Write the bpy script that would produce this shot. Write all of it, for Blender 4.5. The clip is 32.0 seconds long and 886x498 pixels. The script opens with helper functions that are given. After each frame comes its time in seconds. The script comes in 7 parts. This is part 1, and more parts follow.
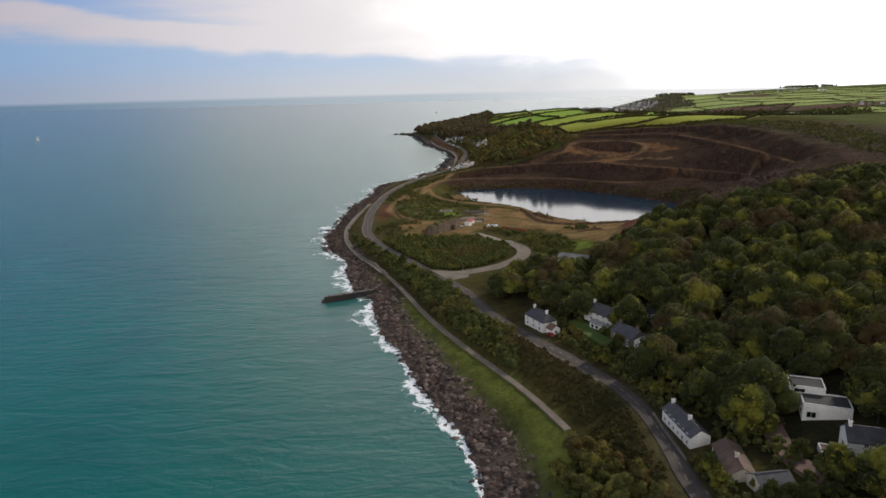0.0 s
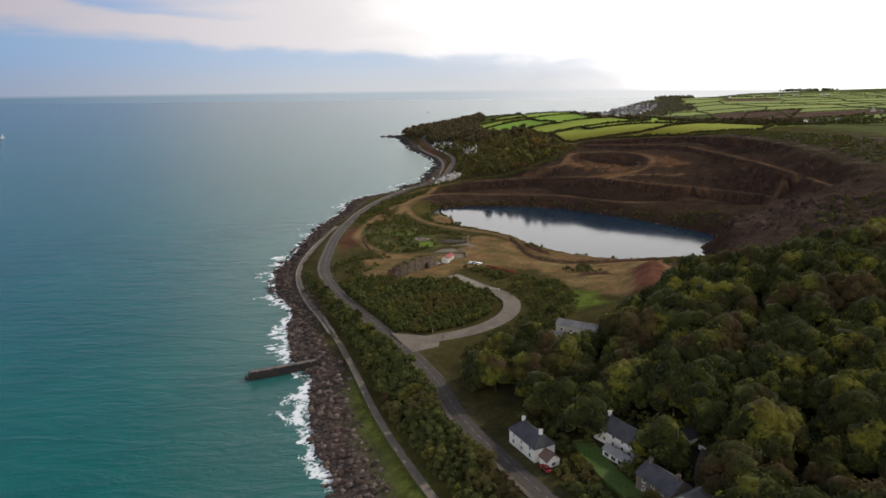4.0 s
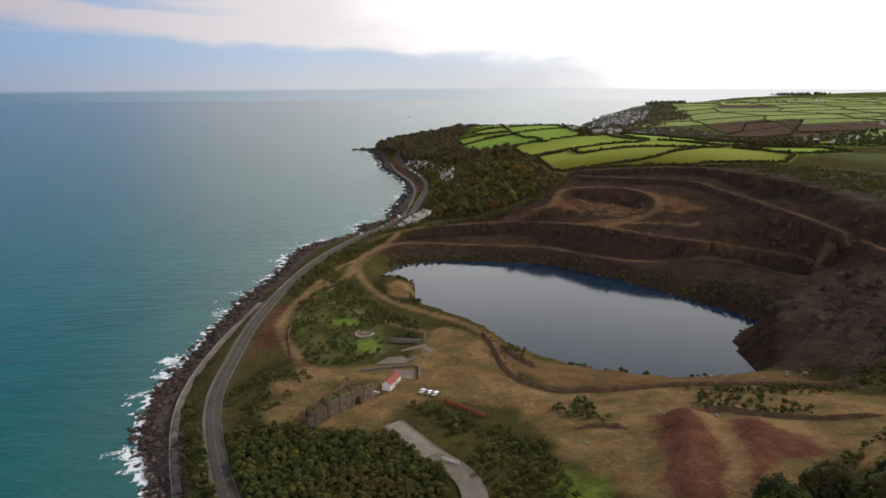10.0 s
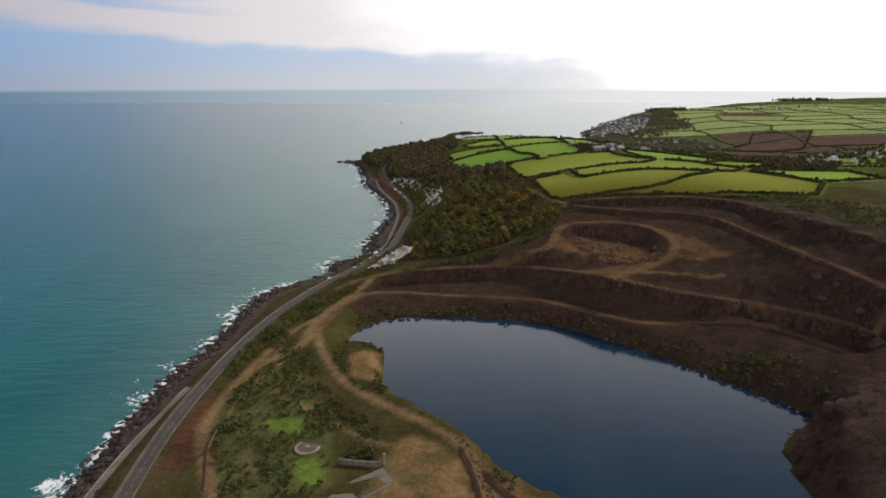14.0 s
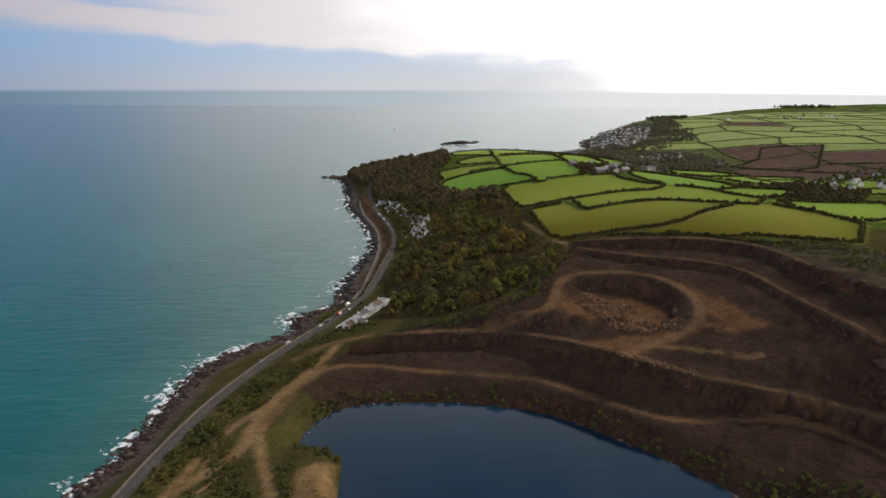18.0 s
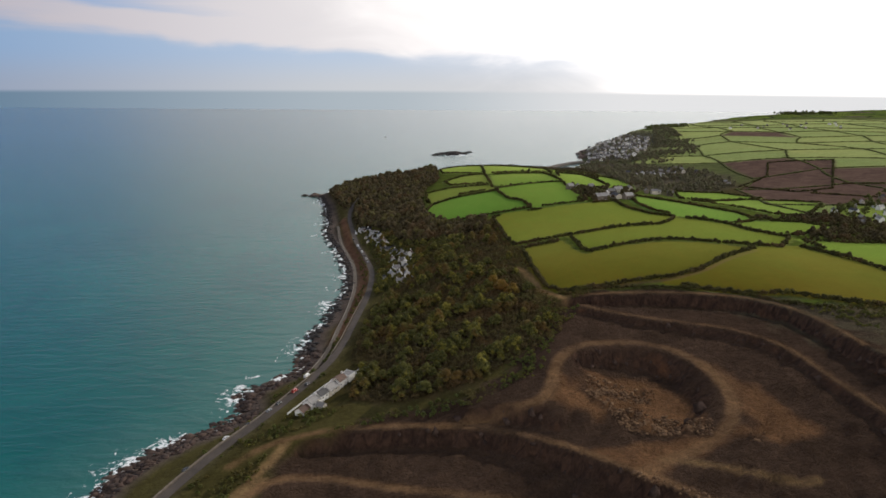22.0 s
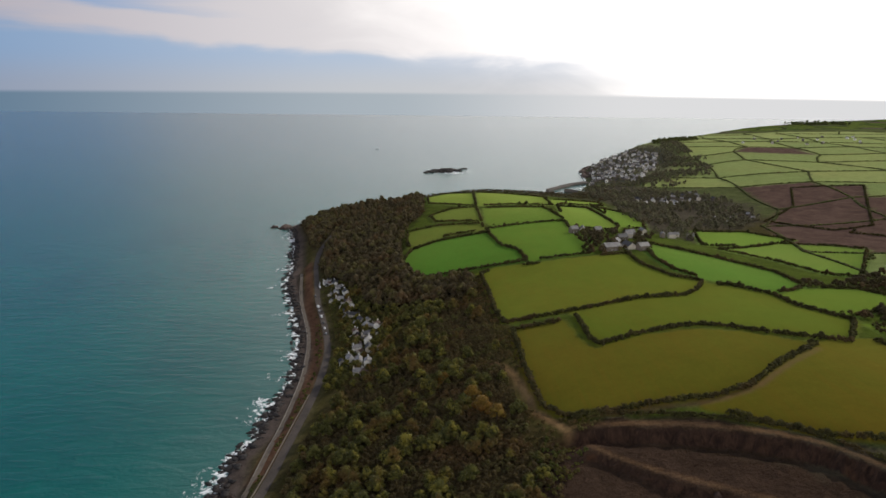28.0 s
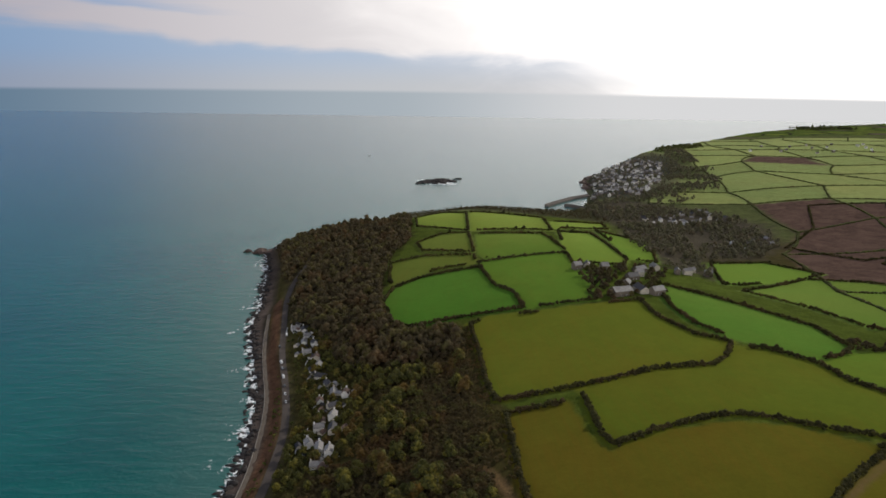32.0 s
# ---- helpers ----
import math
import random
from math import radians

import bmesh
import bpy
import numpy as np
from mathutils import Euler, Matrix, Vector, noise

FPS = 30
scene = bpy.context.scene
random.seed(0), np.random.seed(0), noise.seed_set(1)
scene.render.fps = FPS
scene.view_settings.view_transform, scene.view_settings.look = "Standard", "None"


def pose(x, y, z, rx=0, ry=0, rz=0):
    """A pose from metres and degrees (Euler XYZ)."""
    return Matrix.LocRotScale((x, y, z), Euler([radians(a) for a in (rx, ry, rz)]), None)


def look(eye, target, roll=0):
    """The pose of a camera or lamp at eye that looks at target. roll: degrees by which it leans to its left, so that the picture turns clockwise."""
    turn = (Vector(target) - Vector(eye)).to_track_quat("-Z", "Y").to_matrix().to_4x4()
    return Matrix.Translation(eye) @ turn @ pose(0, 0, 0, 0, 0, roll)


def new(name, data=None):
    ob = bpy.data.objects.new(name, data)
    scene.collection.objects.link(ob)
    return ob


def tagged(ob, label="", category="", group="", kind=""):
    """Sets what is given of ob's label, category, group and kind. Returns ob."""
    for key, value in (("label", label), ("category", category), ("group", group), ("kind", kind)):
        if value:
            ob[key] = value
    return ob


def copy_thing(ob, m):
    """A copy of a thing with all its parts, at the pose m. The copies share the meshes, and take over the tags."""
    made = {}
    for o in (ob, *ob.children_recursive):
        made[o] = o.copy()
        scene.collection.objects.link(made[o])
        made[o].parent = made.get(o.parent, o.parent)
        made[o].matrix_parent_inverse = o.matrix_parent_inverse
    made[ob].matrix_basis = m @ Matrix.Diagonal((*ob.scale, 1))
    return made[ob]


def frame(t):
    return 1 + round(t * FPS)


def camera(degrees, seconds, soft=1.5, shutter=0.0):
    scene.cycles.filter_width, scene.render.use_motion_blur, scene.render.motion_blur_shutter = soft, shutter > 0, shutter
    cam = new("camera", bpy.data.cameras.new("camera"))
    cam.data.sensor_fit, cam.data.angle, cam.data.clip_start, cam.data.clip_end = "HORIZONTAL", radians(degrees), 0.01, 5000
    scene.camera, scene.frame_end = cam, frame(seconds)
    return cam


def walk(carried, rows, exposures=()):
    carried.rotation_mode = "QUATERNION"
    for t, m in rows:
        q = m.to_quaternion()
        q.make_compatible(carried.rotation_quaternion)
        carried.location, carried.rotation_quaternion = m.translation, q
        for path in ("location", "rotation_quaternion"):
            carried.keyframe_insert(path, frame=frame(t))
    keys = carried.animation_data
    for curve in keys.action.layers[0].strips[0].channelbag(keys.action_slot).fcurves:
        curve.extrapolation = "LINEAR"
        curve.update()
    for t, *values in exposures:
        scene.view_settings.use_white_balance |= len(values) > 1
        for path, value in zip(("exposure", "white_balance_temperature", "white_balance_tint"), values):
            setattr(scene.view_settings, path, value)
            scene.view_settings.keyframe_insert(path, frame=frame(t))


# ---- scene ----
cam = camera(68.0, 32.0, soft=1.6)

# seconds, eye in metres, yaw, pitch and roll in degrees
PATH_ROWS = [
    (0, 0.10, 0.30, 117.10, 0.190, -13.985, -1.400),
    (1, 3.98, 24.19, 115.62, 0.520, -13.672, -1.526),
    (2, 7.47, 47.79, 116.25, 0.401, -13.847, -1.139),
    (3, 10.65, 70.69, 118.68, 0.038, -14.064, -0.811),
    (4, 13.80, 93.05, 122.11, -0.367, -14.177, -0.639),
    (5, 17.07, 115.06, 126.01, -0.708, -14.209, -0.573),
    (6, 20.51, 136.88, 130.05, -0.962, -14.219, -0.544),
    (7, 24.14, 158.62, 134.03, -1.146, -14.244, -0.510),
    (8, 27.91, 180.40, 137.90, -1.291, -14.293, -0.457),
    (9, 31.76, 202.28, 141.64, -1.420, -14.350, -0.392),
    (10, 35.63, 224.29, 145.30, -1.543, -14.397, -0.324),
    (11, 39.46, 246.43, 148.95, -1.656, -14.417, -0.261),
    (12, 43.21, 268.68, 152.65, -1.755, -14.409, -0.201),
    (13, 46.87, 291.01, 156.48, -1.834, -14.376, -0.141),
    (14, 50.42, 313.36, 160.48, -1.897, -14.333, -0.075),
    (15, 53.90, 335.69, 164.68, -1.952, -14.292, -0.002),
    (16, 57.33, 357.94, 169.08, -2.015, -14.264, 0.075),
    (17, 60.77, 380.10, 173.65, -2.098, -14.249, 0.149),
    (18, 64.27, 402.15, 178.38, -2.206, -14.244, 0.214),
    (19, 67.89, 424.12, 183.19, -2.331, -14.240, 0.264),
    (20, 71.70, 446.04, 188.04, -2.456, -14.226, 0.299),
    (21, 75.72, 467.98, 192.87, -2.555, -14.196, 0.325),
    (22, 79.98, 490.06, 197.62, -2.606, -14.151, 0.350),
    (23, 84.50, 512.37, 202.26, -2.598, -14.097, 0.381),
    (24, 89.24, 535.05, 206.76, -2.541, -14.045, 0.423),
    (25, 94.16, 558.19, 211.13, -2.464, -14.009, 0.472),
    (26, 99.18, 581.90, 215.37, -2.412, -13.992, 0.520),
    (27, 104.20, 606.17, 219.55, -2.422, -13.991, 0.562),
    (28, 109.10, 630.96, 223.71, -2.497, -13.990, 0.605),
    (29, 113.74, 656.06, 227.94, -2.590, -13.971, 0.676),
    (30, 118.00, 681.09, 232.30, -2.617, -13.933, 0.802),
    (31, 121.75, 705.43, 236.86, -2.557, -13.929, 0.942),
    (32, 124.93, 728.18, 241.62, -2.701, -14.106, 0.811),
]
walk(cam, [(t, pose(x, y, z, 90 + pitch, 0, yaw) @ pose(0, 0, 0, 0, 0, roll)) for t, x, y, z, yaw, pitch, roll in PATH_ROWS], [(0, 0.05), (9, 0.05), (18, 0.0), (25, -0.06), (32, -0.20)])

# ---- sky and sun ----
SUN_AZ, SUN_EL = 52.0, 31.0  # degrees right of +y, and above the sea
sun_dir = Vector((math.sin(radians(SUN_AZ)) * math.cos(radians(SUN_EL)), math.cos(radians(SUN_AZ)) * math.cos(radians(SUN_EL)), math.sin(radians(SUN_EL))))


class Nodes:
    """Short writing for node trees."""

    def __init__(self, tree):
        self.tree = tree
        tree.nodes.clear()

    def add(self, kind, inputs=None, **props):
        node = self.tree.nodes.new(kind)
        for key, value in props.items():
            setattr(node, key, value)
        for key, value in (inputs or {}).items():
            self.put(node.inputs[key], value)
        return node

    def put(self, socket, value):
        if isinstance(value, bpy.types.NodeSocket):
            self.tree.links.new(value, socket)
        elif isinstance(value, bpy.types.Node):
            self.tree.links.new(value.outputs[0], socket)
        elif isinstance(value, (tuple, list)) and len(value) == 3 and socket.type == "RGBA":
            socket.default_value = (*value, 1)
        else:
            socket.default_value = value

    def math(self, op, a, b=0.0, c=0.0, clamp=False):
        node = self.add("ShaderNodeMath", {0: a, 1: b, 2: c}, operation=op, use_clamp=clamp)
        return node.outputs[0]

    def mix(self, fac, a, b, blend="MIX"):
        node = self.add("ShaderNodeMix", data_type="RGBA", blend_type=blend)
        self.put(node.inputs[0], fac)
        self.put(node.inputs[6], a)
        self.put(node.inputs[7], b)
        return node.outputs[2]

    def ramp(self, fac, low, high, a=0.0, b=1.0, smooth=True):
        node = self.add("ShaderNodeMapRange", {0: fac, 1: low, 2: high, 3: a, 4: b}, interpolation_type="SMOOTHSTEP" if smooth else "LINEAR")
        return node.outputs[0]

    def noise(self, vector, scale, detail=4.0, rough=0.55, distort=0.0):
        return self.add("ShaderNodeTexNoise", {"Vector": vector, "Scale": scale, "Detail": detail, "Roughness": rough, "Distortion": distort}).outputs[0]


world = bpy.data.worlds.new("sky")
scene.world = world
world.use_nodes = True
n = Nodes(world.node_tree)
way = n.add("ShaderNodeTexCoord").outputs["Generated"]
xyz = n.add("ShaderNodeSeparateXYZ", {0: way})
X, Y, Z = xyz.outputs
sky = n.add("ShaderNodeTexSky", sky_type="NISHITA", sun_disc=False, sun_elevation=radians(SUN_EL), sun_rotation=radians(SUN_AZ), air_density=1.0, dust_density=1.2, ozone_density=1.5)
clear = n.mix(1.0, sky, (0.095, 0.095, 0.095), "MULTIPLY")
# how near a direction lies to the sun's bearing
side = n.math("ARCTAN2", X, Y)
nearer = n.ramp(side, -0.74, 0.0)
drift = n.noise(n.add("ShaderNodeMapping", {0: way, "Scale": (3.0, 1.0, 9.0)}).outputs[0], 1.6, 4, 0.55, 0.6)
glare = n.math("ADD", side, n.math("ADD", n.math("MULTIPLY", n.math("SUBTRACT", Z, 0.06), 1.4), n.math("MULTIPLY", n.math("SUBTRACT", drift, 0.5), 0.30)))
toward = n.ramp(glare, -0.14, 0.44)
low_blue = n.mix(nearer, (0.24, 0.40, 0.67), (0.58, 0.70, 0.89))
blue = n.mix(n.ramp(Z, 0.06, 0.16), low_blue, n.mix(nearer, (0.20, 0.34, 0.70), (0.36, 0.52, 0.84)))
hazy = n.mix(n.ramp(Z, -0.01, 0.045), n.mix(nearer, (0.30, 0.38, 0.55), (0.72, 0.75, 0.80)), blue)
base = n.mix(0.9, clear, hazy)
# long flat streaks of cloud, sinking a little towards the sun
tilted = n.math("ADD", n.math("ADD", Z, n.math("MULTIPLY", n.math("SUBTRACT", drift, 0.5), 0.045)), n.math("MULTIPLY", n.ramp(side, -0.62, -0.30, 0.0, 0.30, False), 0.08))
streak = n.add("ShaderNodeMapping", {0: way, "Scale": (2.0, 1.0, 17.0), "Rotation": (0.0, 0.03, 0.0)}).outputs[0]
fine = n.add("ShaderNodeMapping", {0: way, "Scale": (4.0, 2.0, 52.0), "Rotation": (0.0, 0.05, 0.0), "Location": (3.0, 1.0, 0.0)}).outputs[0]
cover = n.math("ADD", n.math("MULTIPLY", n.noise(streak, 1.5, 4, 0.5, 0.4), 0.40), n.math("MULTIPLY", n.noise(fine, 1.3, 5, 0.55, 0.3), 0.30))
top = n.math("MAXIMUM", n.ramp(tilted, 0.124, 0.104), n.ramp(side, -0.62, -0.12))
band = n.math("ADD", n.math("MULTIPLY", n.ramp(tilted, 0.060, 0.090), n.math("MULTIPLY", top, 0.46)), n.ramp(tilted, 0.048, 0.062, 0.0, 0.12))
cover = n.math("ADD", cover, n.math("ADD", band, n.math("MULTIPLY", toward, 0.40)))
veil = n.ramp(cover, 0.50, 0.90)
white = n.mix(toward, n.mix(nearer, (0.50, 0.465, 0.54), (0.92, 0.88, 0.89)), (1.9, 1.82, 1.75))
skies = n.mix(veil, base, white)
skies = n.mix(n.math("MULTIPLY", toward, 0.92), skies, white)
# overhead: blue sky with thin grey-white cloud
high = n.mix(n.ramp(n.noise(way, 2.6, 6, 0.6, 0.5), 0.42, 0.68), (0.10, 0.16, 0.29), (0.34, 0.36, 0.40))
skies = n.mix(n.ramp(Z, 0.20, 0.62), skies, high)
# unseen sunlit clouds added behind the shot, away from the sun, to brighten walls
behind = n.math("MULTIPLY", n.ramp(Y, 0.35, -0.45), n.ramp(n.math("ADD", Z, n.math("MULTIPLY", n.noise(way, 3.0, 5, 0.6, 0.4), 0.5)), 1.15, 0.55))
skies = n.mix(n.math("MULTIPLY", behind, 0.85), skies, (1.75, 1.68, 1.62))
# past the farthest water: backdrop sea to the horizon, sky reflection painted into its colours
far_sea = n.mix(n.ramp(side, -0.70, 0.02), (0.125, 0.225, 0.340), (0.50, 0.565, 0.62))
far_sea = n.mix(n.ramp(side, -0.06, 0.34), far_sea, (0.88, 0.88, 0.89))
all_sky = n.mix(n.ramp(Z, -0.0150, -0.0090), far_sea, skies)
n.add("ShaderNodeOutputWorld", {0: n.add("ShaderNodeBackground", {0: all_sky, 1: 0.9})})

sun = new("sun", bpy.data.lights.new("sun", "SUN"))
sun.data.energy, sun.data.angle, sun.data.color = 2.6, radians(3.0), (1.0, 0.93, 0.82)
sun.matrix_world = look(sun_dir * 1000, (0, 0, 0))

# ---- the plan: metres, x towards the land, y along the shore ----
COAST = [(120, -520), (70, -200), (30, 40), (14, 120), (11, 168), (7, 196), (-4, 224), (-13, 249), (-21, 279), (-28, 292), (-36, 318), (-41, 353), (-55, 375), (-65, 414), (-67, 438),
         (-80, 464), (-90, 490), (-94, 522), (-92, 569), (-92, 611), (-89, 662), (-81, 692), (-80, 719), (-77, 753), (-76, 785), (-68, 806), (-52, 827), (-31, 846), (-25, 859), (-30, 884),
         (-17, 902), (2, 924), (0, 960), (-3, 991), (7, 1022), (9, 1070), (15, 1105), (11, 1147), (1, 1215)]
COAST += [(-21, 1297), (-39, 1362), (-42, 1423), (-52, 1485), (-64, 1566), (-89, 1665), (-66, 1721), (0, 1800), (90, 1920), (220, 1985), (310, 1990), (400, 1965), (470, 2015), (505, 2130), (530, 2230),
          (548, 2330), (566, 2420), (640, 2530), (800, 2780), (960, 2970), (1150, 3210), (1400, 3490), (1750, 3810), (2200, 4190), (2700, 4440), (3400, 4720), (4500, 5050), (5600, 5400)]
LAND_END = [(6000, 5400), (6000, -520)]
ROAD = [(70, 60, 18), (62, 149, 15), (64, 172, 14.4), (63, 197, 14), (57, 218, 13.4), (46, 241, 13), (34, 266, 12.4), (21, 293, 11.6), (13, 325, 11), (3, 352, 10), (-7, 372, 9.5), (-19, 397, 9), (-35, 426, 9),
        (-46, 452, 8.6), (-55, 477, 8.4), (-61, 503, 8.2), (-63, 537, 8), (-65, 567, 8), (-65, 602, 8), (-62, 650, 7.6), (-57, 692, 7.4), (-49, 736, 7.2), (-37, 775, 7), (-25, 808, 7), (-12, 834, 7), (3, 870, 7), (14, 900, 7)]
ROAD += [(25, 940, 7), (32, 1014, 7.4), (37, 1065, 7.6), (38, 1113, 8), (36, 1152, 8), (24, 1214, 8), (10, 1270, 8.5), (2, 1322, 9), (-14, 1420, 11), (-14, 1500, 14), (0, 1600, 18), (40, 1700, 22), (120, 1830, 22), (260, 1990, 14), (400, 2120, 8)]
SEA_PATH = [(38, 190, 9.4), (30.5, 213, 8.7), (22, 234, 8), (7, 267, 6.6), (-9, 306, 5.8), (-24, 354, 5.5), (-38, 392, 5.2), (-52, 428, 5), (-66, 461, 5), (-76, 494, 5), (-80, 529, 5), (-80, 568, 5.2), (-77, 598, 5.8), (-70, 628, 7.2)]
SEA_PATH_SOUTH = [(6, 905, 6), (17, 950, 5.6), (20, 1000, 5.2), (23, 1066, 5.2), (22, 1120, 5), (15, 1190, 5), (0, 1250, 5), (-12, 1300, 5), (-25, 1387, 6)]
LAKE = [(3, 702), (8, 722), (19, 738), (46, 745), (80, 744), (110, 738), (139, 727), (165, 702), (187, 677), (218, 632), (243, 598), (222, 584), (209, 571), (204, 545), (203, 522), (178, 519), (148, 520), (127, 527), (106, 534),
        (84, 552), (74, 584), (50, 610), (31, 632), (27, 656), (30, 688), (14, 700)]
LAKE_Z = 1.0

# lines of known height: tracks, benches, rims
BENCH_LOW = [(-16, 700, 9), (-8, 735, 9), (5, 779, 8.5), (35, 779, 9), (65, 769, 9.5), (97, 762, 10), (129, 755, 10.5), (148, 742, 11), (172, 716, 11), (197, 699, 11.5), (233, 698, 12.5), (259, 689, 14), (272, 668, 15), (282, 640, 16.5)]
BENCH_MID = [(-14, 790, 8), (0, 806, 10), (17, 812, 12), (41, 815, 15.2), (81, 811, 18.4), (120, 802, 21.6), (155, 778, 25), (176, 752, 28), (189, 745, 28), (209, 724, 27), (237, 711, 26), (262, 697, 25), (290, 676, 24), (310, 640, 24)]
LOOP = [(90, 808, 22), (130, 806, 31), (148, 806, 33.5), (156, 820, 35.5), (161, 838, 39), (172, 857, 42), (192, 869, 42), (227, 867, 42), (247, 838, 42), (247, 800, 41), (237, 775, 39), (220, 764, 34), (201, 757, 30), (184, 750, 28.4)]
BOWL = [(176, 850, 34), (196, 852, 31), (215, 846, 30), (229, 831, 29.5), (228, 808, 29), (214, 784, 28.5), (196, 776, 28.5), (180, 786, 29.5), (166, 804, 32), (170, 824, 33), (190, 826, 29.5), (208, 812, 28.5)]
RIM = [(150, 1010, 42), (172, 975, 43), (189, 948, 44), (213, 949, 47), (253, 942, 50.3), (290, 929, 53), (312, 912, 55), (326, 887, 57), (326, 852, 60), (322, 810, 63), (330, 770, 64), (345, 720, 63), (350, 660, 60), (348, 600, 56), (345, 540, 52), (330, 480, 48)]
LEDGE = [(199, 930, 45), (220, 908, 46), (251, 888, 47.5), (279, 872, 49), (298, 840, 50.5), (296, 785, 51), (305, 730, 50), (318, 670, 46), (320, 600, 42)]
WALL_FOOT = [(213, 888, 43), (250, 866, 43), (272, 838, 43), (272, 790, 42), (276, 745, 40), (290, 700, 36)]
QUARRY_FLOOR = [(-34, 468, 12.5), (20, 468, 13.4), (60, 478, 13.2), (90, 486, 12.6), (120, 496, 11.5), (150, 500, 10.8), (180, 500, 11), (215, 490, 13)]
FLOOR_ROWS = ([(-36, 500, 12.8), (0, 500, 13), (30, 500, 13), (58, 505, 13)], [(-30, 530, 12.8), (10, 530, 13), (60, 532, 12.8)], [(-36, 570, 12.3), (0, 572, 12.5), (44, 560, 12.6)], [(-40, 615, 11.2), (-8, 615, 11.5)], [(-34, 650, 10)], [(60, 445, 13.2), (66, 410, 12.6)],
              [(14, 372, 9.9), (28, 376, 10.4), (47, 396, 11.3), (50, 412, 11.9), (44, 427, 12.5), (36, 437, 13), (24, 457, 13.4)])
NEAR_SHORE = [(10, 690, 6), (22, 650, 8), (28, 620, 9.6), (45, 600, 11), (66, 574, 11.8), (78, 545, 11), (102, 527, 8.4), (127, 519, 6.6), (150, 513, 6), (178, 512, 7), (200, 514, 9)]
SPUR = [(212, 530, 12), (226, 548, 20), (236, 570, 22), (256, 590, 20), (286, 600, 24)]

QUARRY = [(-5, 745), (12, 800), (60, 822), (120, 830), (160, 880), (180, 940), (215, 955), (260, 948), (300, 930), (335, 892), (372, 840), (430, 760), (460, 640), (450, 500), (400, 430), (330, 430), (232, 470), (205, 512), (200, 560), (240, 596), (185, 675), (140, 724), (80, 742), (20, 736)]

# heights of the open land
HILLS = [(60, 60, 18), (150, 60, 34), (320, 60, 55), (120, 180, 24), (100, 300, 20), (70, 345, 17), (170, 290, 38), (156, 342, 53), (196, 378, 42), (140, 392, 27), (235, 360, 60), (252, 440, 35), (330, 400, 58), (500, 300, 66), (480, 520, 62), (420, 700, 64), (380, 850, 65),
         (205, 1000, 55), (178, 1100, 45), (345, 1134, 61), (434, 1074, 60), (370, 1176, 60), (224, 1274, 52), (92, 1300, 32), (180, 1260, 42), (340, 1280, 61), (203, 1414, 52), (200, 1600, 51), (290, 1500, 60)]
HILLS += [(428, 1322, 53), (438, 1373, 46), (290, 1650, 50), (130, 1740, 44), (250, 1790, 40), (560, 1450, 34), (560, 1750, 20), (450, 1950, 16), (420, 2130, 6), (900, 1500, 46), (800, 1900, 34), (690, 2200, 30), (894, 2775, 50), (600, 2400, 16),
          (1500, 2500, 56), (2042, 3832, 54), (1400, 3300, 47), (1180, 3100, 45), (1610, 3570, 52), (2700, 4100, 58), (1300, 3650, 32), (1000, 3000, 38), (3000, 3000, 66), (2000, 2000, 62), (1200, 1200, 62), (3600, 1000, 75), (700, 900, 62), (1000, 2300, 44)]
HILLS += [(60, 1400, 24), (20, 1500, 20), (60, 1650, 34), (100, 1150, 24), (120, 1050, 33), (70, 1000, 18), (100, 920, 28), (60, 880, 16), (-20, 1600, 16), (5500, 5000, 70), (5500, -400, 80), (2500, 5200, 45), (500, -400, 60)]


def along(points, step):
    """The line through the points, taken every step metres, rounded a little at the corners."""
    p = np.array(points, float)
    for _ in range(2):
        mid = np.empty((2 * len(p), p.shape[1]))
        mid[0], mid[-1] = p[0], p[-1]
        mid[1:-1:2], mid[2:-1:2] = 0.75 * p[:-1] + 0.25 * p[1:], 0.25 * p[:-1] + 0.75 * p[1:]
        p = mid
    d = np.r_[0, np.cumsum(np.hypot(*np.diff(p[:, :2], axis=0).T))]
    s = np.linspace(0, d[-1], max(2, int(d[-1] / step) + 1))
    return np.stack([np.interp(s, d, p[:, k]) for k in range(p.shape[1])], 1)


def segment_distance(px, py, line, wide=1e9):
    """Distance from each place to the line, for places within a window of it, and how far along it."""
    best, run = np.full(px.shape, 1e9), 0.0
    where = np.zeros(px.shape)
    for (x0, y0), (x1, y1) in zip(line[:-1, :2], line[1:, :2]):
        dx, dy = x1 - x0, y1 - y0
        length = max(math.hypot(dx, dy), 1e-6)
        near = (px > min(x0, x1) - wide) & (px < max(x0, x1) + wide) & (py > min(y0, y1) - wide) & (py < max(y0, y1) + wide)
        if near.any():
            ax, ay = px[near] - x0, py[near] - y0
            u = np.clip((ax * dx + ay * dy) / length**2, 0, 1)
            d = np.hypot(ax - u * dx, ay - u * dy)
            old = best[near]
            closer = d < old
            where[near] = np.where(closer, run + u * length, where[near])
            best[near] = np.minimum(old, d)
        run += length
    return best, where


def inside(px, py, ring):
    r = np.array(ring, float)[:, :2]
    odd = np.zeros(px.shape, bool)
    for (x0, y0), (x1, y1) in zip(r, np.roll(r, -1, 0)):
        if y0 != y1:
            odd ^= ((y0 > py) != (y1 > py)) & (px < (x1 - x0) * (py - y0) / (y1 - y0) + x0)
    return odd


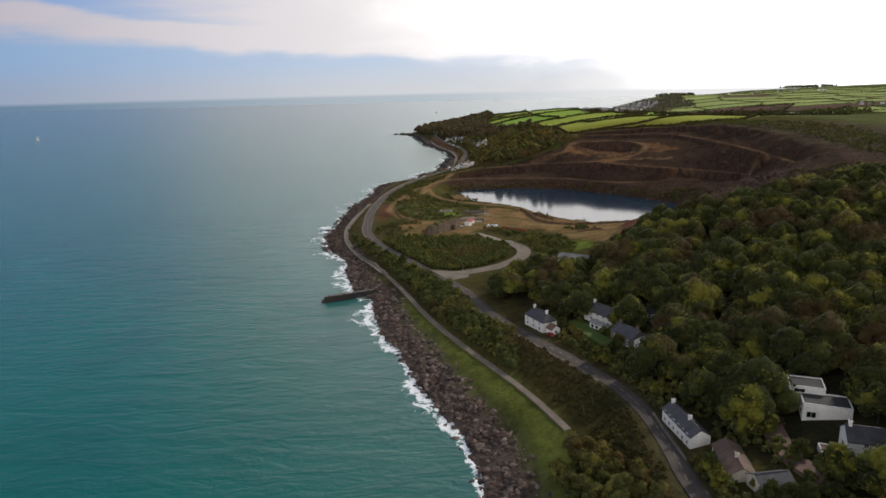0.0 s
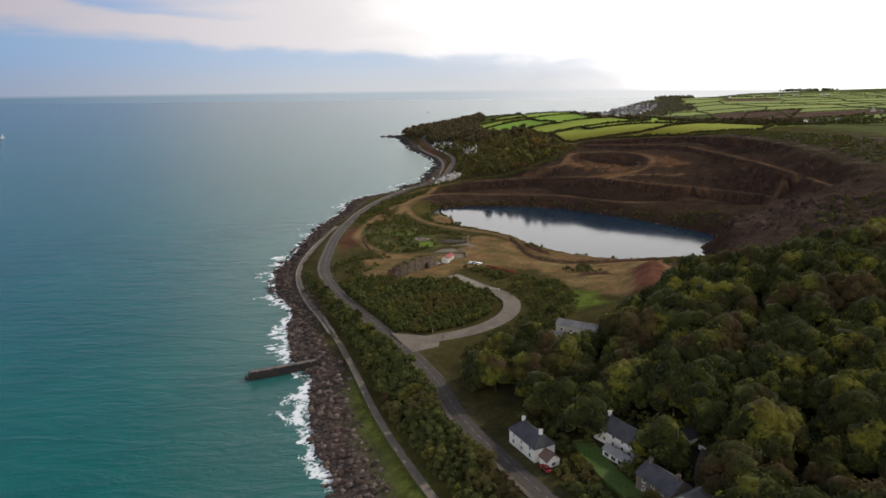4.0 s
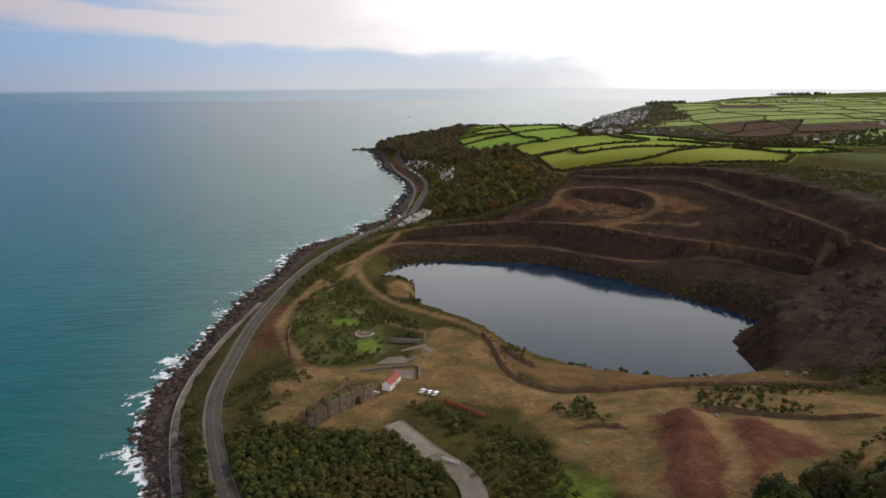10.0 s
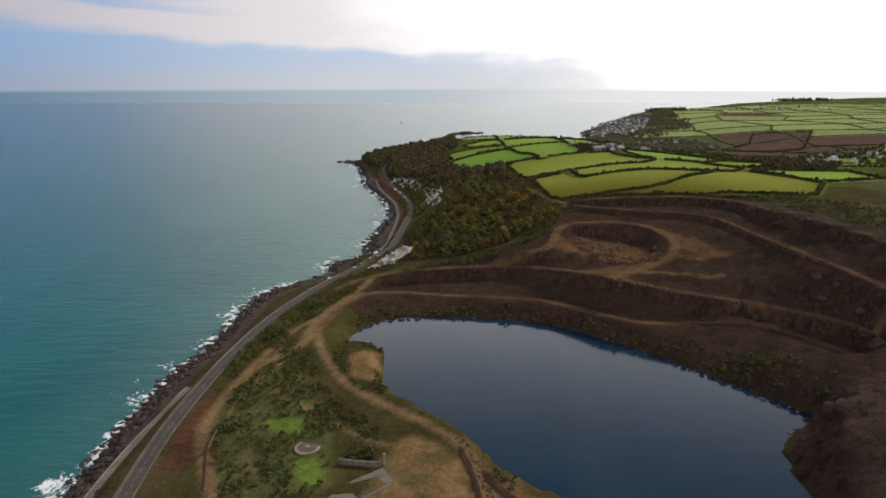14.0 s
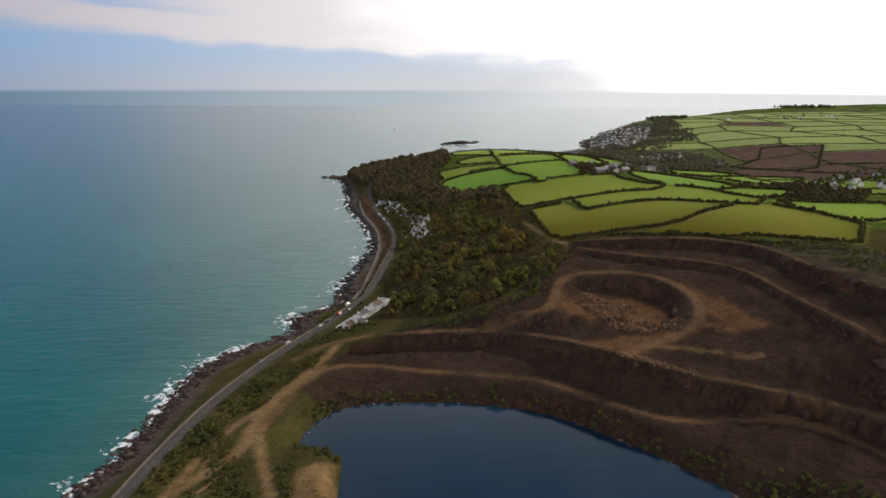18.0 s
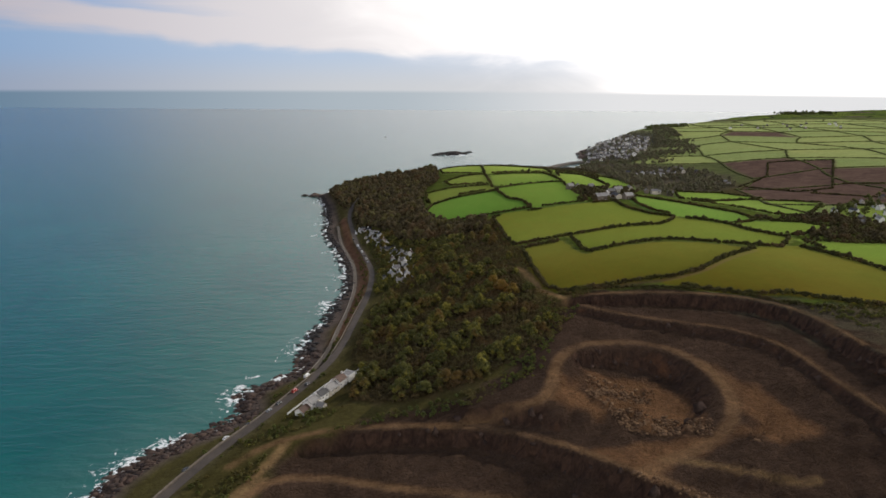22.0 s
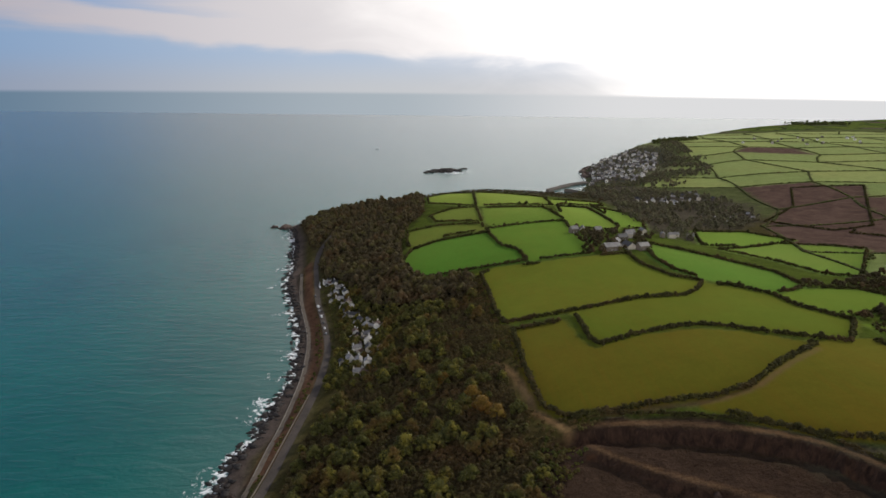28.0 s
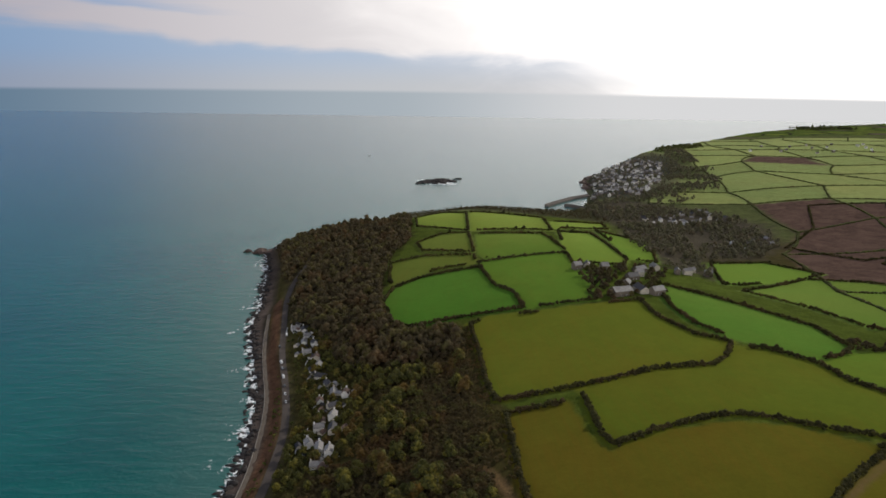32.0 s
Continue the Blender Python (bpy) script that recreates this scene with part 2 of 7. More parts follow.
def wobble(px, py, scale, seed=0.0):
    """A smooth uneven field of about -1 to 1, with bumps of about scale metres."""
    out = np.zeros(px.shape)
    rng = np.random.RandomState(int(seed * 10) + 3)
    for k in range(9):
        a, f, ph = rng.uniform(0, 6.28), rng.uniform(0.6, 1.9) * 6.28 / scale / 1.7, rng.uniform(0, 6.28)
        out += np.sin((px * math.cos(a) + py * math.sin(a)) * f + ph + 0.8 * np.sin((px * math.sin(a) - py * math.cos(a)) * f * 0.7 + ph))
    return out / 4.0


def steps(*spans):
    out = []
    for a, b, s in spans:
        out.append(np.arange(a, b, s))
    return np.concatenate(out)


GX = steps((-230, -110, 6), (-110, 340, 2.2), (340, 620, 5), (620, 1100, 12), (1100, 2400, 30), (2400, 6001, 90))
GY = steps((-500, 40, 20), (40, 130, 6), (130, 980, 2.2), (980, 1480, 3.2), (1480, 2000, 7), (2000, 2900, 14), (2900, 5200, 45))
PX, PY = np.meshgrid(GX, GY)

# smooth hills through the known heights
hills = np.array(HILLS, float)


def bend(r2):
    return 0.5 * r2 * np.log(r2 + 1.0)


hx, hy, hz = hills.T
k = bend((hx[:, None] - hx) ** 2 + (hy[:, None] - hy) ** 2) / 1e4
frame_rows = np.block([[k + 0.4 * np.eye(len(hx)), np.ones((len(hx), 1)), hills[:, :2] / 1000], [np.ones((1, len(hx))), np.zeros((1, 3))], [hills[:, :2].T / 1000, np.zeros((2, 3))]])
weights = np.linalg.solve(frame_rows, np.r_[hz, 0, 0, 0])


def hill(px, py):
    out = weights[-3] + weights[-2] * px / 1000 + weights[-1] * py / 1000
    for a, b, w in zip(hx, hy, weights):
        out = out + w * bend((px - a) ** 2 + (py - b) ** 2) / 1e4
    return out


coast_line = np.array(COAST, float)
land_ring = COAST + LAND_END
# heights near the lines: a relaxed sheet that the lines hold, fading into the hills
CELL = 4.0
cx, cy = np.arange(-200, 600, CELL), np.arange(0, 2000, CELL)
CX, CY = np.meshgrid(cx, cy)
base = hill(CX, CY)
held = np.zeros(CX.shape, bool)
lift = np.zeros(CX.shape)


def hold(points, wide=0):
    for x, y, z in along(points, 2.0):
        i, j = int(round((x - cx[0]) / CELL)), int(round((y - cy[0]) / CELL))
        for a in range(-wide, wide + 1):
            for b in range(-wide, wide + 1):
                if 0 <= i + a < len(cx) and 0 <= j + b < len(cy):
                    held[j + b, i + a] = True
                    lift[j + b, i + a] = z - base[j + b, i + a]


for plan in (*FLOOR_ROWS, BOWL, QUARRY_FLOOR, NEAR_SHORE, SPUR, WALL_FOOT, SEA_PATH, SEA_PATH_SOUTH):
    hold(plan)
for plan in (LEDGE, RIM, LOOP, BENCH_MID, BENCH_LOW):
    hold(plan, 1)
hold([(124, 454, 18), (136, 450, 20), (146, 446, 18)])
for plan, fall, near in ((BENCH_MID[2:], 8.0, 960), (RIM[2:12], 9.0, 960), (LEDGE, 5.0, 960)):
    # a sheer face below each bench
    brow = []
    for x, y, z in plan:
        to = math.hypot(120 - x, 640 - y)
        brow.append((x + (120 - x) / to * 9, y + (640 - y) / to * 9, z - fall))
    hold(brow)
hold(ROAD, 1)
hold([(x, y, 1.5) for x, y in COAST[2:-14]])
lake_in = inside(CX, CY, LAKE)
held |= lake_in
lift[lake_in] = -3.0 - base[lake_in]
hold([(x, y, 0.8) for x, y in LAKE + LAKE[:1]])
goal = lift.copy()
pull = CELL**2 / 45.0**2
for _ in range(900):
    p = np.pad(lift, 1, mode="edge")
    lift = (p[:-2, 1:-1] + p[2:, 1:-1] + p[1:-1, :-2] + p[1:-1, 2:]) / (4 + pull)
    lift[held] = goal[held]


def sample(grid, px, py):
    u, v = np.clip((px - cx[0]) / CELL, 0, len(cx) - 1.001), np.clip((py - cy[0]) / CELL, 0, len(cy) - 1.001)
    i, j = u.astype(int), v.astype(int)
    a, b = u - i, v - j
    return (grid[j, i] * (1 - a) + grid[j, i + 1] * a) * (1 - b) + (grid[j + 1, i] * (1 - a) + grid[j + 1, i + 1] * a) * b


def fade(px, py):
    e = np.minimum(np.minimum(px - cx[0], cx[-1] - px), np.minimum(py - cy[0], cy[-1] - py))
    return np.clip(e / 40, 0, 1)


road_line, path_line, path_south = along(ROAD, 4), along(SEA_PATH, 4), along(SEA_PATH_SOUTH, 4)
rock_lines = [along(q, 5) for q in (BENCH_LOW, BENCH_MID, LOOP, RIM, LEDGE)]


def ground_height(px, py):
    """The height of the ground at each place."""
    px, py = np.asarray(px, float), np.asarray(py, float)
    z = hill(px, py) + sample(lift, px, py) * fade(px, py)
    shore, _ = segment_distance(px, py, coast_line, 400)
    on_land = inside(px, py, land_ring)
    shore = np.where(on_land, shore, -shore)
    rough = wobble(px, py, 9, 1) * 0.5 + wobble(px, py, 4, 2) * 0.35
    edge = np.clip(shore / 14, -1, 1)
    # rocks along the shore, falling away under the water
    shelf = np.where(shore > 0, np.minimum(z, 0.4 + shore * 0.22 + np.maximum(shore - 16, 0) * 0.9), -0.3 + shore * 0.25)
    z = np.maximum(shelf, -9)
    # broken quarry faces between the benches
    pit = (px > -10) & (px < 470) & (py > 480) & (py < 960)
    if pit.any():
        x, y = px[pit], py[pit]
        calm = np.full(x.shape, 1e9)
        for line in rock_lines:
            calm = np.minimum(calm, segment_distance(x, y, line, 40)[0])
        rim, _ = segment_distance(x, y, np.array(QUARRY + QUARRY[:1], float))
        edge = np.where(inside(x, y, QUARRY), np.clip((rim - 6) / 22, 0, 1), 0) * np.clip((calm - 5) / 8, 0, 1)
        ribs = np.abs(wobble(x, y, 20, 13)) * 1.7 + np.abs(wobble(x, y, 8, 14)) * 1.1 - 0.9
        z[pit] += ribs * edge * ~inside(x, y, LAKE)
    # spoil tipped on the quarry floor
    for line, high, wide in (([(134, 446), (124, 420), (112, 388)], 5.5, 14.0), ([(152, 434), (144, 414), (131, 392)], 4.5, 12.0)):
        z = z + high * np.clip(1 - segment_distance(px, py, np.array(line, float), 20)[0] / wide, 0, 1)
    z = z + rough * np.clip(1.2 - np.abs(shore - 4) / 16, 0, 1)
    return z


PZ = ground_height(PX, PY)

# ---- materials ----


def material(name, color, other=None, scale=1.0, rough=0.85, bump=0.3, metal=0.0, spread=0.0, fine=8.0, distance=0.05, spec=0.3, pieces=None):
    """A surface of two mixed tones with grain at two scales. spread: how far single objects differ in brightness; pieces: tone of the palest loose pieces."""
    m = bpy.data.materials.new(name)
    m.use_nodes = True
    n = Nodes(m.node_tree)
    place = n.add("ShaderNodeTexCoord").outputs["Object"]
    other = other or tuple(0.72 * c for c in color)
    coarse = n.noise(place, scale, 5, 0.6, 0.3)
    grain = n.noise(place, scale * fine, 4, 0.65)
    tone = n.mix(n.ramp(coarse, 0.32, 0.68), color, other)
    tone = n.mix(n.ramp(grain, 0.3, 0.75), tone, n.mix(1.0, tone, (0.7, 0.7, 0.7), "MULTIPLY"))
    if pieces:
        tone = n.mix(n.ramp(n.add("ShaderNodeNewGeometry").outputs["Random Per Island"], 0.35, 1.0, 0.0, 0.9), tone, n.mix(n.ramp(grain, 0.3, 0.75), pieces, tone))
    if spread:
        lot = n.add("ShaderNodeObjectInfo").outputs["Random"]
        k = n.ramp(lot, 0, 1, 1 - spread, 1 + spread, False)
        tone = n.mix(1.0, tone, n.add("ShaderNodeCombineColor", {0: k, 1: k, 2: k}), "MULTIPLY")
    lump = n.add("ShaderNodeBump", {"Height": grain, "Strength": bump, "Distance": distance})
    shade = n.add("ShaderNodeBsdfPrincipled", {"Base Color": tone, "Roughness": n.ramp(grain, 0.2, 0.8, max(0.03, rough - 0.1), min(1, rough + 0.1)), "Metallic": metal, "Normal": lump, "Specular IOR Level": spec})
    n.add("ShaderNodeOutputMaterial", {0: shade})
    return m


def foliage(name, dark, mid, light, rust):
    """Leaves: each clump differs, and whole stands turn with the season."""
    m = bpy.data.materials.new(name)
    m.use_nodes = True
    n = Nodes(m.node_tree)
    geo = n.add("ShaderNodeNewGeometry")
    place, island = geo.outputs["Position"], geo.outputs["Random Per Island"]
    stand = n.noise(place, 0.075, 3, 0.6)
    grain = n.noise(place, 0.9, 3, 0.6)
    lot = n.add("ShaderNodeObjectInfo").outputs["Random"]
    tone = n.mix(n.ramp(island, 0.0, 1.0), dark, mid)
    tone = n.mix(n.math("MULTIPLY", n.ramp(n.math("ADD", stand, n.math("MULTIPLY", n.math("SUBTRACT", island, 0.5), 0.14)), 0.50, 0.66), 0.85), tone, light)
    tone = n.mix(n.math("MULTIPLY", n.ramp(n.noise(place, 0.04, 3, 0.6, 0.5), 0.50, 0.66), 0.85), tone, rust)
    tone = n.mix(n.ramp(grain, 0.38, 0.68, 0.0, 0.8), tone, n.mix(1.0, tone, (0.64, 0.64, 0.60), "MULTIPLY"))
    tone = n.mix(n.ramp(lot, 0, 1, 0.0, 0.35, False), tone, n.mix(1.0, tone, (1.5, 1.35, 0.9), "MULTIPLY"))
    fuzz = n.add("ShaderNodeBump", {"Height": n.noise(place, 1.5, 5, 0.75), "Strength": 0.6, "Distance": 0.6})
    shade = n.add("ShaderNodeBsdfPrincipled", {"Base Color": tone, "Roughness": 0.9, "Specular IOR Level": 0.0, "Normal": fuzz, "Sheen Weight": 0.18, "Sheen Roughness": 0.35, "Sheen Tint": (0.80, 0.78, 0.55, 1.0)})
    thin = n.add("ShaderNodeBsdfTranslucent", {"Color": n.mix(1.0, tone, (1.7, 1.7, 0.9), "MULTIPLY")})
    n.add("ShaderNodeOutputMaterial", {0: n.add("ShaderNodeMixShader", {0: 0.22, 1: shade, 2: thin})})
    return m


LEAVES = foliage("leaves", (0.026, 0.032, 0.014), (0.058, 0.068, 0.022), (0.185, 0.180, 0.034), (0.080, 0.050, 0.030))
SCRUB = foliage("scrub_leaves", (0.056, 0.066, 0.026), (0.096, 0.112, 0.036), (0.150, 0.140, 0.040), (0.112, 0.088, 0.038))
SLOPE_LEAVES = foliage("slope_leaves", (0.052, 0.056, 0.026), (0.108, 0.110, 0.038), (0.200, 0.180, 0.044), (0.125, 0.078, 0.036))
OCHRE = foliage("ochre_autumn_leaves", (0.110, 0.072, 0.024), (0.190, 0.120, 0.034), (0.230, 0.165, 0.040), (0.170, 0.085, 0.030))
BRACKEN = foliage("brown_bracken", (0.066, 0.052, 0.030), (0.118, 0.088, 0.044), (0.110, 0.108, 0.040), (0.135, 0.082, 0.042))
BARE_WOOD = foliage("brown_autumn_leaves", (0.054, 0.045, 0.032), (0.100, 0.080, 0.050), (0.115, 0.108, 0.044), (0.110, 0.070, 0.042))
# thicket tones lightened to put distance haze into the colour
HAZED_VALLEY_LEAVES = foliage("hazed_grey_brown_thicket", (0.105, 0.098, 0.072), (0.150, 0.138, 0.100), (0.150, 0.158, 0.085), (0.15, 0.12, 0.088))
HEDGE = foliage("hedge_leaves", (0.038, 0.037, 0.019), (0.064, 0.060, 0.028), (0.085, 0.082, 0.030), (0.090, 0.064, 0.036))
# far leaves paler than near hedges: haze put into the base colour
HAZED_FAR_LEAVES = foliage("hazed_far_leaves", (0.060, 0.072, 0.030), (0.085, 0.100, 0.038), (0.11, 0.12, 0.045), (0.10, 0.085, 0.04))
BARK = material("bark", (0.075, 0.058, 0.042), None, 0.8)
STONE = material("granite", (0.20, 0.175, 0.15), (0.12, 0.10, 0.09), 0.35, 0.9, 0.6, fine=7, distance=0.2)
SHORE_ROCK = material("shore_rock", (0.120, 0.078, 0.060), (0.040, 0.034, 0.033), 0.16, 0.85, 0.8, fine=6, distance=0.4, spec=0.12, pieces=(0.26, 0.20, 0.17))
LEDGE_ROCK = material("brown_ledge_rock", (0.092, 0.060, 0.047), (0.034, 0.028, 0.027), 0.2, 0.85, 0.8, fine=6, distance=0.4, spec=0.12, pieces=(0.125, 0.086, 0.068))
DARK_ROCK = material("wet_dark_rock", (0.060, 0.050, 0.046), (0.030, 0.028, 0.028), 0.2, 0.8, 0.8, fine=6, distance=0.4, spec=0.15)
CRAG_ROCK = material("quarry_crag", (0.098, 0.066, 0.052), (0.046, 0.033, 0.028), 0.25, 0.92, 0.8, fine=6, distance=0.4, spec=0.0)
RUBBLE = material("quarry_rubble", (0.17, 0.105, 0.062), (0.085, 0.052, 0.034), 0.3, 0.95, 0.6, distance=0.2, spec=0.0, pieces=(0.27, 0.17, 0.10))
CONCRETE = material("weathered_concrete", (0.36, 0.32, 0.27), (0.24, 0.21, 0.175), 0.12, 0.9, 0.4)
PALE_CONCRETE = material("pale_concrete", (0.29, 0.25, 0.20), (0.20, 0.17, 0.135), 0.15, 0.9, 0.3)
ASPHALT = material("asphalt", (0.092, 0.074, 0.062), (0.064, 0.052, 0.044), 0.10, 0.9, 0.3, fine=14)
OLD_TAR = material("gravelly_road", (0.21, 0.172, 0.132), (0.145, 0.118, 0.090), 0.12, 0.95, 0.4, fine=10)
PAVING = material("pale_footway", (0.16, 0.130, 0.100), (0.115, 0.092, 0.072), 0.2, 0.95, 0.3)
LINE_PAINT = material("road_paint", (0.40, 0.38, 0.35), (0.22, 0.21, 0.19), 0.7, 0.8, 0.1)
WHITE_WALL = material("white_render", (0.82, 0.81, 0.78), (0.70, 0.68, 0.64), 0.25, 0.85, 0.15, spread=0.08)
CREAM_WALL = material("cream_render", (0.60, 0.55, 0.46), (0.48, 0.44, 0.37), 0.25, 0.85, 0.2, spread=0.12)
RUIN_STONE = material("brown_ruin_stone", (0.185, 0.135, 0.095), (0.095, 0.072, 0.052), 0.5, 0.92, 0.8, spread=0.2, fine=6, distance=0.2)
STONE_WALL = material("stone_walling", (0.22, 0.185, 0.15), (0.13, 0.108, 0.088), 0.5, 0.92, 0.7, spread=0.15, fine=6, distance=0.1)
SLATE = material("slate_roof", (0.075, 0.072, 0.078), (0.048, 0.047, 0.052), 0.35, 0.62, 0.4, spread=0.25, fine=9)
# grey lightened: glare on the village roofs put into the tile colour
GREY_ROOF = material("grey_tiled_roof", (0.30, 0.285, 0.275), (0.20, 0.19, 0.185), 0.35, 0.55, 0.4, spread=0.2, fine=9)
BROWN_ROOF = material("brown_tiled_roof", (0.16, 0.10, 0.075), (0.11, 0.075, 0.06), 0.35, 0.8, 0.4, spread=0.2, fine=9)
FLAT_ROOF = material("dark_flat_roof", (0.055, 0.050, 0.052), None, 0.4, 0.8, 0.2)
TRIM = material("white_trim", (0.76, 0.75, 0.73), (0.66, 0.65, 0.62), 0.8, 0.6, 0.1)
GLASS = material("window_glass", (0.016, 0.019, 0.023), (0.010, 0.012, 0.015), 0.6, 0.10, 0.0, spec=0.7)
DARK_WOOD = material("dark_timber", (0.065, 0.048, 0.036), None, 0.8, 0.8, 0.3)
RED_STEEL = material("rusted_red_steel", (0.30, 0.060, 0.026), (0.16, 0.045, 0.025), 0.6, 0.7, 0.4)
RED_ROOF = material("red_sheet_roof", (0.36, 0.065, 0.045), (0.24, 0.05, 0.04), 0.5, 0.7, 0.2)
TYRE = material("tyre_rubber", (0.02, 0.02, 0.02), None, 3.0, 0.9, 0.2)
RIM_STEEL = material("wheel_rim", (0.42, 0.42, 0.43), None, 3.0, 0.35, 0.0, metal=0.8)
CAR_WHITE = material("white_car_paint", (0.74, 0.74, 0.74), (0.68, 0.68, 0.68), 0.5, 0.25, 0.0, spec=0.6)
CAR_DARK = material("dark_car_paint", (0.045, 0.05, 0.06), None, 0.5, 0.25, 0.0, spec=0.6)
CAR_RED = material("red_car_paint", (0.30, 0.035, 0.03), None, 0.5, 0.25, 0.0, spec=0.6)
CAR_SILVER = material("silver_car_paint", (0.40, 0.41, 0.43), None, 0.5, 0.3, 0.0, metal=0.3, spec=0.6)
LAMP_GLASS = material("lamp_glass", (0.5, 0.45, 0.4), None, 4.0, 0.2, 0.0)
LAWN = material("garden_lawn", (0.06, 0.12, 0.016), (0.085, 0.12, 0.025), 0.15, 0.95, 0.4)
DRIVE = material("red_earth_drive", (0.17, 0.105, 0.08), (0.12, 0.08, 0.06), 0.15, 0.95, 0.3)
SAIL = material("white_sailcloth", (0.8, 0.8, 0.78), (0.72, 0.72, 0.7), 0.5, 0.8, 0.1)
HULL = material("white_boat_hull", (0.7, 0.7, 0.7), None, 0.5, 0.4, 0.1)


def ground_material():
    m = bpy.data.materials.new("open_ground")
    m.use_nodes = True
    n = Nodes(m.node_tree)
    geo = n.add("ShaderNodeNewGeometry")
    place = geo.outputs["Position"]
    steep = n.add("ShaderNodeSeparateXYZ", {0: geo.outputs["Normal"]}).outputs[2]
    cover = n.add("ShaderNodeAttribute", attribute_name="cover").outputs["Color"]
    kinds = n.add("ShaderNodeSeparateColor", {0: n.add("ShaderNodeAttribute", attribute_name="kinds").outputs["Color"]})
    rocky, fields, turf = kinds.outputs
    # pastures and ploughland on the far hillsides, each parcel with its own tone between dark hedges
    bent = n.add("ShaderNodeVectorMath", {0: place, 1: n.mix(1.0, n.add("ShaderNodeTexNoise", {"Vector": place, "Scale": 0.004, "Detail": 2.0}).outputs["Color"], (160.0, 160.0, 0.0), "MULTIPLY")}, operation="ADD").outputs[0]
    parcel = n.add("ShaderNodeMapping", {0: bent, "Scale": (0.0075, 0.0105, 0.0), "Rotation": (0, 0, 0.35)}).outputs[0]
    cells = n.add("ShaderNodeTexVoronoi", {"Vector": parcel, "Scale": 1.0, "Randomness": 0.72}, distance="CHEBYCHEV", voronoi_dimensions="2D")
    tint = n.add("ShaderNodeSeparateColor", {0: cells.outputs["Color"]}).outputs
    edge = n.add("ShaderNodeTexVoronoi", {"Vector": parcel, "Scale": 1.0, "Randomness": 0.72}, feature="DISTANCE_TO_EDGE", voronoi_dimensions="2D").outputs["Distance"]
    pasture = n.mix(tint[0], (0.052, 0.088, 0.014), (0.105, 0.135, 0.022))
    pasture = n.mix(n.ramp(tint[1], 0.80, 0.86), pasture, (0.095, 0.070, 0.060))
    hedged = n.mix(n.ramp(n.math("ADD", edge, n.math("MULTIPLY", n.noise(place, 0.05, 3), 0.03)), 0.060, 0.085), (0.016, 0.020, 0.009), pasture)
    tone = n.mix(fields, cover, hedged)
    # grass and soil vary in patches and in grain
    patch = n.noise(place, 0.045, 6, 0.62, 0.4)
    grain = n.noise(place, 0.75, 6, 0.7)
    tuft = n.noise(place, 0.22, 5, 0.65, 0.6)
    calm = n.math("SUBTRACT", 1.0, n.math("MULTIPLY", turf, 0.78))
    k = n.math("ADD", 1.0, n.math("MULTIPLY", calm, n.math("ADD", n.math("MULTIPLY", n.math("SUBTRACT", patch, 0.5), 1.5), n.math("ADD", n.math("MULTIPLY", n.math("SUBTRACT", grain, 0.5), 1.1), n.math("MULTIPLY", n.math("SUBTRACT", tuft, 0.5), 1.2)))))
    tone = n.mix(1.0, tone, n.add("ShaderNodeCombineColor", {0: k, 1: k, 2: k}), "MULTIPLY")
    # long faint passes of the mower and the grazing
    furrow = n.noise(n.add("ShaderNodeMapping", {0: place, "Scale": (0.35, 0.02, 0.1), "Rotation": (0, 0, 0.5)}).outputs[0], 1.0, 3, 0.6)
    tone = n.mix(n.math("MULTIPLY", turf, n.ramp(n.math("ADD", n.math("MULTIPLY", furrow, 0.35), n.math("MULTIPLY", n.noise(place, 0.012, 4), 0.65)), 0.38, 0.66, 0.0, 0.65)), tone, n.mix(1.0, tone, (1.25, 0.90, 1.0), "MULTIPLY"))
    # bare quarried rock: tilted beds, rust and grey scars
    beds = n.noise(n.add("ShaderNodeMapping", {0: place, "Scale": (0.5, 0.5, 0.09), "Rotation": (0.25, 0.2, 0)}).outputs[0], 0.55, 6, 0.66, 0.8)
    rock = n.mix(n.ramp(beds, 0.3, 0.7), (0.030, 0.020, 0.017), (0.094, 0.054, 0.036))
    rock = n.mix(n.ramp(n.noise(place, 0.03, 4, 0.6, 0.5), 0.55, 0.72, 0.0, 0.7), rock, (0.140, 0.066, 0.034))
    rock = n.mix(n.ramp(n.noise(place, 0.06, 5, 0.7), 0.70, 0.78, 0.0, 0.5), rock, (0.20, 0.165, 0.14))
    cliff = n.math("MULTIPLY", rocky, n.ramp(steep, 0.93, 0.72))
    tone = n.mix(cliff, tone, rock)
    lumps = n.math("ADD", n.math("MULTIPLY", n.noise(place, 0.35, 6, 0.68), 1.0), n.math("MULTIPLY", beds, n.math("MULTIPLY", rocky, 1.6)))
    relief = n.add("ShaderNodeBump", {"Height": lumps, "Strength": n.math("SUBTRACT", 0.85, n.math("MULTIPLY", turf, 0.7)), "Distance": n.math("ADD", 1.2, n.math("MULTIPLY", rocky, 2.4))})
    shade = n.add("ShaderNodeBsdfPrincipled", {"Base Color": tone, "Roughness": 0.95, "Specular IOR Level": 0.0, "Normal": relief, "Sheen Weight": n.math("ADD", 0.03, n.math("MULTIPLY", turf, 0.35)), "Sheen Roughness": 0.26, "Sheen Tint": n.mix(turf, (0.80, 0.70, 0.62), (0.70, 0.88, 0.22))})
    n.add("ShaderNodeOutputMaterial", {0: shade})
    return m


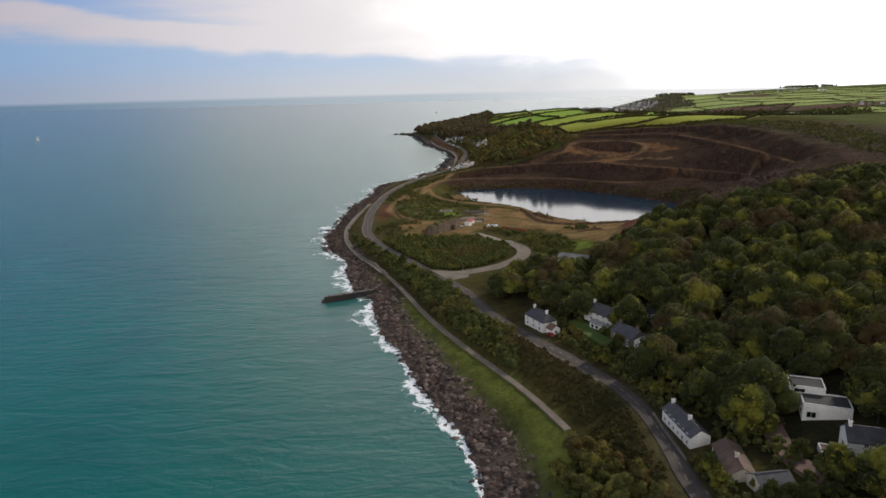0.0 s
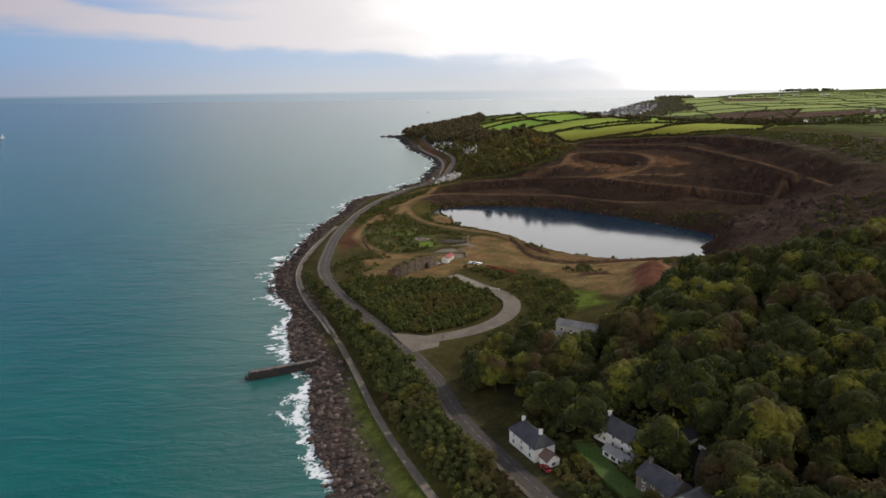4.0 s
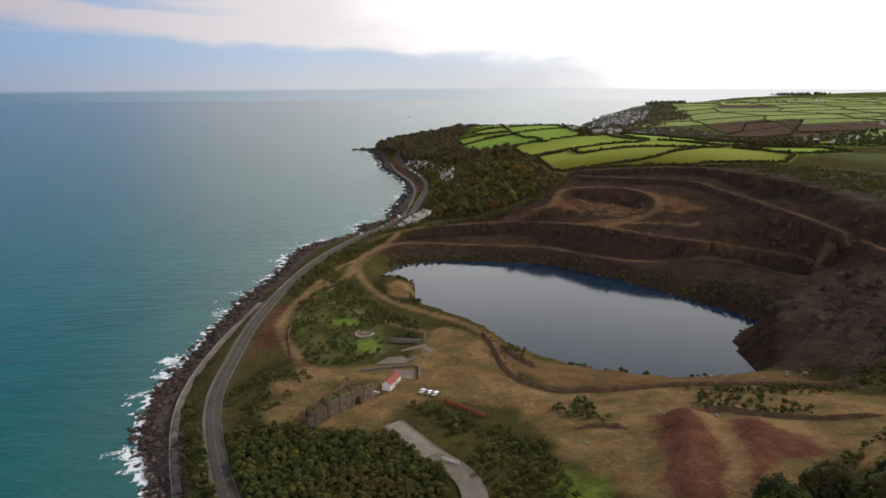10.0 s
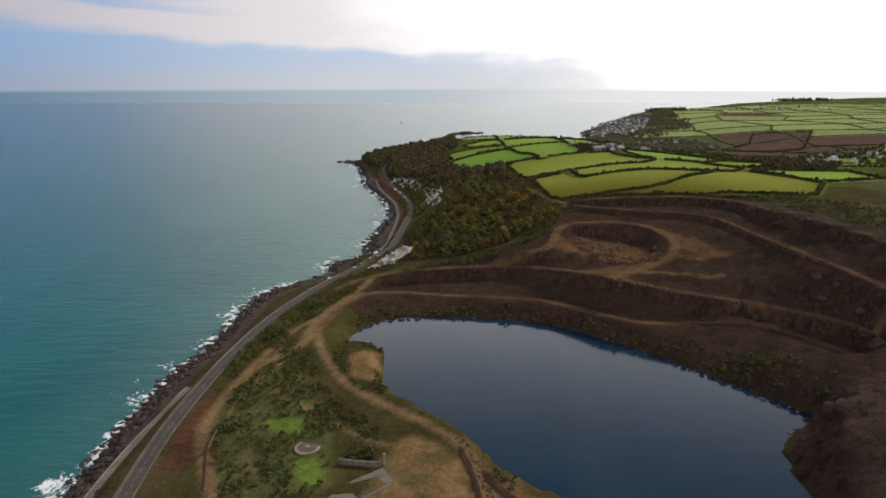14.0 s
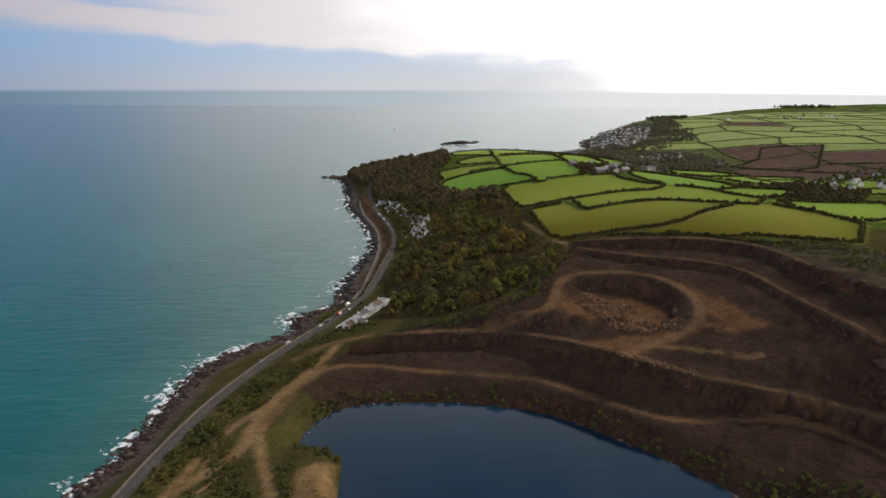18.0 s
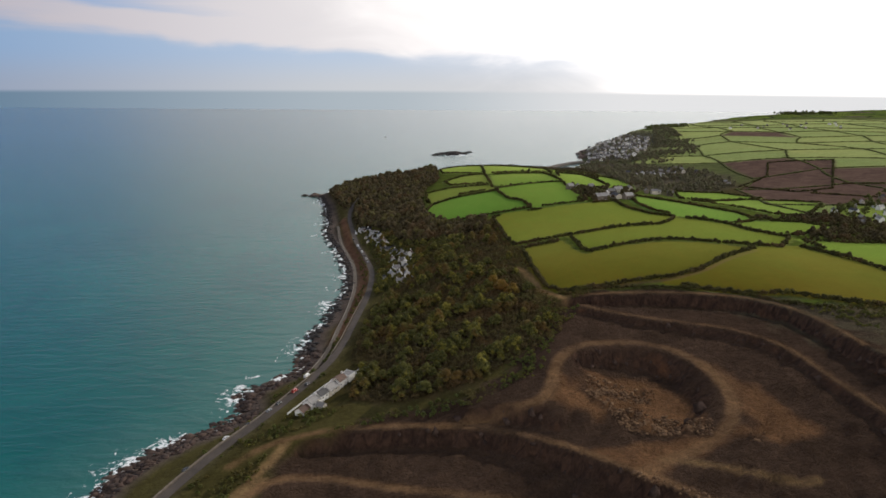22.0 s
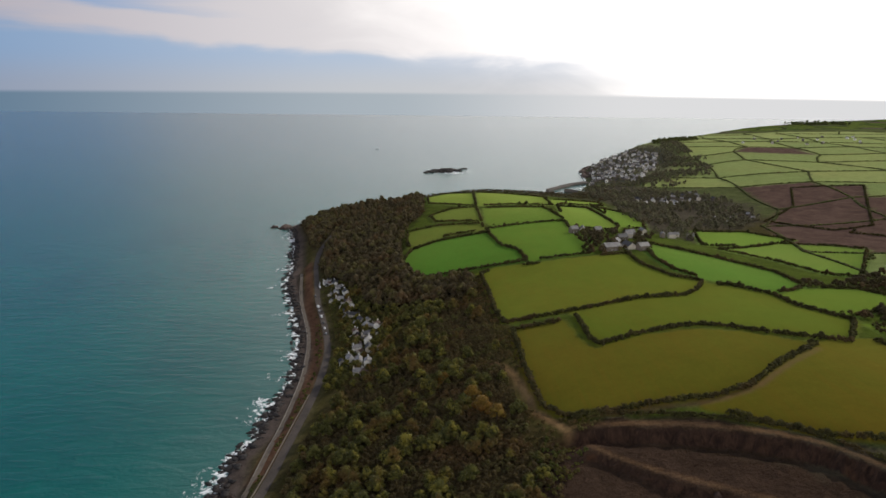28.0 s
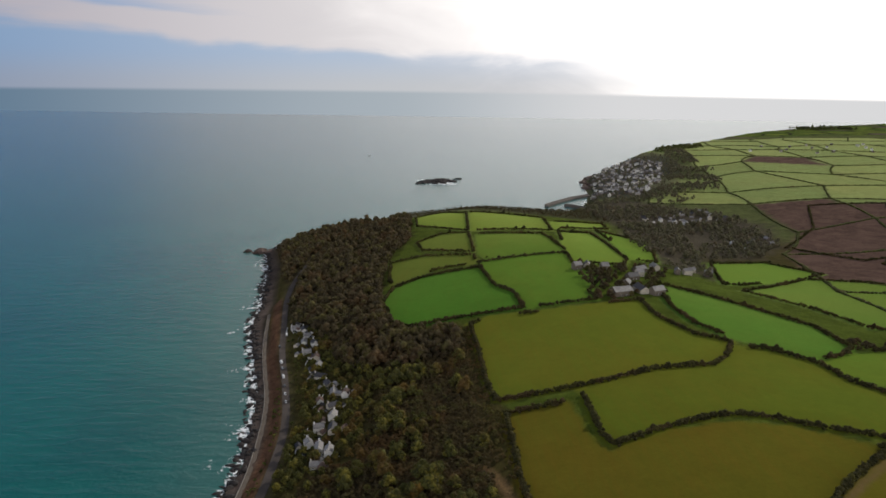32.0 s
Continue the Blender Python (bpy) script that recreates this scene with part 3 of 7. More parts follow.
def water_material(name, near, deep, foamy, wave, rough, strength, gloss):
    m = bpy.data.materials.new(name)
    m.use_nodes = True
    n = Nodes(m.node_tree)
    place = n.add("ShaderNodeNewGeometry").outputs["Position"]
    swell = n.noise(n.add("ShaderNodeMapping", {0: place, "Scale": (0.35, 1.0, 1.0), "Rotation": (0, 0, -0.25)}).outputs[0], wave, 5, 0.6, 0.5)
    chop = n.noise(n.add("ShaderNodeMapping", {0: place, "Scale": (0.6, 1.0, 1.0), "Rotation": (0, 0, 0.2)}).outputs[0], wave * 3.3, 5, 0.65, 0.4)
    patch = n.noise(place, 0.006, 4, 0.6, 0.5)
    tone = n.mix(n.ramp(n.math("ADD", n.math("MULTIPLY", patch, 0.6), n.math("MULTIPLY", swell, 0.4)), 0.36, 0.64), near, deep)
    if foamy:
        where = n.add("ShaderNodeSeparateXYZ", {0: place}).outputs
        # the water turns bluer with distance from a fixed point on the land
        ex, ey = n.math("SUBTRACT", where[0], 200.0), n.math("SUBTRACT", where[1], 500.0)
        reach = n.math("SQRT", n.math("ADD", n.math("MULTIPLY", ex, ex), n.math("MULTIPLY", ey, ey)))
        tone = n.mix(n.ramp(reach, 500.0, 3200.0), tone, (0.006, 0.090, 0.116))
    height = n.math("ADD", swell, n.math("MULTIPLY", chop, 0.35))
    relief = n.add("ShaderNodeBump", {"Height": height, "Strength": strength, "Distance": 1.6 if foamy else 0.25})
    inputs = {"Roughness": rough, "IOR": 1.33, "Normal": relief, "Specular IOR Level": gloss}
    if foamy:
        shore = n.add("ShaderNodeAttribute", attribute_name="shore").outputs["Fac"]
        lace = n.noise(place, 0.13, 6, 0.68, 1.2)
        froth = n.noise(place, 0.5, 4, 0.65, 0.8)
        surge = n.noise(place, 0.03, 3, 0.5, 0.5)
        surf = n.math("MULTIPLY", n.ramp(where[1], 250.0, 480.0, 0.40, 1.0), n.math("ADD", 3.0, n.math("MULTIPLY", n.ramp(surge, 0.42, 0.66), 13.0)))
        ragged = n.math("ADD", n.math("MULTIPLY", n.math("SUBTRACT", lace, 0.5), 5.5), n.math("MULTIPLY", n.math("SUBTRACT", froth, 0.5), 2.4))
        foam = n.ramp(n.math("ADD", n.math("DIVIDE", shore, surf), ragged), 0.55, 0.05)
        shallow = n.ramp(shore, 70.0, 4.0)
        tone = n.mix(n.math("MULTIPLY", shallow, 0.30), tone, (0.075, 0.155, 0.135))
        tone = n.mix(foam, tone, (0.80, 0.82, 0.82))
        inputs["Roughness"] = n.ramp(foam, 0, 1, rough, 0.9, False)
    inputs["Base Color"] = tone
    n.add("ShaderNodeOutputMaterial", {0: n.add("ShaderNodeBsdfPrincipled", inputs)})
    return m


SEA_WATER = water_material("sea_water", (0.004, 0.112, 0.098), (0.003, 0.086, 0.082), True, 0.10, 0.22, 0.58, 0.44)
LAKE_WATER = water_material("lake_water", (0.010, 0.030, 0.054), (0.007, 0.022, 0.042), False, 0.12, 0.09, 0.03, 0.5)
GROUND = ground_material()

# ---- land and water ----


def sheet(name, px, py, pz, mat, keep=None):
    """A surface over a grid of places; keep says which of its squares stay."""
    ny, nx = px.shape
    me = bpy.data.meshes.new(name)
    i = np.arange(nx * ny).reshape(ny, nx)
    quads = np.stack([i[:-1, :-1], i[:-1, 1:], i[1:, 1:], i[1:, :-1]], -1).reshape(-1, 4)
    places = np.stack([px, py, pz], -1).reshape(-1, 3)
    used = None
    if keep is not None:
        quads = quads[keep.ravel()]
        used = np.unique(quads)
        back = np.zeros(nx * ny, int)
        back[used] = np.arange(len(used))
        quads, places = back[quads], places[used]
    me.vertices.add(len(places))
    me.vertices.foreach_set("co", places.ravel())
    me.loops.add(quads.size)
    me.loops.foreach_set("vertex_index", quads.ravel())
    me.polygons.add(len(quads))
    me.polygons.foreach_set("loop_start", np.arange(len(quads)) * 4)
    me.polygons.foreach_set("use_smooth", np.ones(len(quads), bool))
    me.update(calc_edges=True)
    me.materials.append(mat)
    return new(name, me), used


# pastures on the headland: outline and colour of the turf
FIELDS = [
    ([(95, 1344), (105, 1385), (136, 1403), (197, 1407), (205, 1342), (220, 1316), (223, 1274), (173, 1275), (122, 1271), (106, 1286)], (0.057, 0.150, 0.018)),
    ([(197, 1422), (298, 1439), (295, 1400), (315, 1348), (286, 1298), (288, 1274), (230, 1271), (223, 1319), (208, 1352)], (0.077, 0.153, 0.018)),
    ([(99, 1410), (99, 1478), (137, 1483), (195, 1455), (195, 1422), (149, 1420), (105, 1397)], (0.091, 0.118, 0.020)),
    ([(137, 1507), (130, 1550), (163, 1579), (198, 1572), (196, 1469)], (0.089, 0.116, 0.020)),
    ([(209, 1558), (290, 1539), (300, 1448), (210, 1434), (202, 1457)], (0.077, 0.137, 0.018)),
    ([(315, 1563), (362, 1577), (363, 1425), (350, 1396), (295, 1394), (300, 1448)], (0.105, 0.170, 0.023)),
    ([(129, 1724), (172, 1760), (208, 1742), (199, 1585), (131, 1645)], (0.100, 0.153, 0.021)),
    ([(218, 1766), (325, 1717), (309, 1572), (205, 1582)], (0.097, 0.144, 0.020)),
    ([(330, 1677), (418, 1718), (407, 1647), (318, 1595)], (0.100, 0.161, 0.021)),
    ([(379, 1609), (433, 1547), (397, 1424), (371, 1429)], (0.082, 0.158, 0.018)),
    ([(174, 1256), (191, 1267), (229, 1259), (291, 1264), (324, 1268), (325, 1225), (340, 1185), (359, 1171), (346, 1147), (328, 1130), (287, 1128), (251, 1117), (225, 1112), (193, 1111), (179, 1112), (176, 1134), (176, 1197)], (0.104, 0.124, 0.014)),
    ([(232, 1107), (249, 1110), (290, 1125), (327, 1123), (359, 1160), (378, 1158), (401, 1133), (405, 1104), (428, 1069), (395, 1023), (348, 1041), (320, 1057), (300, 1060), (264, 1050), (233, 1038), (229, 1049)], (0.092, 0.118, 0.013)),
    ([(182, 1092), (219, 1093), (220, 1042), (227, 1030), (241, 1034), (273, 1045), (303, 1049), (328, 1043), (368, 1018), (329, 991), (301, 968), (275, 961), (247, 962), (219, 959), (194, 960), (183, 974), (180, 1010)], (0.103, 0.095, 0.012)),
    ([(371, 1020), (412, 1028), (427, 975), (432, 921), (388, 858), (364, 874), (337, 908), (318, 918), (292, 937), (269, 955), (285, 960), (330, 988)], (0.106, 0.096, 0.012)),
    ([(356, 1327), (381, 1301), (414, 1260), (446, 1211), (447, 1164), (426, 1146), (405, 1140), (383, 1158), (365, 1178), (349, 1208), (345, 1249)], (0.069, 0.160, 0.021)),
    ([(443, 1320), (560, 1407), (621, 1396), (648, 1370), (530, 1209), (497, 1212), (479, 1269)], (0.072, 0.137, 0.020)),
    ([(475, 1460), (556, 1491), (598, 1435), (459, 1353), (438, 1349)], (0.077, 0.153, 0.018)),
    ([(404, 1133), (462, 1159), (493, 1159), (520, 1120), (436, 1080), (422, 1100), (408, 1110)], (0.087, 0.158, 0.018)),
    ([(432, 1059), (472, 1046), (540, 1050), (520, 960), (446, 932), (437, 961), (428, 1000)], (0.097, 0.158, 0.018)),
    ([(560, 1200), (660, 1350), (760, 1290), (680, 1120), (590, 1130)], (0.087, 0.128, 0.021)),
    ([(638, 1585), (752, 1707), (840, 1871), (892, 1872), (977, 1861), (760, 1520), (690, 1500)], (0.098, 0.062, 0.048)),
    ([(700, 1480), (800, 1560), (900, 1500), (780, 1380)], (0.098, 0.062, 0.048)),
]
WOOD_NEAR = [(76, 178), (70, 240), (50, 290), (30, 318), (16, 330), (26, 338), (50, 344), (66, 341), (82, 344), (101, 360), (128, 371), (159, 374), (200, 376), (260, 388), (330, 390), (420, 330), (420, 80), (130, 60), (95, 110), (90, 150)]
WOOD_SLOPE = [(36, 930), (42, 1003), (66, 1080), (95, 1077), (100, 1200), (167, 1205), (166, 1040), (172, 960), (172, 905), (152, 868), (118, 842), (69, 836), (44, 848)]
WOOD_HEAD = [(12, 1330), (-4, 1400), (-30, 1500), (-45, 1559), (-70, 1660), (-30, 1740), (20, 1770), (74, 1776), (118, 1740), (124, 1590), (94, 1490), (90, 1340), (112, 1262), (158, 1250), (164, 1200), (100, 1195), (70, 1215), (40, 1300)]
ISLAND = [(-10, 388), (5, 383), (23, 391), (34.0, 402.9), (37.1, 421.3), (35.2, 432.7), (24.5, 447.5), (1.7, 454.9), (-28.0, 461.4), (-44.0, 462.0), (-36.0, 436.0), (-20, 407)]
DIRT = [(-31.0, 463.3), (-33.4, 500.1), (-24.1, 517.5), (26.9, 519.3), (33.5, 554.5), (45.9, 569.4), (64.6, 555.7), (71.3, 505.4), (85.3, 487.5), (148, 484), (194, 470), (215, 440), (190, 400), (126, 379), (103, 389), (90, 420), (81.8, 441.2), (72.6, 471.1), (57.7, 478.6), (37.2, 484.9), (22.6, 473.3), (17.6, 457.9), (3.7, 453.0), (-15.2, 455.5)]
SHORE_FLAT = [(68, 566), (80, 540), (104, 524), (150, 512), (200, 512), (215, 480), (190, 470), (148, 486), (90, 495), (74, 520)]
GARDEN = [(-44.8, 593.4), (-32.5, 546.6), (-22.8, 521.9), (-9.5, 518.4), (1.8, 522.0), (10.2, 527.5), (15.6, 543.7), (11.0, 564.8), (1.6, 598.6), (-18.5, 647.0), (-37.6, 651.0), (-44.8, 626.1)]
RED_BANK = [(-57, 540), (-59, 564), (-60, 604), (-55, 622), (-49, 590), (-45, 562), (-50, 552)]
BOWL_FLOOR = [(180, 842), (215, 836), (232, 810), (224, 779), (212, 772), (197, 778), (182, 800), (178, 822)]
BOWL_WEST = [(158, 828), (171, 828), (181, 802), (175, 792), (160, 802), (152, 810)]
BOWL_EAST = [(246, 838), (259, 812), (264, 786), (270, 758), (250, 756), (241, 764), (244, 787), (246, 805)]
BOWL_APRON = [(166, 770), (197, 771), (216, 769), (238, 768), (214, 758), (200, 754), (188, 742), (174, 752)]
PENINSULA = [(8, 672), (25, 680), (26, 660), (24, 626), (12, 640)]
SPOIL = [(126, 447), (136, 449), (136, 431), (129, 413), (117, 386), (108, 384), (115, 410), (120, 428)]
SPOIL_SMALL = [(144, 444), (154, 431), (161, 418), (159, 407), (144, 408), (133, 394), (127, 384), (130, 401), (137, 420)]
GARDEN_LAWNS = ([(-21.9, 586.8), (-17.3, 593.2), (-3.8, 588.0), (-1.0, 572.4), (-14.0, 571.7)], [(-2.3, 552.8), (7.1, 555.9), (11.9, 543.3), (10.3, 532.3), (1.0, 535.2)])
TRACKS = [
    ([(-17.3, 512.1), (-25.6, 523.9), (-49, 579), (-50, 596), (-48, 624), (-42.8, 654.1), (-30, 674), (-13, 705), (-18, 721), (-12, 743), (5, 777)], 3.0),
    ([(-22, 715), (-4, 663), (13.5, 620.9), (44.0, 589.2), (67.6, 561.7), (70.5, 544.0), (75.4, 495.4), (93.5, 478.0), (121, 480), (153, 494), (193, 478), (192, 448), (208, 424)], 2.6),
    ([(-44.9, 649.6), (-38, 690), (-28, 715), (-14, 735)], 2.2),
    ([(138, 463), (144, 444), (135, 408), (123, 384)], 3.2),
    ([(141, 471), (158, 458), (170, 436), (164, 409)], 2.4),
    ([(191, 944), (179, 973), (173, 1014), (161, 1044), (147, 1037)], 2.6),
    ([(-13.1, 570.2), (-20.0, 566.3), (-23.3, 560.7), (-22.5, 553.9), (-17.6, 546.3)], 1.0),
    ([(47.8, 556.0), (24.0, 565.0), (9.4, 587.1), (-6.9, 602.9), (-20.0, 607.1), (-39.1, 636.1)], 1.5),
    ([(-22, 685), (-20, 726), (-7, 761), (11, 806)], 2.6),
    ([(-33, 667), (-38, 706), (-37, 739)], 1.8),
    ([(137, 446), (139, 436), (138, 416), (125, 386)], 2.4),
    ([(195, 757), (208, 752), (223, 744), (240, 733), (253, 731)], 1.6),
]
VERGE = [(26, 150), (24, 172), (20, 198), (2, 236), (-20, 290), (-30, 345), (-24, 352), (-8, 304), (8, 266), (20, 238), (30, 214), (37, 190), (37, 165), (34, 150)]

cover = np.empty(PX.shape + (4,))
cover[..., :3], cover[..., 3] = (0.058, 0.050, 0.017), 1
kinds = np.zeros(PX.shape + (4,))
kinds[..., 3] = 1


def ring_mask(ring, soft, grow=0.0):
    """1 within the outline, falling to 0 over soft metres at its edge, which wavers."""
    r = np.array(ring, float)
    out = np.zeros(PX.shape)
    near = (PX > r[:, 0].min() - 20) & (PX < r[:, 0].max() + 20) & (PY > r[:, 1].min() - 20) & (PY < r[:, 1].max() + 20)
    x, y = PX[near], PY[near]
    d, _ = segment_distance(x, y, np.vstack([r, r[:1]]))
    d = np.where(inside(x, y, ring), d, -d) + grow + wobble(x, y, 14, 4) * soft * 0.5
    out[near] = np.clip(0.5 + d / max(soft, 0.1), 0, 1)
    return out


def paint(mask, color):
    cover[..., :3] += mask[..., None] * (np.array(color) - cover[..., :3])


def line_mask(points, half, soft=1.5):
    d, _ = segment_distance(PX, PY, along(points, 6), half + 12)
    return np.clip((half + soft / 2 - d + wobble(PX, PY, 7, 5) * 0.5) / soft, 0, 1)


far_land = np.clip((PY - 1700) / 60, 0, 1)
far_land = np.maximum(far_land, np.clip((PX - 640) / 40, 0, 1))
far_land = np.maximum(far_land, np.clip((PX - 440) / 40, 0, 1) * (PY < 950))
kinds[..., 1] = far_land * np.clip(np.maximum((PY - 3300) / 100, (PX - 2100) / 100), 0, 1)
# parcels of the far hillsides: an uneven net of hedge lines, and the fields between them
net_rs = np.random.RandomState(21)
net = {}
for i in range(-2, 11):
    for j in range(0, 13):
        u, v = 190 * i + net_rs.uniform(-55, 55), 180 * j + net_rs.uniform(-55, 55) + 60 * (i % 2)
        net[i, j] = (560 + u * 0.95 + v * 0.22, 1180 + v * 0.98 - u * 0.10)


def open_hill(x, y):
    """Whether a place lies on the far open hillsides."""
    if (y < 1720 and x < 640) or x < 480 or x > 2150 or y > 3300 or inside(np.array([x]), np.array([y]), VALLEY)[0] or inside(np.array([x]), np.array([y]), FAR_VILLAGE)[0]:
        return False
    return ghz(x, y) > 8


VALLEY = [(440, 1370), (470, 1475), (560, 1510), (640, 1600), (700, 1750), (640, 1900), (560, 2040), (480, 2020), (430, 1900), (440, 1700), (410, 1600), (400, 1420)]
FAR_VILLAGE = [(500, 2070), (545, 2240), (565, 2350), (640, 2480), (800, 2720), (860, 2700), (830, 2480), (760, 2300), (690, 2140), (610, 2050)]


def ghz(x, y):
    return float(ground_height(np.array([x]), np.array([y]))[0])


PLOUGHED = [(600, 1580), (700, 1780), (860, 1960), (1120, 1960), (1120, 1480), (700, 1430), (620, 1470)]
PARCELS = [[net[i, j], net[i + 1, j], net[i + 1, j + 1], net[i, j + 1]] for i in range(-2, 10) for j in range(12)]
PARCELS = [q for q in PARCELS if open_hill(sum(a for a, _ in q) / 4, sum(b for _, b in q) / 4)]
# far ground laid in paler, with distance haze in its tone
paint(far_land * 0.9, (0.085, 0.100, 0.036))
paint(ring_mask([(184, 985), (190, 960), (350, 870), (440, 900), (640, 1120), (640, 1420), (440, 1480), (440, 1760), (130, 1790), (92, 1500), (92, 1280), (182, 1258), (182, 1100)], 6), (0.066, 0.090, 0.014))
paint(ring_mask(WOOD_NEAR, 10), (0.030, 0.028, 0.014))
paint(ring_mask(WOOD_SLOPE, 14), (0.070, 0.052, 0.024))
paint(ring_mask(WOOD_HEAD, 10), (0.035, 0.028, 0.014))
kinds[..., 1] *= 1 - ring_mask(WOOD_HEAD, 20)
quarry = ring_mask(QUARRY, 8)
paint(quarry * 0.95, (0.060, 0.037, 0.026))
paint(ring_mask([(206, 520), (222, 560), (240, 600), (290, 612), (380, 560), (400, 460), (330, 440), (240, 470)], 14) * 0.8, (0.088, 0.058, 0.044))
# upper east faces lightened: haze painted into the rock colour
paint(ring_mask([(300, 930), (372, 850), (440, 760), (460, 640), (450, 500), (400, 430), (360, 480), (350, 640), (335, 800)], 30), (0.086, 0.072, 0.046))
kinds[..., 0] = quarry
for ring in (BOWL_FLOOR, BOWL_WEST, BOWL_EAST, BOWL_APRON):
    paint(ring_mask(ring, 6), (0.150, 0.080, 0.040))
paint(ring_mask(DIRT, 6), (0.200, 0.124, 0.056))
grassy = np.clip(0.42 + 1.3 * wobble(PX, PY, 17, 21) + 0.6 * wobble(PX, PY, 6, 22), 0, 1)
paint(ring_mask(DIRT, 6) * grassy * 0.7, (0.110, 0.090, 0.036))
paint(ring_mask(SHORE_FLAT, 5), (0.140, 0.086, 0.040))
for ring in (SPOIL, SPOIL_SMALL):
    paint(ring_mask(ring, 3, 3.0), (0.120, 0.052, 0.032))
paint(ring_mask(PENINSULA, 3), (0.190, 0.118, 0.054))
paint(ring_mask(ISLAND, 3), (0.045, 0.052, 0.018))
paint(ring_mask(GARDEN, 5), (0.088, 0.092, 0.032))
for ring in GARDEN_LAWNS:
    paint(ring_mask(ring, 2), (0.120, 0.165, 0.030))
paint(ring_mask(RED_BANK, 6) * 0.9, (0.100, 0.042, 0.028))
paint(ring_mask([(80, 424), (92.0, 414.1), (94, 388), (78, 384)], 6), (0.110, 0.140, 0.026))
paint(ring_mask(VERGE, 4), (0.092, 0.104, 0.024))
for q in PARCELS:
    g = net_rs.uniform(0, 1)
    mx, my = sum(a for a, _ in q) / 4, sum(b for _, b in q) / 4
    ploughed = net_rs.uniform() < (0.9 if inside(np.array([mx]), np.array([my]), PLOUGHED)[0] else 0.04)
    # pasture tones lightened, standing in for haze over the far hills
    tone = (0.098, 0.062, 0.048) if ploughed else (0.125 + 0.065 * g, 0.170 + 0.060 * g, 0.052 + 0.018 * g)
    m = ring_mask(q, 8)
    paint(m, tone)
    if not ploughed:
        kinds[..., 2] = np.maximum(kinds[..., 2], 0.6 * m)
paint(ring_mask(FAR_VILLAGE, 30, 12), (0.062, 0.062, 0.042))
paint(ring_mask(VALLEY, 30), (0.070, 0.060, 0.042))
paint(ring_mask([(100, 1790), (220, 1830), (330, 1760), (440, 1740), (500, 2060), (540, 2110), (470, 2110), (400, 2060), (100, 2040)], 20), (0.050, 0.050, 0.024))
for track, half in TRACKS:
    paint(line_mask(track, half, 2.5) * 0.9, (0.205, 0.130, 0.062))
for bench, half in ((BENCH_LOW, 2.8), (BENCH_MID, 2.5), (LOOP, 3.6), (RIM[:10], 2.2), (LEDGE, 1.8)):
    worn = 0.55 + 0.45 * np.clip(0.6 + wobble(PX, PY, 30, 7), 0, 1)
    m = line_mask(bench, half, 2.5) * worn
    paint(m * 0.85, (0.150, 0.088, 0.045))
    kinds[..., 0] *= 1 - 0.85 * m
for ring, color in FIELDS:
    m = ring_mask(ring, 2.5, 3.5)
    paint(m, color)
    kinds[..., 2] = np.maximum(kinds[..., 2], m) if color[1] > 0.07 else kinds[..., 2] * (1 - m)
    kinds[..., 1] *= 1 - m
# bare trodden soil along the quarry side of the pasture
paint(line_mask([(366, 1012), (329, 986), (303, 965), (275, 957), (240, 958), (206, 957)], 1.8, 3) * 0.8, (0.140, 0.092, 0.046))
shore_d, _ = segment_distance(PX, PY, coast_line, 60)
shore_in = np.where(inside(PX, PY, land_ring), shore_d, -shore_d)
rocks = np.clip(1.3 - np.abs(shore_in - 3) / 12, 0, 1) * (PY < 1800)
paint(np.minimum(rocks * 1.3, 1), (0.085, 0.066, 0.056))
kinds[..., 1] *= 1 - np.clip(rocks * 2, 0, 1)
paint(line_mask(ROAD[:-4], 6.0, 3) * 0.6, (0.075, 0.065, 0.035))
paint(np.clip(1 - np.abs(PX - np.interp(PY, [p[1] for p in ROAD[26:36]], [p[0] for p in ROAD[26:36]]) + 8.5) / 7, 0, 0.6) / 0.6 * ((PY > 960) & (PY < 1420)), (0.112, 0.060, 0.036))

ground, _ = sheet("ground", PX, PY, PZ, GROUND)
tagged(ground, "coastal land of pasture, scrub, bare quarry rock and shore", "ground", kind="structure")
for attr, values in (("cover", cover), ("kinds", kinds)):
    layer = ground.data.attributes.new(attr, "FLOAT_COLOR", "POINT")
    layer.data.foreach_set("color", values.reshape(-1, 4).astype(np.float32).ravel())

SX = steps((-6600, -3000, 900), (-3000, -1000, 400), (-1000, -300, 50), (-300, -130, 10), (-130, 70, 2.5), (70, 600, 25), (600, 6601, 300))
SY = steps((-1400, 80, 74), (80, 1000, 3.0), (1000, 1760, 4.5), (1760, 2500, 20), (2500, 6601, 250))
WX, WY = np.meshgrid(SX, SY)
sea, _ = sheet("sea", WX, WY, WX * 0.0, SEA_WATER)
tagged(sea, "turquoise sea with white surf along the rocks", "sea", kind="structure")
d, _ = segment_distance(WX, WY, coast_line, 130)
isle_d = np.hypot((WX - 188) / 1.0, (WY - 2385) / 1.0) - 44
layer = sea.data.attributes.new("shore", "FLOAT", "POINT")
layer.data.foreach_set("value", np.where(inside(WX, WY, land_ring), 0, np.minimum(np.minimum(np.maximum(d - 2.5, 0), 200), np.maximum(isle_d, 0) * 0.6)).astype(np.float32).ravel())

LX, LY = np.meshgrid(np.arange(-6, 262, 4.0), np.arange(500, 760, 4.0))
lake, _ = sheet("lake", LX, LY, LX * 0.0 + LAKE_Z, LAKE_WATER)
tagged(lake, "still dark blue lake in the flooded quarry pit", "lake", kind="structure")

# ---- building blocks ----


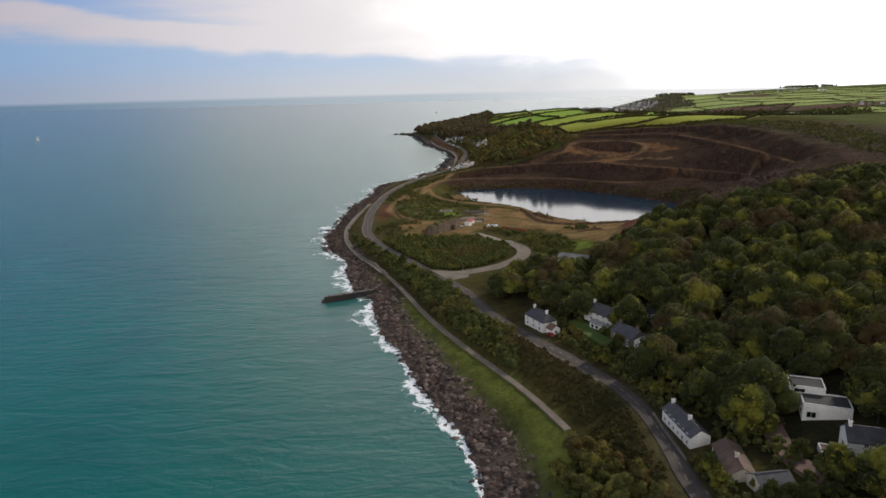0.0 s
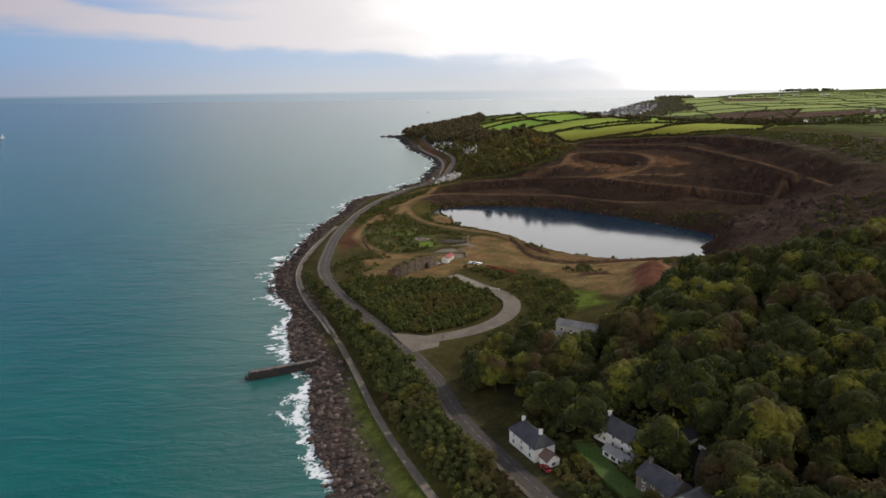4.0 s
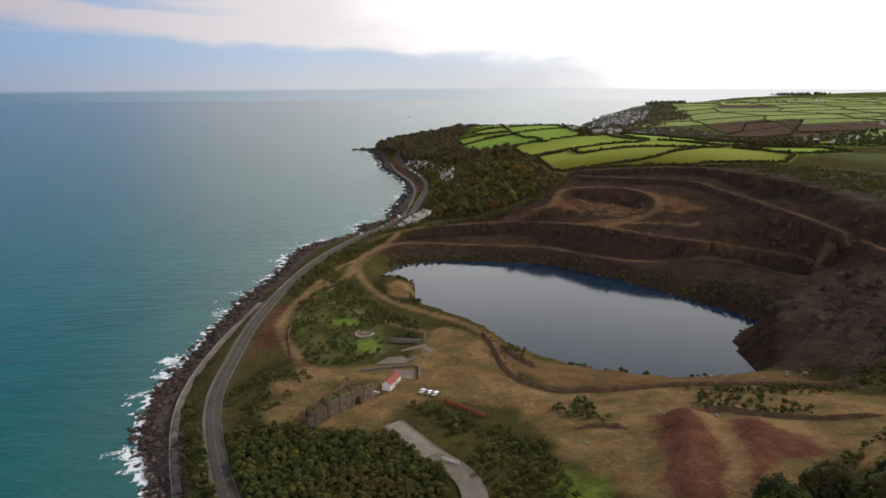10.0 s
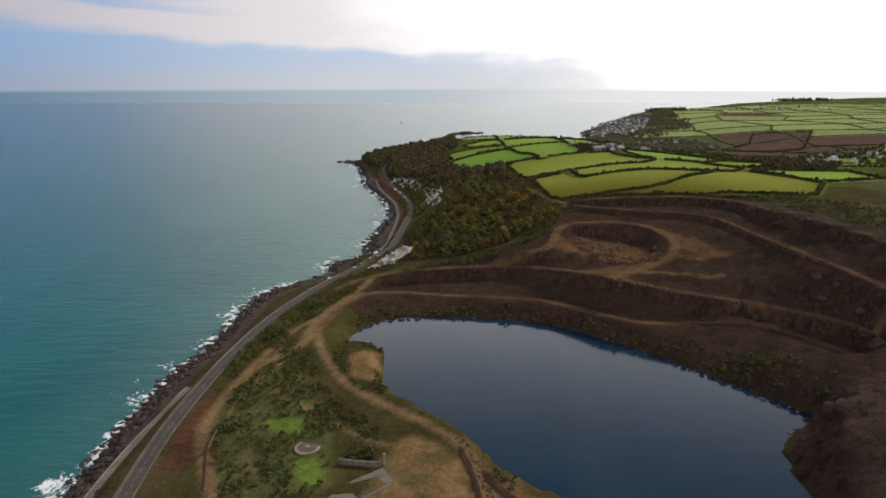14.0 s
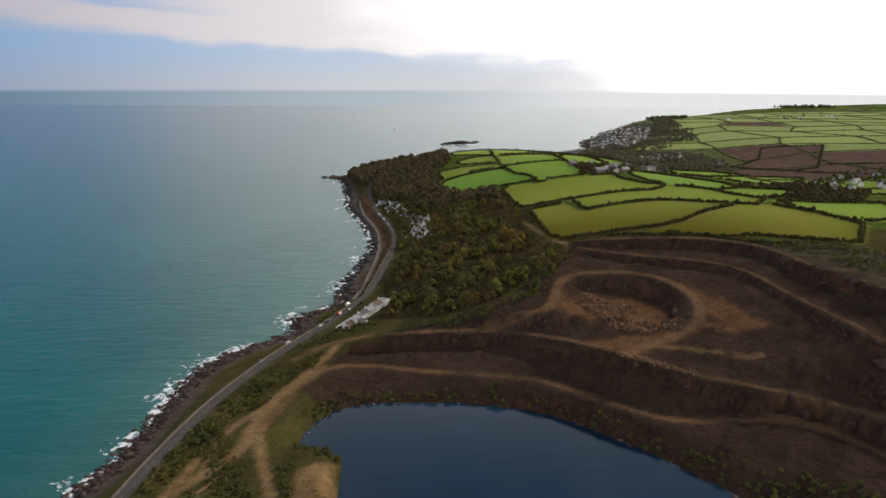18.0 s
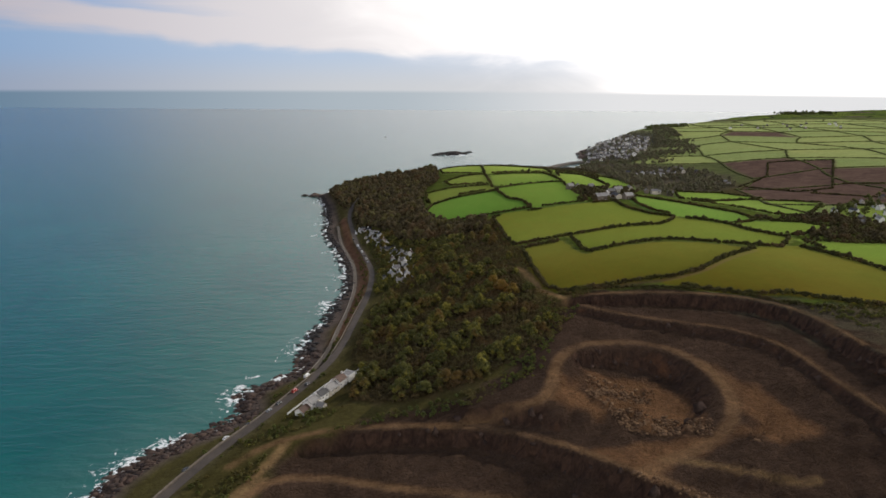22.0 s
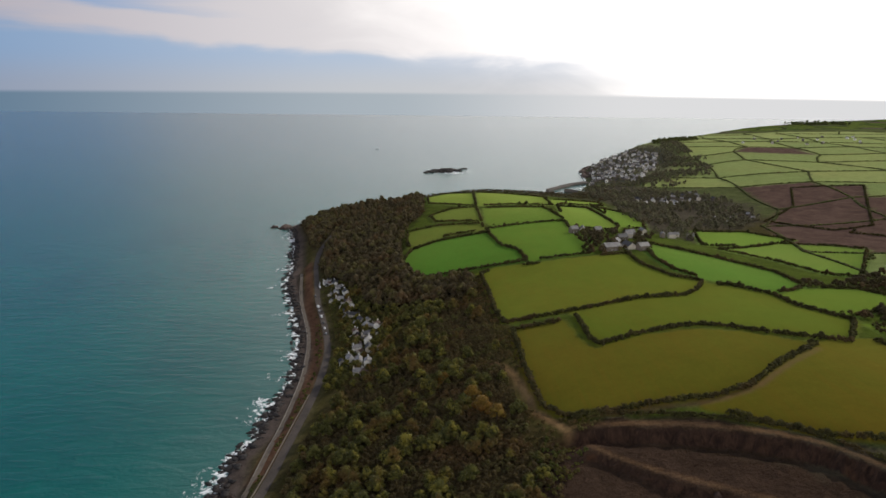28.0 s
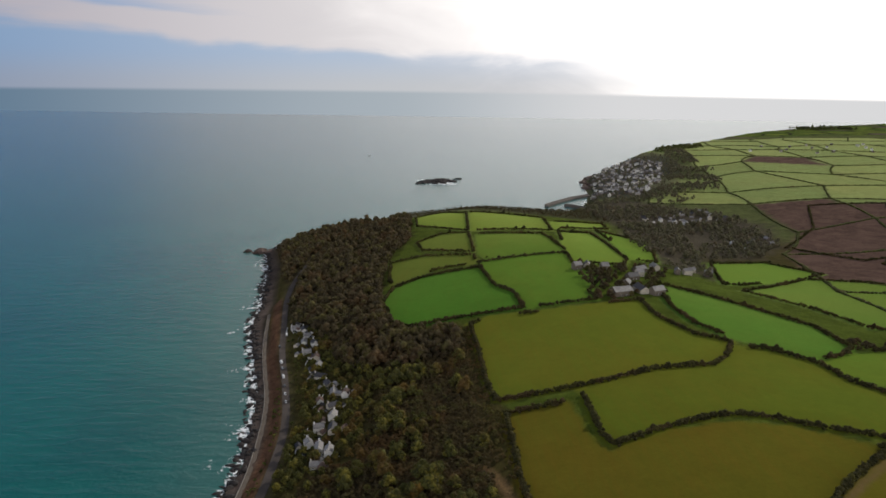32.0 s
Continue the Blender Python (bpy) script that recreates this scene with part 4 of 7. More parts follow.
def part(name, bm, mat, parent=None, label=""):
    """One mesh object made from bm, under its thing."""
    me = bpy.data.meshes.new(name)
    bm.to_mesh(me)
    bm.free()
    me.materials.append(mat)
    ob = new(name, me)
    if parent:
        ob.parent = parent
    return tagged(ob, label)


def share(name, me, parent, m):
    """A further object on a mesh that is made already."""
    ob = new(name, me)
    ob.parent = parent
    ob.matrix_basis = m
    return ob


def thing(name, x, y, z, turn, label, category, group="", kind=""):
    ob = new(name)
    ob.empty_display_size = 0.5
    ob.matrix_basis = pose(x, y, z, 0, 0, turn)
    return tagged(ob, label, category, group, kind)


def block(bm, x, y, z, sx, sy, sz, turn=0.0, taper=1.0, bevel=0.0):
    """A box standing on z, sx by sy by sz, its top narrowed by taper."""
    out = bmesh.ops.create_cube(bm, size=1.0)
    vs = out["verts"]
    for v in vs:
        if v.co.z > 0:
            v.co.x *= taper
            v.co.y *= taper
        v.co = Vector((v.co.x * sx, v.co.y * sy, (v.co.z + 0.5) * sz))
    if bevel:
        edges = list({e for v in vs for e in v.link_edges})
        vs = list({v for f in bmesh.ops.bevel(bm, geom=edges, offset=bevel, segments=1, affect="EDGES")["faces"] for v in f.verts} | {v for v in vs if v.is_valid})
    bmesh.ops.transform(bm, matrix=pose(x, y, z, 0, 0, turn), verts=vs)
    return bm


def tube(bm, x, y, z, r, h, sides=8, r2=None, axis="z"):
    out = bmesh.ops.create_cone(bm, cap_ends=True, segments=sides, radius1=r, radius2=r if r2 is None else r2, depth=h)
    m = pose(x, y, z + h / 2) if axis == "z" else pose(x, y, z, 0, 90, 0) if axis == "x" else pose(x, y, z, 90, 0, 0)
    bmesh.ops.transform(bm, matrix=m, verts=out["verts"])
    return bm


def solid(bm, ring, z0, z1):
    """An upright prism over a ring of (x, y)."""
    low = [bm.verts.new((x, y, z0)) for x, y in ring]
    top = [bm.verts.new((x, y, z1)) for x, y in ring]
    bm.faces.new(low[::-1])
    bm.faces.new(top)
    for i in range(len(ring)):
        j = (i + 1) % len(ring)
        bm.faces.new((low[i], low[j], top[j], top[i]))
    return bm


def ribbon(name, points, left, right, mat, lift, deep, label, category="", kind="structure", step=3.0, parent=None):
    """A strip along a line, from left to right metres beside it (minus: to its left), lying on the ground with a skirt."""
    p = along(points, step)
    t = np.gradient(p[:, :2], axis=0)
    t /= np.hypot(*t.T)[:, None]
    side = np.stack([t[:, 1], -t[:, 0]], 1)
    zs = np.max([ground_height(*(p[:, :2] + side * o).T) for o in np.linspace(left, right, 4)], axis=0)
    zs = np.convolve(np.pad(zs, 3, mode="edge"), np.ones(7) / 7, "valid") + lift
    bm = bmesh.new()
    rows = []
    for (x, y), s, z in zip(p[:, :2], side, zs):
        a, b = (x + s[0] * left, y + s[1] * left), (x + s[0] * right, y + s[1] * right)
        rows.append([bm.verts.new((*a, z - deep)), bm.verts.new((*a, z)), bm.verts.new((*b, z)), bm.verts.new((*b, z - deep))])
    for r0, r1 in zip(rows[:-1], rows[1:]):
        for k in range(3):
            bm.faces.new((r0[k], r0[k + 1], r1[k + 1], r1[k]))
    for r in (rows[0], rows[-1]):
        bm.faces.new(r)
    bmesh.ops.recalc_face_normals(bm, faces=bm.faces)
    ob = part(name, bm, mat, parent)
    return tagged(ob, label, category, kind=kind) if parent is None else ob


# ---- roads, paths and sea walls ----
road = ribbon("road", ROAD, -2.7, 2.7, ASPHALT, 0.16, 0.8, "two-lane asphalt coast road with worn markings", "road")
ribbon("pavement", ROAD[4:26], -4.4, -2.95, PAVING, 0.28, 0.9, "pale gravelly footway along the coast road", "footway")
ribbon("road_verge_kerb", ROAD[8:20], 2.95, 3.15, PALE_CONCRETE, 0.24, 0.6, "low pale kerb along the coast road", "kerb")
ribbon("sea_path", SEA_PATH, -1.3, 1.3, OLD_TAR, 0.14, 0.6, "narrow shore path above the rocks", "path")
ribbon("sea_path_south", SEA_PATH_SOUTH, -1.3, 1.3, PAVING, 0.14, 0.8, "narrow shore path below the coast road", "path")
ribbon("sea_wall", SEA_PATH[6:], -2.1, -1.55, CONCRETE, 0.95, 2.6, "pale concrete sea wall along the shore path", "sea wall")
ribbon("sea_wall_south", SEA_PATH_SOUTH, -2.1, -1.6, CONCRETE, 0.7, 2.4, "weathered sea wall below the shore path", "sea wall")
ribbon("road_wall", ROAD[19:30], -4.0, -3.5, STONE_WALL, 0.75, 1.6, "low stone wall on the seaward side of the road", "wall")
ACCESS = [(0, 362), (6, 370), (14, 373), (28, 377), (42, 387), (50.0, 402.2), (51.0, 417.5), (46.0, 428.8), (38.1, 436.3), (30.4, 447.1), (21.5, 460.7)]
ribbon("quarry_road", ACCESS, -4.2, 4.6, OLD_TAR, 0.20, 0.9, "curved concrete road climbing to the quarry floor", "road")
bm = bmesh.new()
solid(bm, [(-9, 379), (2, 356), (13, 362), (14, 372), (4, 376)], 8.4, 10.05)
tagged(part("junction_apron", bm, OLD_TAR), "pale worn apron where the quarry road joins", "road", kind="structure")
ribbon("quarry_slab", [(21.5, 460.7), (30.4, 447.1), (37.1, 437.1)], -3.2, 3.2, PALE_CONCRETE, 0.3, 0.8, "long pale concrete slab beside the gate", "slab")
ribbon("scrub_bank_wall", [(-10, 390), (4, 384), (22, 391), (34.0, 402.0)], -0.3, 0.3, STONE_WALL, 0.7, 1.4, "low stone wall round the scrub-covered bank", "wall")

# centre line of the road
bm = bmesh.new()
block(bm, 0, 0, 0, 0.13, 3.0, 0.03)
dash_mesh = bpy.data.meshes.new("dash")
bm.to_mesh(dash_mesh)
bm.free()
dash_mesh.materials.append(LINE_PAINT)
mid = along(ROAD[1:22], 5.4)
zmid = np.max([ground_height(mid[:, 0] + o, mid[:, 1]) for o in (-2.6, 0, 2.6)], axis=0)
zmid = np.convolve(np.pad(zmid, 2, mode="edge"), np.ones(5) / 5, "valid") + 0.19
for i in range(1, len(mid) - 1):
    dx, dy, dz = mid[i + 1, 0] - mid[i - 1, 0], mid[i + 1, 1] - mid[i - 1, 1], zmid[i + 1] - zmid[i - 1]
    share("road_dash", dash_mesh, road, pose(mid[i, 0], mid[i, 1], zmid[i] + 0.05, math.degrees(math.atan2(dz, math.hypot(dx, dy))), 0, math.degrees(math.atan2(-dx, dy))))

# the old pier
pier = thing("pier", -41, 366, 0, math.degrees(math.atan2(353.5 - 366, -68.5 + 41)), "broken dark stone pier reaching into the sea", "pier")
bm = bmesh.new()
block(bm, 15, 0, -4, 31, 5.2, 6.6, 0, 0.95, 0.12)
part("pier_body", bm, DARK_ROCK, pier)
bm = bmesh.new()
block(bm, 15.2, 0.2, 2.56, 29.0, 4.0, 0.22, 0, 1, 0.05)
part("deck", bm, STONE, pier, "worn pale stone deck")
bm = bmesh.new()
for k in range(10):
    block(bm, 2.2 + 2.9 * k, 2.1, 2.55, 2.7, 0.55, 0.85 + 0.12 * math.sin(k * 2.3), 0, 0.95, 0.06)
part("parapet", bm, DARK_ROCK, pier)
bm = bmesh.new()
for k in range(5):
    block(bm, 30.8 + 0.5 * k, -0.3, -3.5, 0.6, 3.0, 4.6 - 0.5 * k, 0, 1, 0.05)
part("end_steps", bm, SHORE_ROCK, pier)
wall = thing("retaining_wall", -41, 400, 4.2, math.degrees(math.atan2(28, -11)) , "pale broken concrete wall above the shore path", "wall")
bm = bmesh.new()
for k in range(6):
    block(bm, -14 + 5.2 * k, 0, -0.4, 5.0, 0.9, 2.6 + 0.5 * math.sin(1.7 * k), 0, 0.95, 0.08)
part("wall_panel", bm, PALE_CONCRETE, wall)

# ---- houses ----
rng = random.Random(5)


def window(parent, x, y, z, w, h, turn, deep=0.10):
    """A window on a wall at x, y; its wall faces the way that turn gives."""
    ob = thing("window", x, y, z, turn, "", "")
    ob.parent = parent
    bm = bmesh.new()
    for sx in (-1, 1):
        block(bm, sx * (w / 2 - 0.06), -0.03, 0, 0.12, deep, h)
    for z0 in (0, h - 0.12):
        block(bm, 0, -0.03, z0, w, deep, 0.12)
    block(bm, 0, -0.02, 0, 0.06, deep * 0.8, h)
    part("window_frame", bm, TRIM, ob)
    bm = bmesh.new()
    block(bm, 0, 0.0, 0.02, w - 0.1, 0.06, h - 0.04)
    part("pane", bm, GLASS, ob)
    bm = bmesh.new()
    block(bm, 0, -0.08, -0.1, w + 0.2, 0.2, 0.1)
    part("sill", bm, TRIM, ob)
    return ob


def gable_house(name, x, y, turn, length, width, eaves, rise, walls, roofing, label, chimneys=(), windows=(), door=None, hip=0.0, group="", z=None, category="house"):
    """A house with a pitched roof; x along its ridge. windows: (side, along, sill height, width, height); side -1 is its front."""
    z = min(ghz(x + dx, y + dy) for dx in (-3, 3) for dy in (-3, 3)) - 0.3 if z is None else z
    ob = thing(name, x, y, z, turn, label, category, group)
    eaves += 0.3
    a, b = length / 2, width / 2
    bm = bmesh.new()
    low = [bm.verts.new(p) for p in ((-a, -b, -1.5), (a, -b, -1.5), (a, b, -1.5), (-a, b, -1.5))]
    top = [bm.verts.new(p) for p in ((-a, -b, eaves), (a, -b, eaves), (a, b, eaves), (-a, b, eaves))]
    bm.faces.new((low[0], low[1], top[1], top[0]))
    bm.faces.new((low[2], low[3], top[3], top[2]))
    if hip:
        bm.faces.new((low[1], low[2], top[2], top[1]))
        bm.faces.new((low[3], low[0], top[0], top[3]))
        bm.faces.new(top)
    else:
        e, w = bm.verts.new((a, 0, eaves + rise - 0.1)), bm.verts.new((-a, 0, eaves + rise - 0.1))
        bm.faces.new((low[1], low[2], top[2], e, top[1]))
        bm.faces.new((low[3], low[0], top[0], w, top[3]))
    bm.faces.new(low[::-1])
    part("wall", bm, walls, ob)
    over, thick = 0.35, 0.16
    drop = over * rise / b
    for s in (-1, 1):
        bm = bmesh.new()
        q = [(-a - 0.25, s * (b + over), eaves - drop), (a + 0.25, s * (b + over), eaves - drop), (a + 0.25 - hip, 0, eaves + rise), (-a - 0.25 + hip, 0, eaves + rise)]
        lower = [bm.verts.new(p) for p in q]
        upper = [bm.verts.new((p[0], p[1], p[2] + thick)) for p in q]
        bm.faces.new(lower)
        bm.faces.new(upper)
        for i in range(4):
            bm.faces.new((lower[i], lower[(i + 1) % 4], upper[(i + 1) % 4], upper[i]))
        bmesh.ops.recalc_face_normals(bm, faces=bm.faces)
        part("roof", bm, roofing, ob)
    if hip:
        for s in (-1, 1):
            bm = bmesh.new()
            q = [(s * (a + 0.25), -b - over, eaves - drop), (s * (a + 0.25), b + over, eaves - drop), (s * (a + 0.25 - hip), 0, eaves + rise)]
            lower = [bm.verts.new(p) for p in q]
            upper = [bm.verts.new((p[0], p[1], p[2] + thick)) for p in q]
            bm.faces.new(lower)
            bm.faces.new(upper)
            for i in range(3):
                bm.faces.new((lower[i], lower[(i + 1) % 3], upper[(i + 1) % 3], upper[i]))
            bmesh.ops.recalc_face_normals(bm, faces=bm.faces)
            part("hip_roof", bm, roofing, ob)
    bm = bmesh.new()
    block(bm, 0, 0, eaves + rise + thick - 0.06, length + 0.4 - 2 * hip, 0.28, 0.16)
    part("ridge", bm, roofing, ob)
    for at in chimneys:
        bm = bmesh.new()
        block(bm, at, 0, eaves + rise - 0.9, 0.75, 0.95, 2.1)
        block(bm, at, 0, eaves + rise + 1.2, 0.9, 1.1, 0.16)
        stack = part("chimney", bm, walls, ob)
        for dy in (-0.25, 0.25):
            bm = bmesh.new()
            tube(bm, at, dy, eaves + rise + 1.36, 0.13, 0.4, 6)
            part("chimney_pot", bm, BROWN_ROOF, stack)
    for side, at, sill, w, h in windows:
        if side in (-1, 1):
            window(ob, at, side * (b + 0.03), sill + 0.3, w, h, 0 if side < 0 else 180)
        else:
            window(ob, (a + 0.03) * (1 if side == 2 else -1), at, sill + 0.3, w, h, 90 if side == 2 else -90)
    if door is not None:
        bm = bmesh.new()
        block(bm, door, -b - 0.03, 0.3, 0.95, 0.12, 2.05)
        leaf = part("door", bm, DARK_WOOD, ob)
        bm = bmesh.new()
        block(bm, door + 0.36, -b - 0.12, 1.3, 0.06, 0.06, 0.16)
        part("handle", bm, RIM_STEEL, leaf)
    return ob


def flat_house(name, x, y, turn, length, width, height, walls, label, windows=(), group="", z=None, roofing=None):
    """A box-like house with a flat roof behind a parapet."""
    z = min(ghz(x + dx, y + dy) for dx in (-3, 3) for dy in (-3, 3)) - 0.2 if z is None else z
    ob = thing(name, x, y, z, turn, label, "house", group)
    bm = bmesh.new()
    block(bm, 0, 0, -1.5, length, width, height + 1.5)
    part("wall", bm, walls, ob)
    bm = bmesh.new()
    block(bm, 0, 0, height + 0.004, length - 0.5, width - 0.5, 0.12)
    part("roof", bm, roofing or FLAT_ROOF, ob)
    bm = bmesh.new()
    for sx in (-1, 1):
        block(bm, sx * (length / 2 - 0.12), 0, height, 0.24, width, 0.45)
    for sy in (-1, 1):
        block(bm, 0, sy * (width / 2 - 0.12), height, length - 0.48, 0.24, 0.45)
    part("parapet", bm, TRIM, ob)
    for side, at, sill, w, h in windows:
        if side in (-1, 1):
            window(ob, at, side * (width / 2 + 0.03), sill + 0.2, w, h, 0 if side < 0 else 180)
        else:
            window(ob, (length / 2 + 0.03) * (1 if side == 2 else -1), at, sill + 0.2, w, h, 90 if side == 2 else -90)
    return ob


two_rows = lambda n, gap, side=-1, w=1.1, h=1.3: [(side, gap * (k - (n - 1) / 2), s, w, h) for k in range(n) for s in (0.8, 3.1)]  # noqa: E731
gable_house("long_cottage", 70.6, 177.7, -83, 18, 6.0, 4.0, 2.0, WHITE_WALL, SLATE, "long white cottage row with dark slate roof beside the road", (-8.2, 2.4), two_rows(6, 2.8), 4.2, category="cottage")
gable_house("bungalow", 76, 157, -97, 15, 7, 2.6, 2.0, CREAM_WALL, BROWN_ROOF, "brown-roofed bungalow among gardens below the lane", (2,), [(-1, -4, 0.9, 1.6, 1.2), (-1, 0, 0.9, 1.6, 1.2), (-1, 4, 0.9, 1.6, 1.2)], 2.0, category="bungalow")
gable_house("bungalow_wing", 80.5, 146, 8, 9, 6.5, 2.6, 1.9, CREAM_WALL, SLATE, "slate-roofed wing of a bungalow with white gable", (), [(-1, -2, 0.9, 1.4, 1.2), (-1, 2, 0.9, 1.4, 1.2)], category="bungalow")
flat_house("modern_house", 109, 173.5, -21, 12.5, 8, 4.6, WHITE_WALL, "white cubic modern house with dark flat roof", [(-1, -4, 0.5, 2.6, 1.9), (3, 0, 0.5, 5.0, 1.7), (3, 0, 2.6, 5.4, 1.5)])
flat_house("modern_house_upper", 107.5, 181.8, -21, 9.5, 7.5, 6.8, WHITE_WALL, "taller white cubic wing with roof terrace and glass", [(-1, -2, 5.0, 3.0, 1.3), (3, 0, 3.6, 5.0, 2.0), (3, 0, 1.2, 5.0, 1.6)])
gable_house("terrace_house", 110, 152, -18, 15, 8, 4.4, 2.6, WHITE_WALL, SLATE, "white house with slate roof above a walled terrace", (-6.5,), two_rows(3, 3.4) + [(3, 0, 0.8, 2.2, 1.6)], 4.5)
flat_house("sun_terrace", 101, 153, -18, 8, 7, 1.6, WHITE_WALL, "low walled sun terrace with white parapet", (), roofing=DRIVE)
gable_house("road_cottage", 41.5, 274, 116, 14, 7.2, 4.8, 3.0, WHITE_WALL, SLATE, "white roadside cottage with hipped slate roof and chimneys", (-4.6, 4.6), [(1, -4.5, .8, 1.2, 1.4), (1, 0, .8, 1.2, 1.4), (1, 4.5, .8, 1.2, 1.4), (1, -4.5, 3.1, 1.1, 1.2), (1, 0, 3.1, 1.1, 1.2), (1, 4.5, 3.1, 1.1, 1.2), (3, 0, 0.8, 1.4, 1.3)], 3.0, hip=2.6, category="cottage")
gable_house("porch", 45.6, 265.2, 116, 4, 4.4, 2.6, 1.6, WHITE_WALL, BROWN_ROOF, "white lean-to with brown roof beside the cottage", (), [(3, 0, 0.8, 1.4, 1.2)])
gable_house("dark_roofed_house", 68.5, 271, 121, 16, 7.6, 4.4, 3.0, WHITE_WALL, SLATE, "white-fronted house with long dark roof and veranda", (5.5,), two_rows(3, 3.6, 1) + [(1, -6.5, 0.8, 1.3, 1.3)], 2.0)
gable_house("veranda", 65.2, 263.2, 121, 9, 3.4, 2.5, 0.9, TRIM, GREY_ROOF, "pale glazed veranda along the house front", (), [(1, -2.5, 0.5, 1.8, 1.5), (1, 0.2, 0.5, 1.8, 1.5), (1, 2.8, 0.5, 1.8, 1.5)], category="veranda")
gable_house("stone_house", 72.4, 245.8, 119, 12, 7.6, 4.6, 2.6, STONE_WALL, SLATE, "grey stone house with slate roof beside a lawn", (-4.6, 4.6), two_rows(3, 3.2, 1, 1.0, 1.3), 0.5)
gable_house("stone_house_annexe", 78, 238.5, 29, 9, 6, 3.2, 2.2, WHITE_WALL, GREY_ROOF, "low white annexe with grey roof", (), [(-1, -2, 0.8, 1.6, 1.3), (-1, 2, 0.8, 1.6, 1.3)])
gable_house("gabled_outbuilding", 87, 267, 30, 5.5, 4.4, 2.6, 1.8, WHITE_WALL, SLATE, "small white-gabled outbuilding at the wood's edge", (), [(3, 0, 0.6, 1.6, 1.6)], category="outbuilding")
gable_house("wood_side_house", 71.5, 349, -31, 18, 5.6, 6.6, 1.4, CREAM_WALL, GREY_ROOF, "long pale house with upper windows at the wood", (), [(-1, -6.4, 3.9, 1.1, 1.5), (-1, -2.2, 3.9, 1.1, 1.5), (-1, 2.0, 3.9, 1.1, 1.5), (-1, 6.2, 3.9, 1.1, 1.5)], z=17.2)
gable_house("lean_to", 67.6, 344.4, -31, 18, 5.0, 3.6, 0.7, CREAM_WALL, GREY_ROOF, "low pale-roofed front range of the long house", (), [(-1, -5, 0.9, 1.4, 1.4), (-1, 5, 0.9, 1.4, 1.4)], z=17.0, category="lean-to")

# lawns, drives and garden walls by the houses
for points, left, right, mat, label, cat in (
        ([(70, 164), (74, 158), (71, 150)], -2.5, 2.5, LAWN, "small green lawn beside the cottage", "lawn"),
        ([(57, 275), (60, 258), (66, 243)], -3.5, 3.0, LAWN, "sloping garden lawn between the houses", "lawn"),
        ([(103, 204), (97, 186), (92, 168), (90, 154), (94, 140)], -3.0, 3.0, DRIVE, "reddish earth drive up to the houses", "drive"),
        ([(92, 262), (84, 250), (82, 236)], -2.4, 2.4, DRIVE, "earth drive behind the stone house", "drive")):
    ribbon(cat, points, left, right, mat, 0.12, 1.2, label, cat, step=2.0)
ribbon("garden_wall", [(96, 196), (92, 178)], -0.2, 0.2, TRIM, 0.9, 1.2, "white garden wall beside the drive", "wall")
ribbon("garden_wall_front", [(64.8, 190), (65.0, 176), (65.4, 162)], -0.2, 0.2, STONE_WALL, 0.9, 1.2, "grey stone roadside garden wall", "wall")
ribbon("lane_wall", [(88, 262), (93, 254), (96, 246)], -0.2, 0.2, TRIM, 0.9, 1.2, "white wall along the garden lane", "wall")

wall_kinds = (WHITE_WALL, CREAM_WALL, WHITE_WALL, WHITE_WALL)
roof_kinds = (GREY_ROOF, SLATE, GREY_ROOF, BROWN_ROOF)
wall_words = {"white_render": "white", "cream_render": "cream", "stone_walling": "grey stone"}
roof_words = {"slate_roof": "dark slate", "grey_tiled_roof": "grey tiled", "brown_tiled_roof": "brown tiled"}

# white buildings on the shore road
for k, (x, y, turn, a, b, h, rise, walls, roofing) in enumerate((
        (12, 846, 62, 8, 6, 3.2, 2.0, WHITE_WALL, BROWN_ROOF), (16, 853, 62, 9, 6.5, 4.8, 2.2, WHITE_WALL, GREY_ROOF), (20.5, 861, 62, 8.5, 6, 5.4, 2.0, WHITE_WALL, SLATE),
        (25, 869, 60, 9.5, 7, 5.0, 2.4, CREAM_WALL, GREY_ROOF), (29.5, 877, 60, 8, 7, 6.2, 2.2, WHITE_WALL, BROWN_ROOF), (22, 850, 152, 5, 4, 2.6, 1.4, CREAM_WALL, GREY_ROOF))):
    gable_house("seafront_house", x + 2.5, y - 2, turn, a, b, h, rise, walls, roofing, ("small" if h < 3.5 else "tall" if h > 6 else "narrow") + f" {'white' if walls == WHITE_WALL else 'cream'} seafront house with {roof_words[roofing.name]} roof", (a / 2 - 0.6,),
                [(s, o, z0, 1.2, 1.3) for s in (-1, 1) for o in (-2.2, 1.6) for z0 in ((0.8, 3.2) if h > 4 else (0.8,))] + [(3, 0, .8, 1.3, 1.2)], 0.2, group="seafront houses")
flat_house("roof_terrace_house", 37, 883, 62, 7, 6.5, 5.6, WHITE_WALL, "white house end with flat roof terrace", [(1, -1.5, .8, 1.4, 1.4), (1, 1.5, 3.4, 1.4, 1.4), (3, 0, 3.2, 2.0, 1.4)], "seafront houses", roofing=GREY_ROOF)
gable_house("seafront_annexe", 44, 889, 62, 6, 4.5, 2.8, 1.6, WHITE_WALL, GREY_ROOF, "small white annexe behind the seafront houses", (), [(3, 0, .8, 1.3, 1.2)])
ribbon("seafront_wall", [(5, 845), (12, 860), (20, 876), (30, 893)], -0.2, 0.2, TRIM, 1.0, 1.4, "white forecourt wall beside the coast road", "wall")

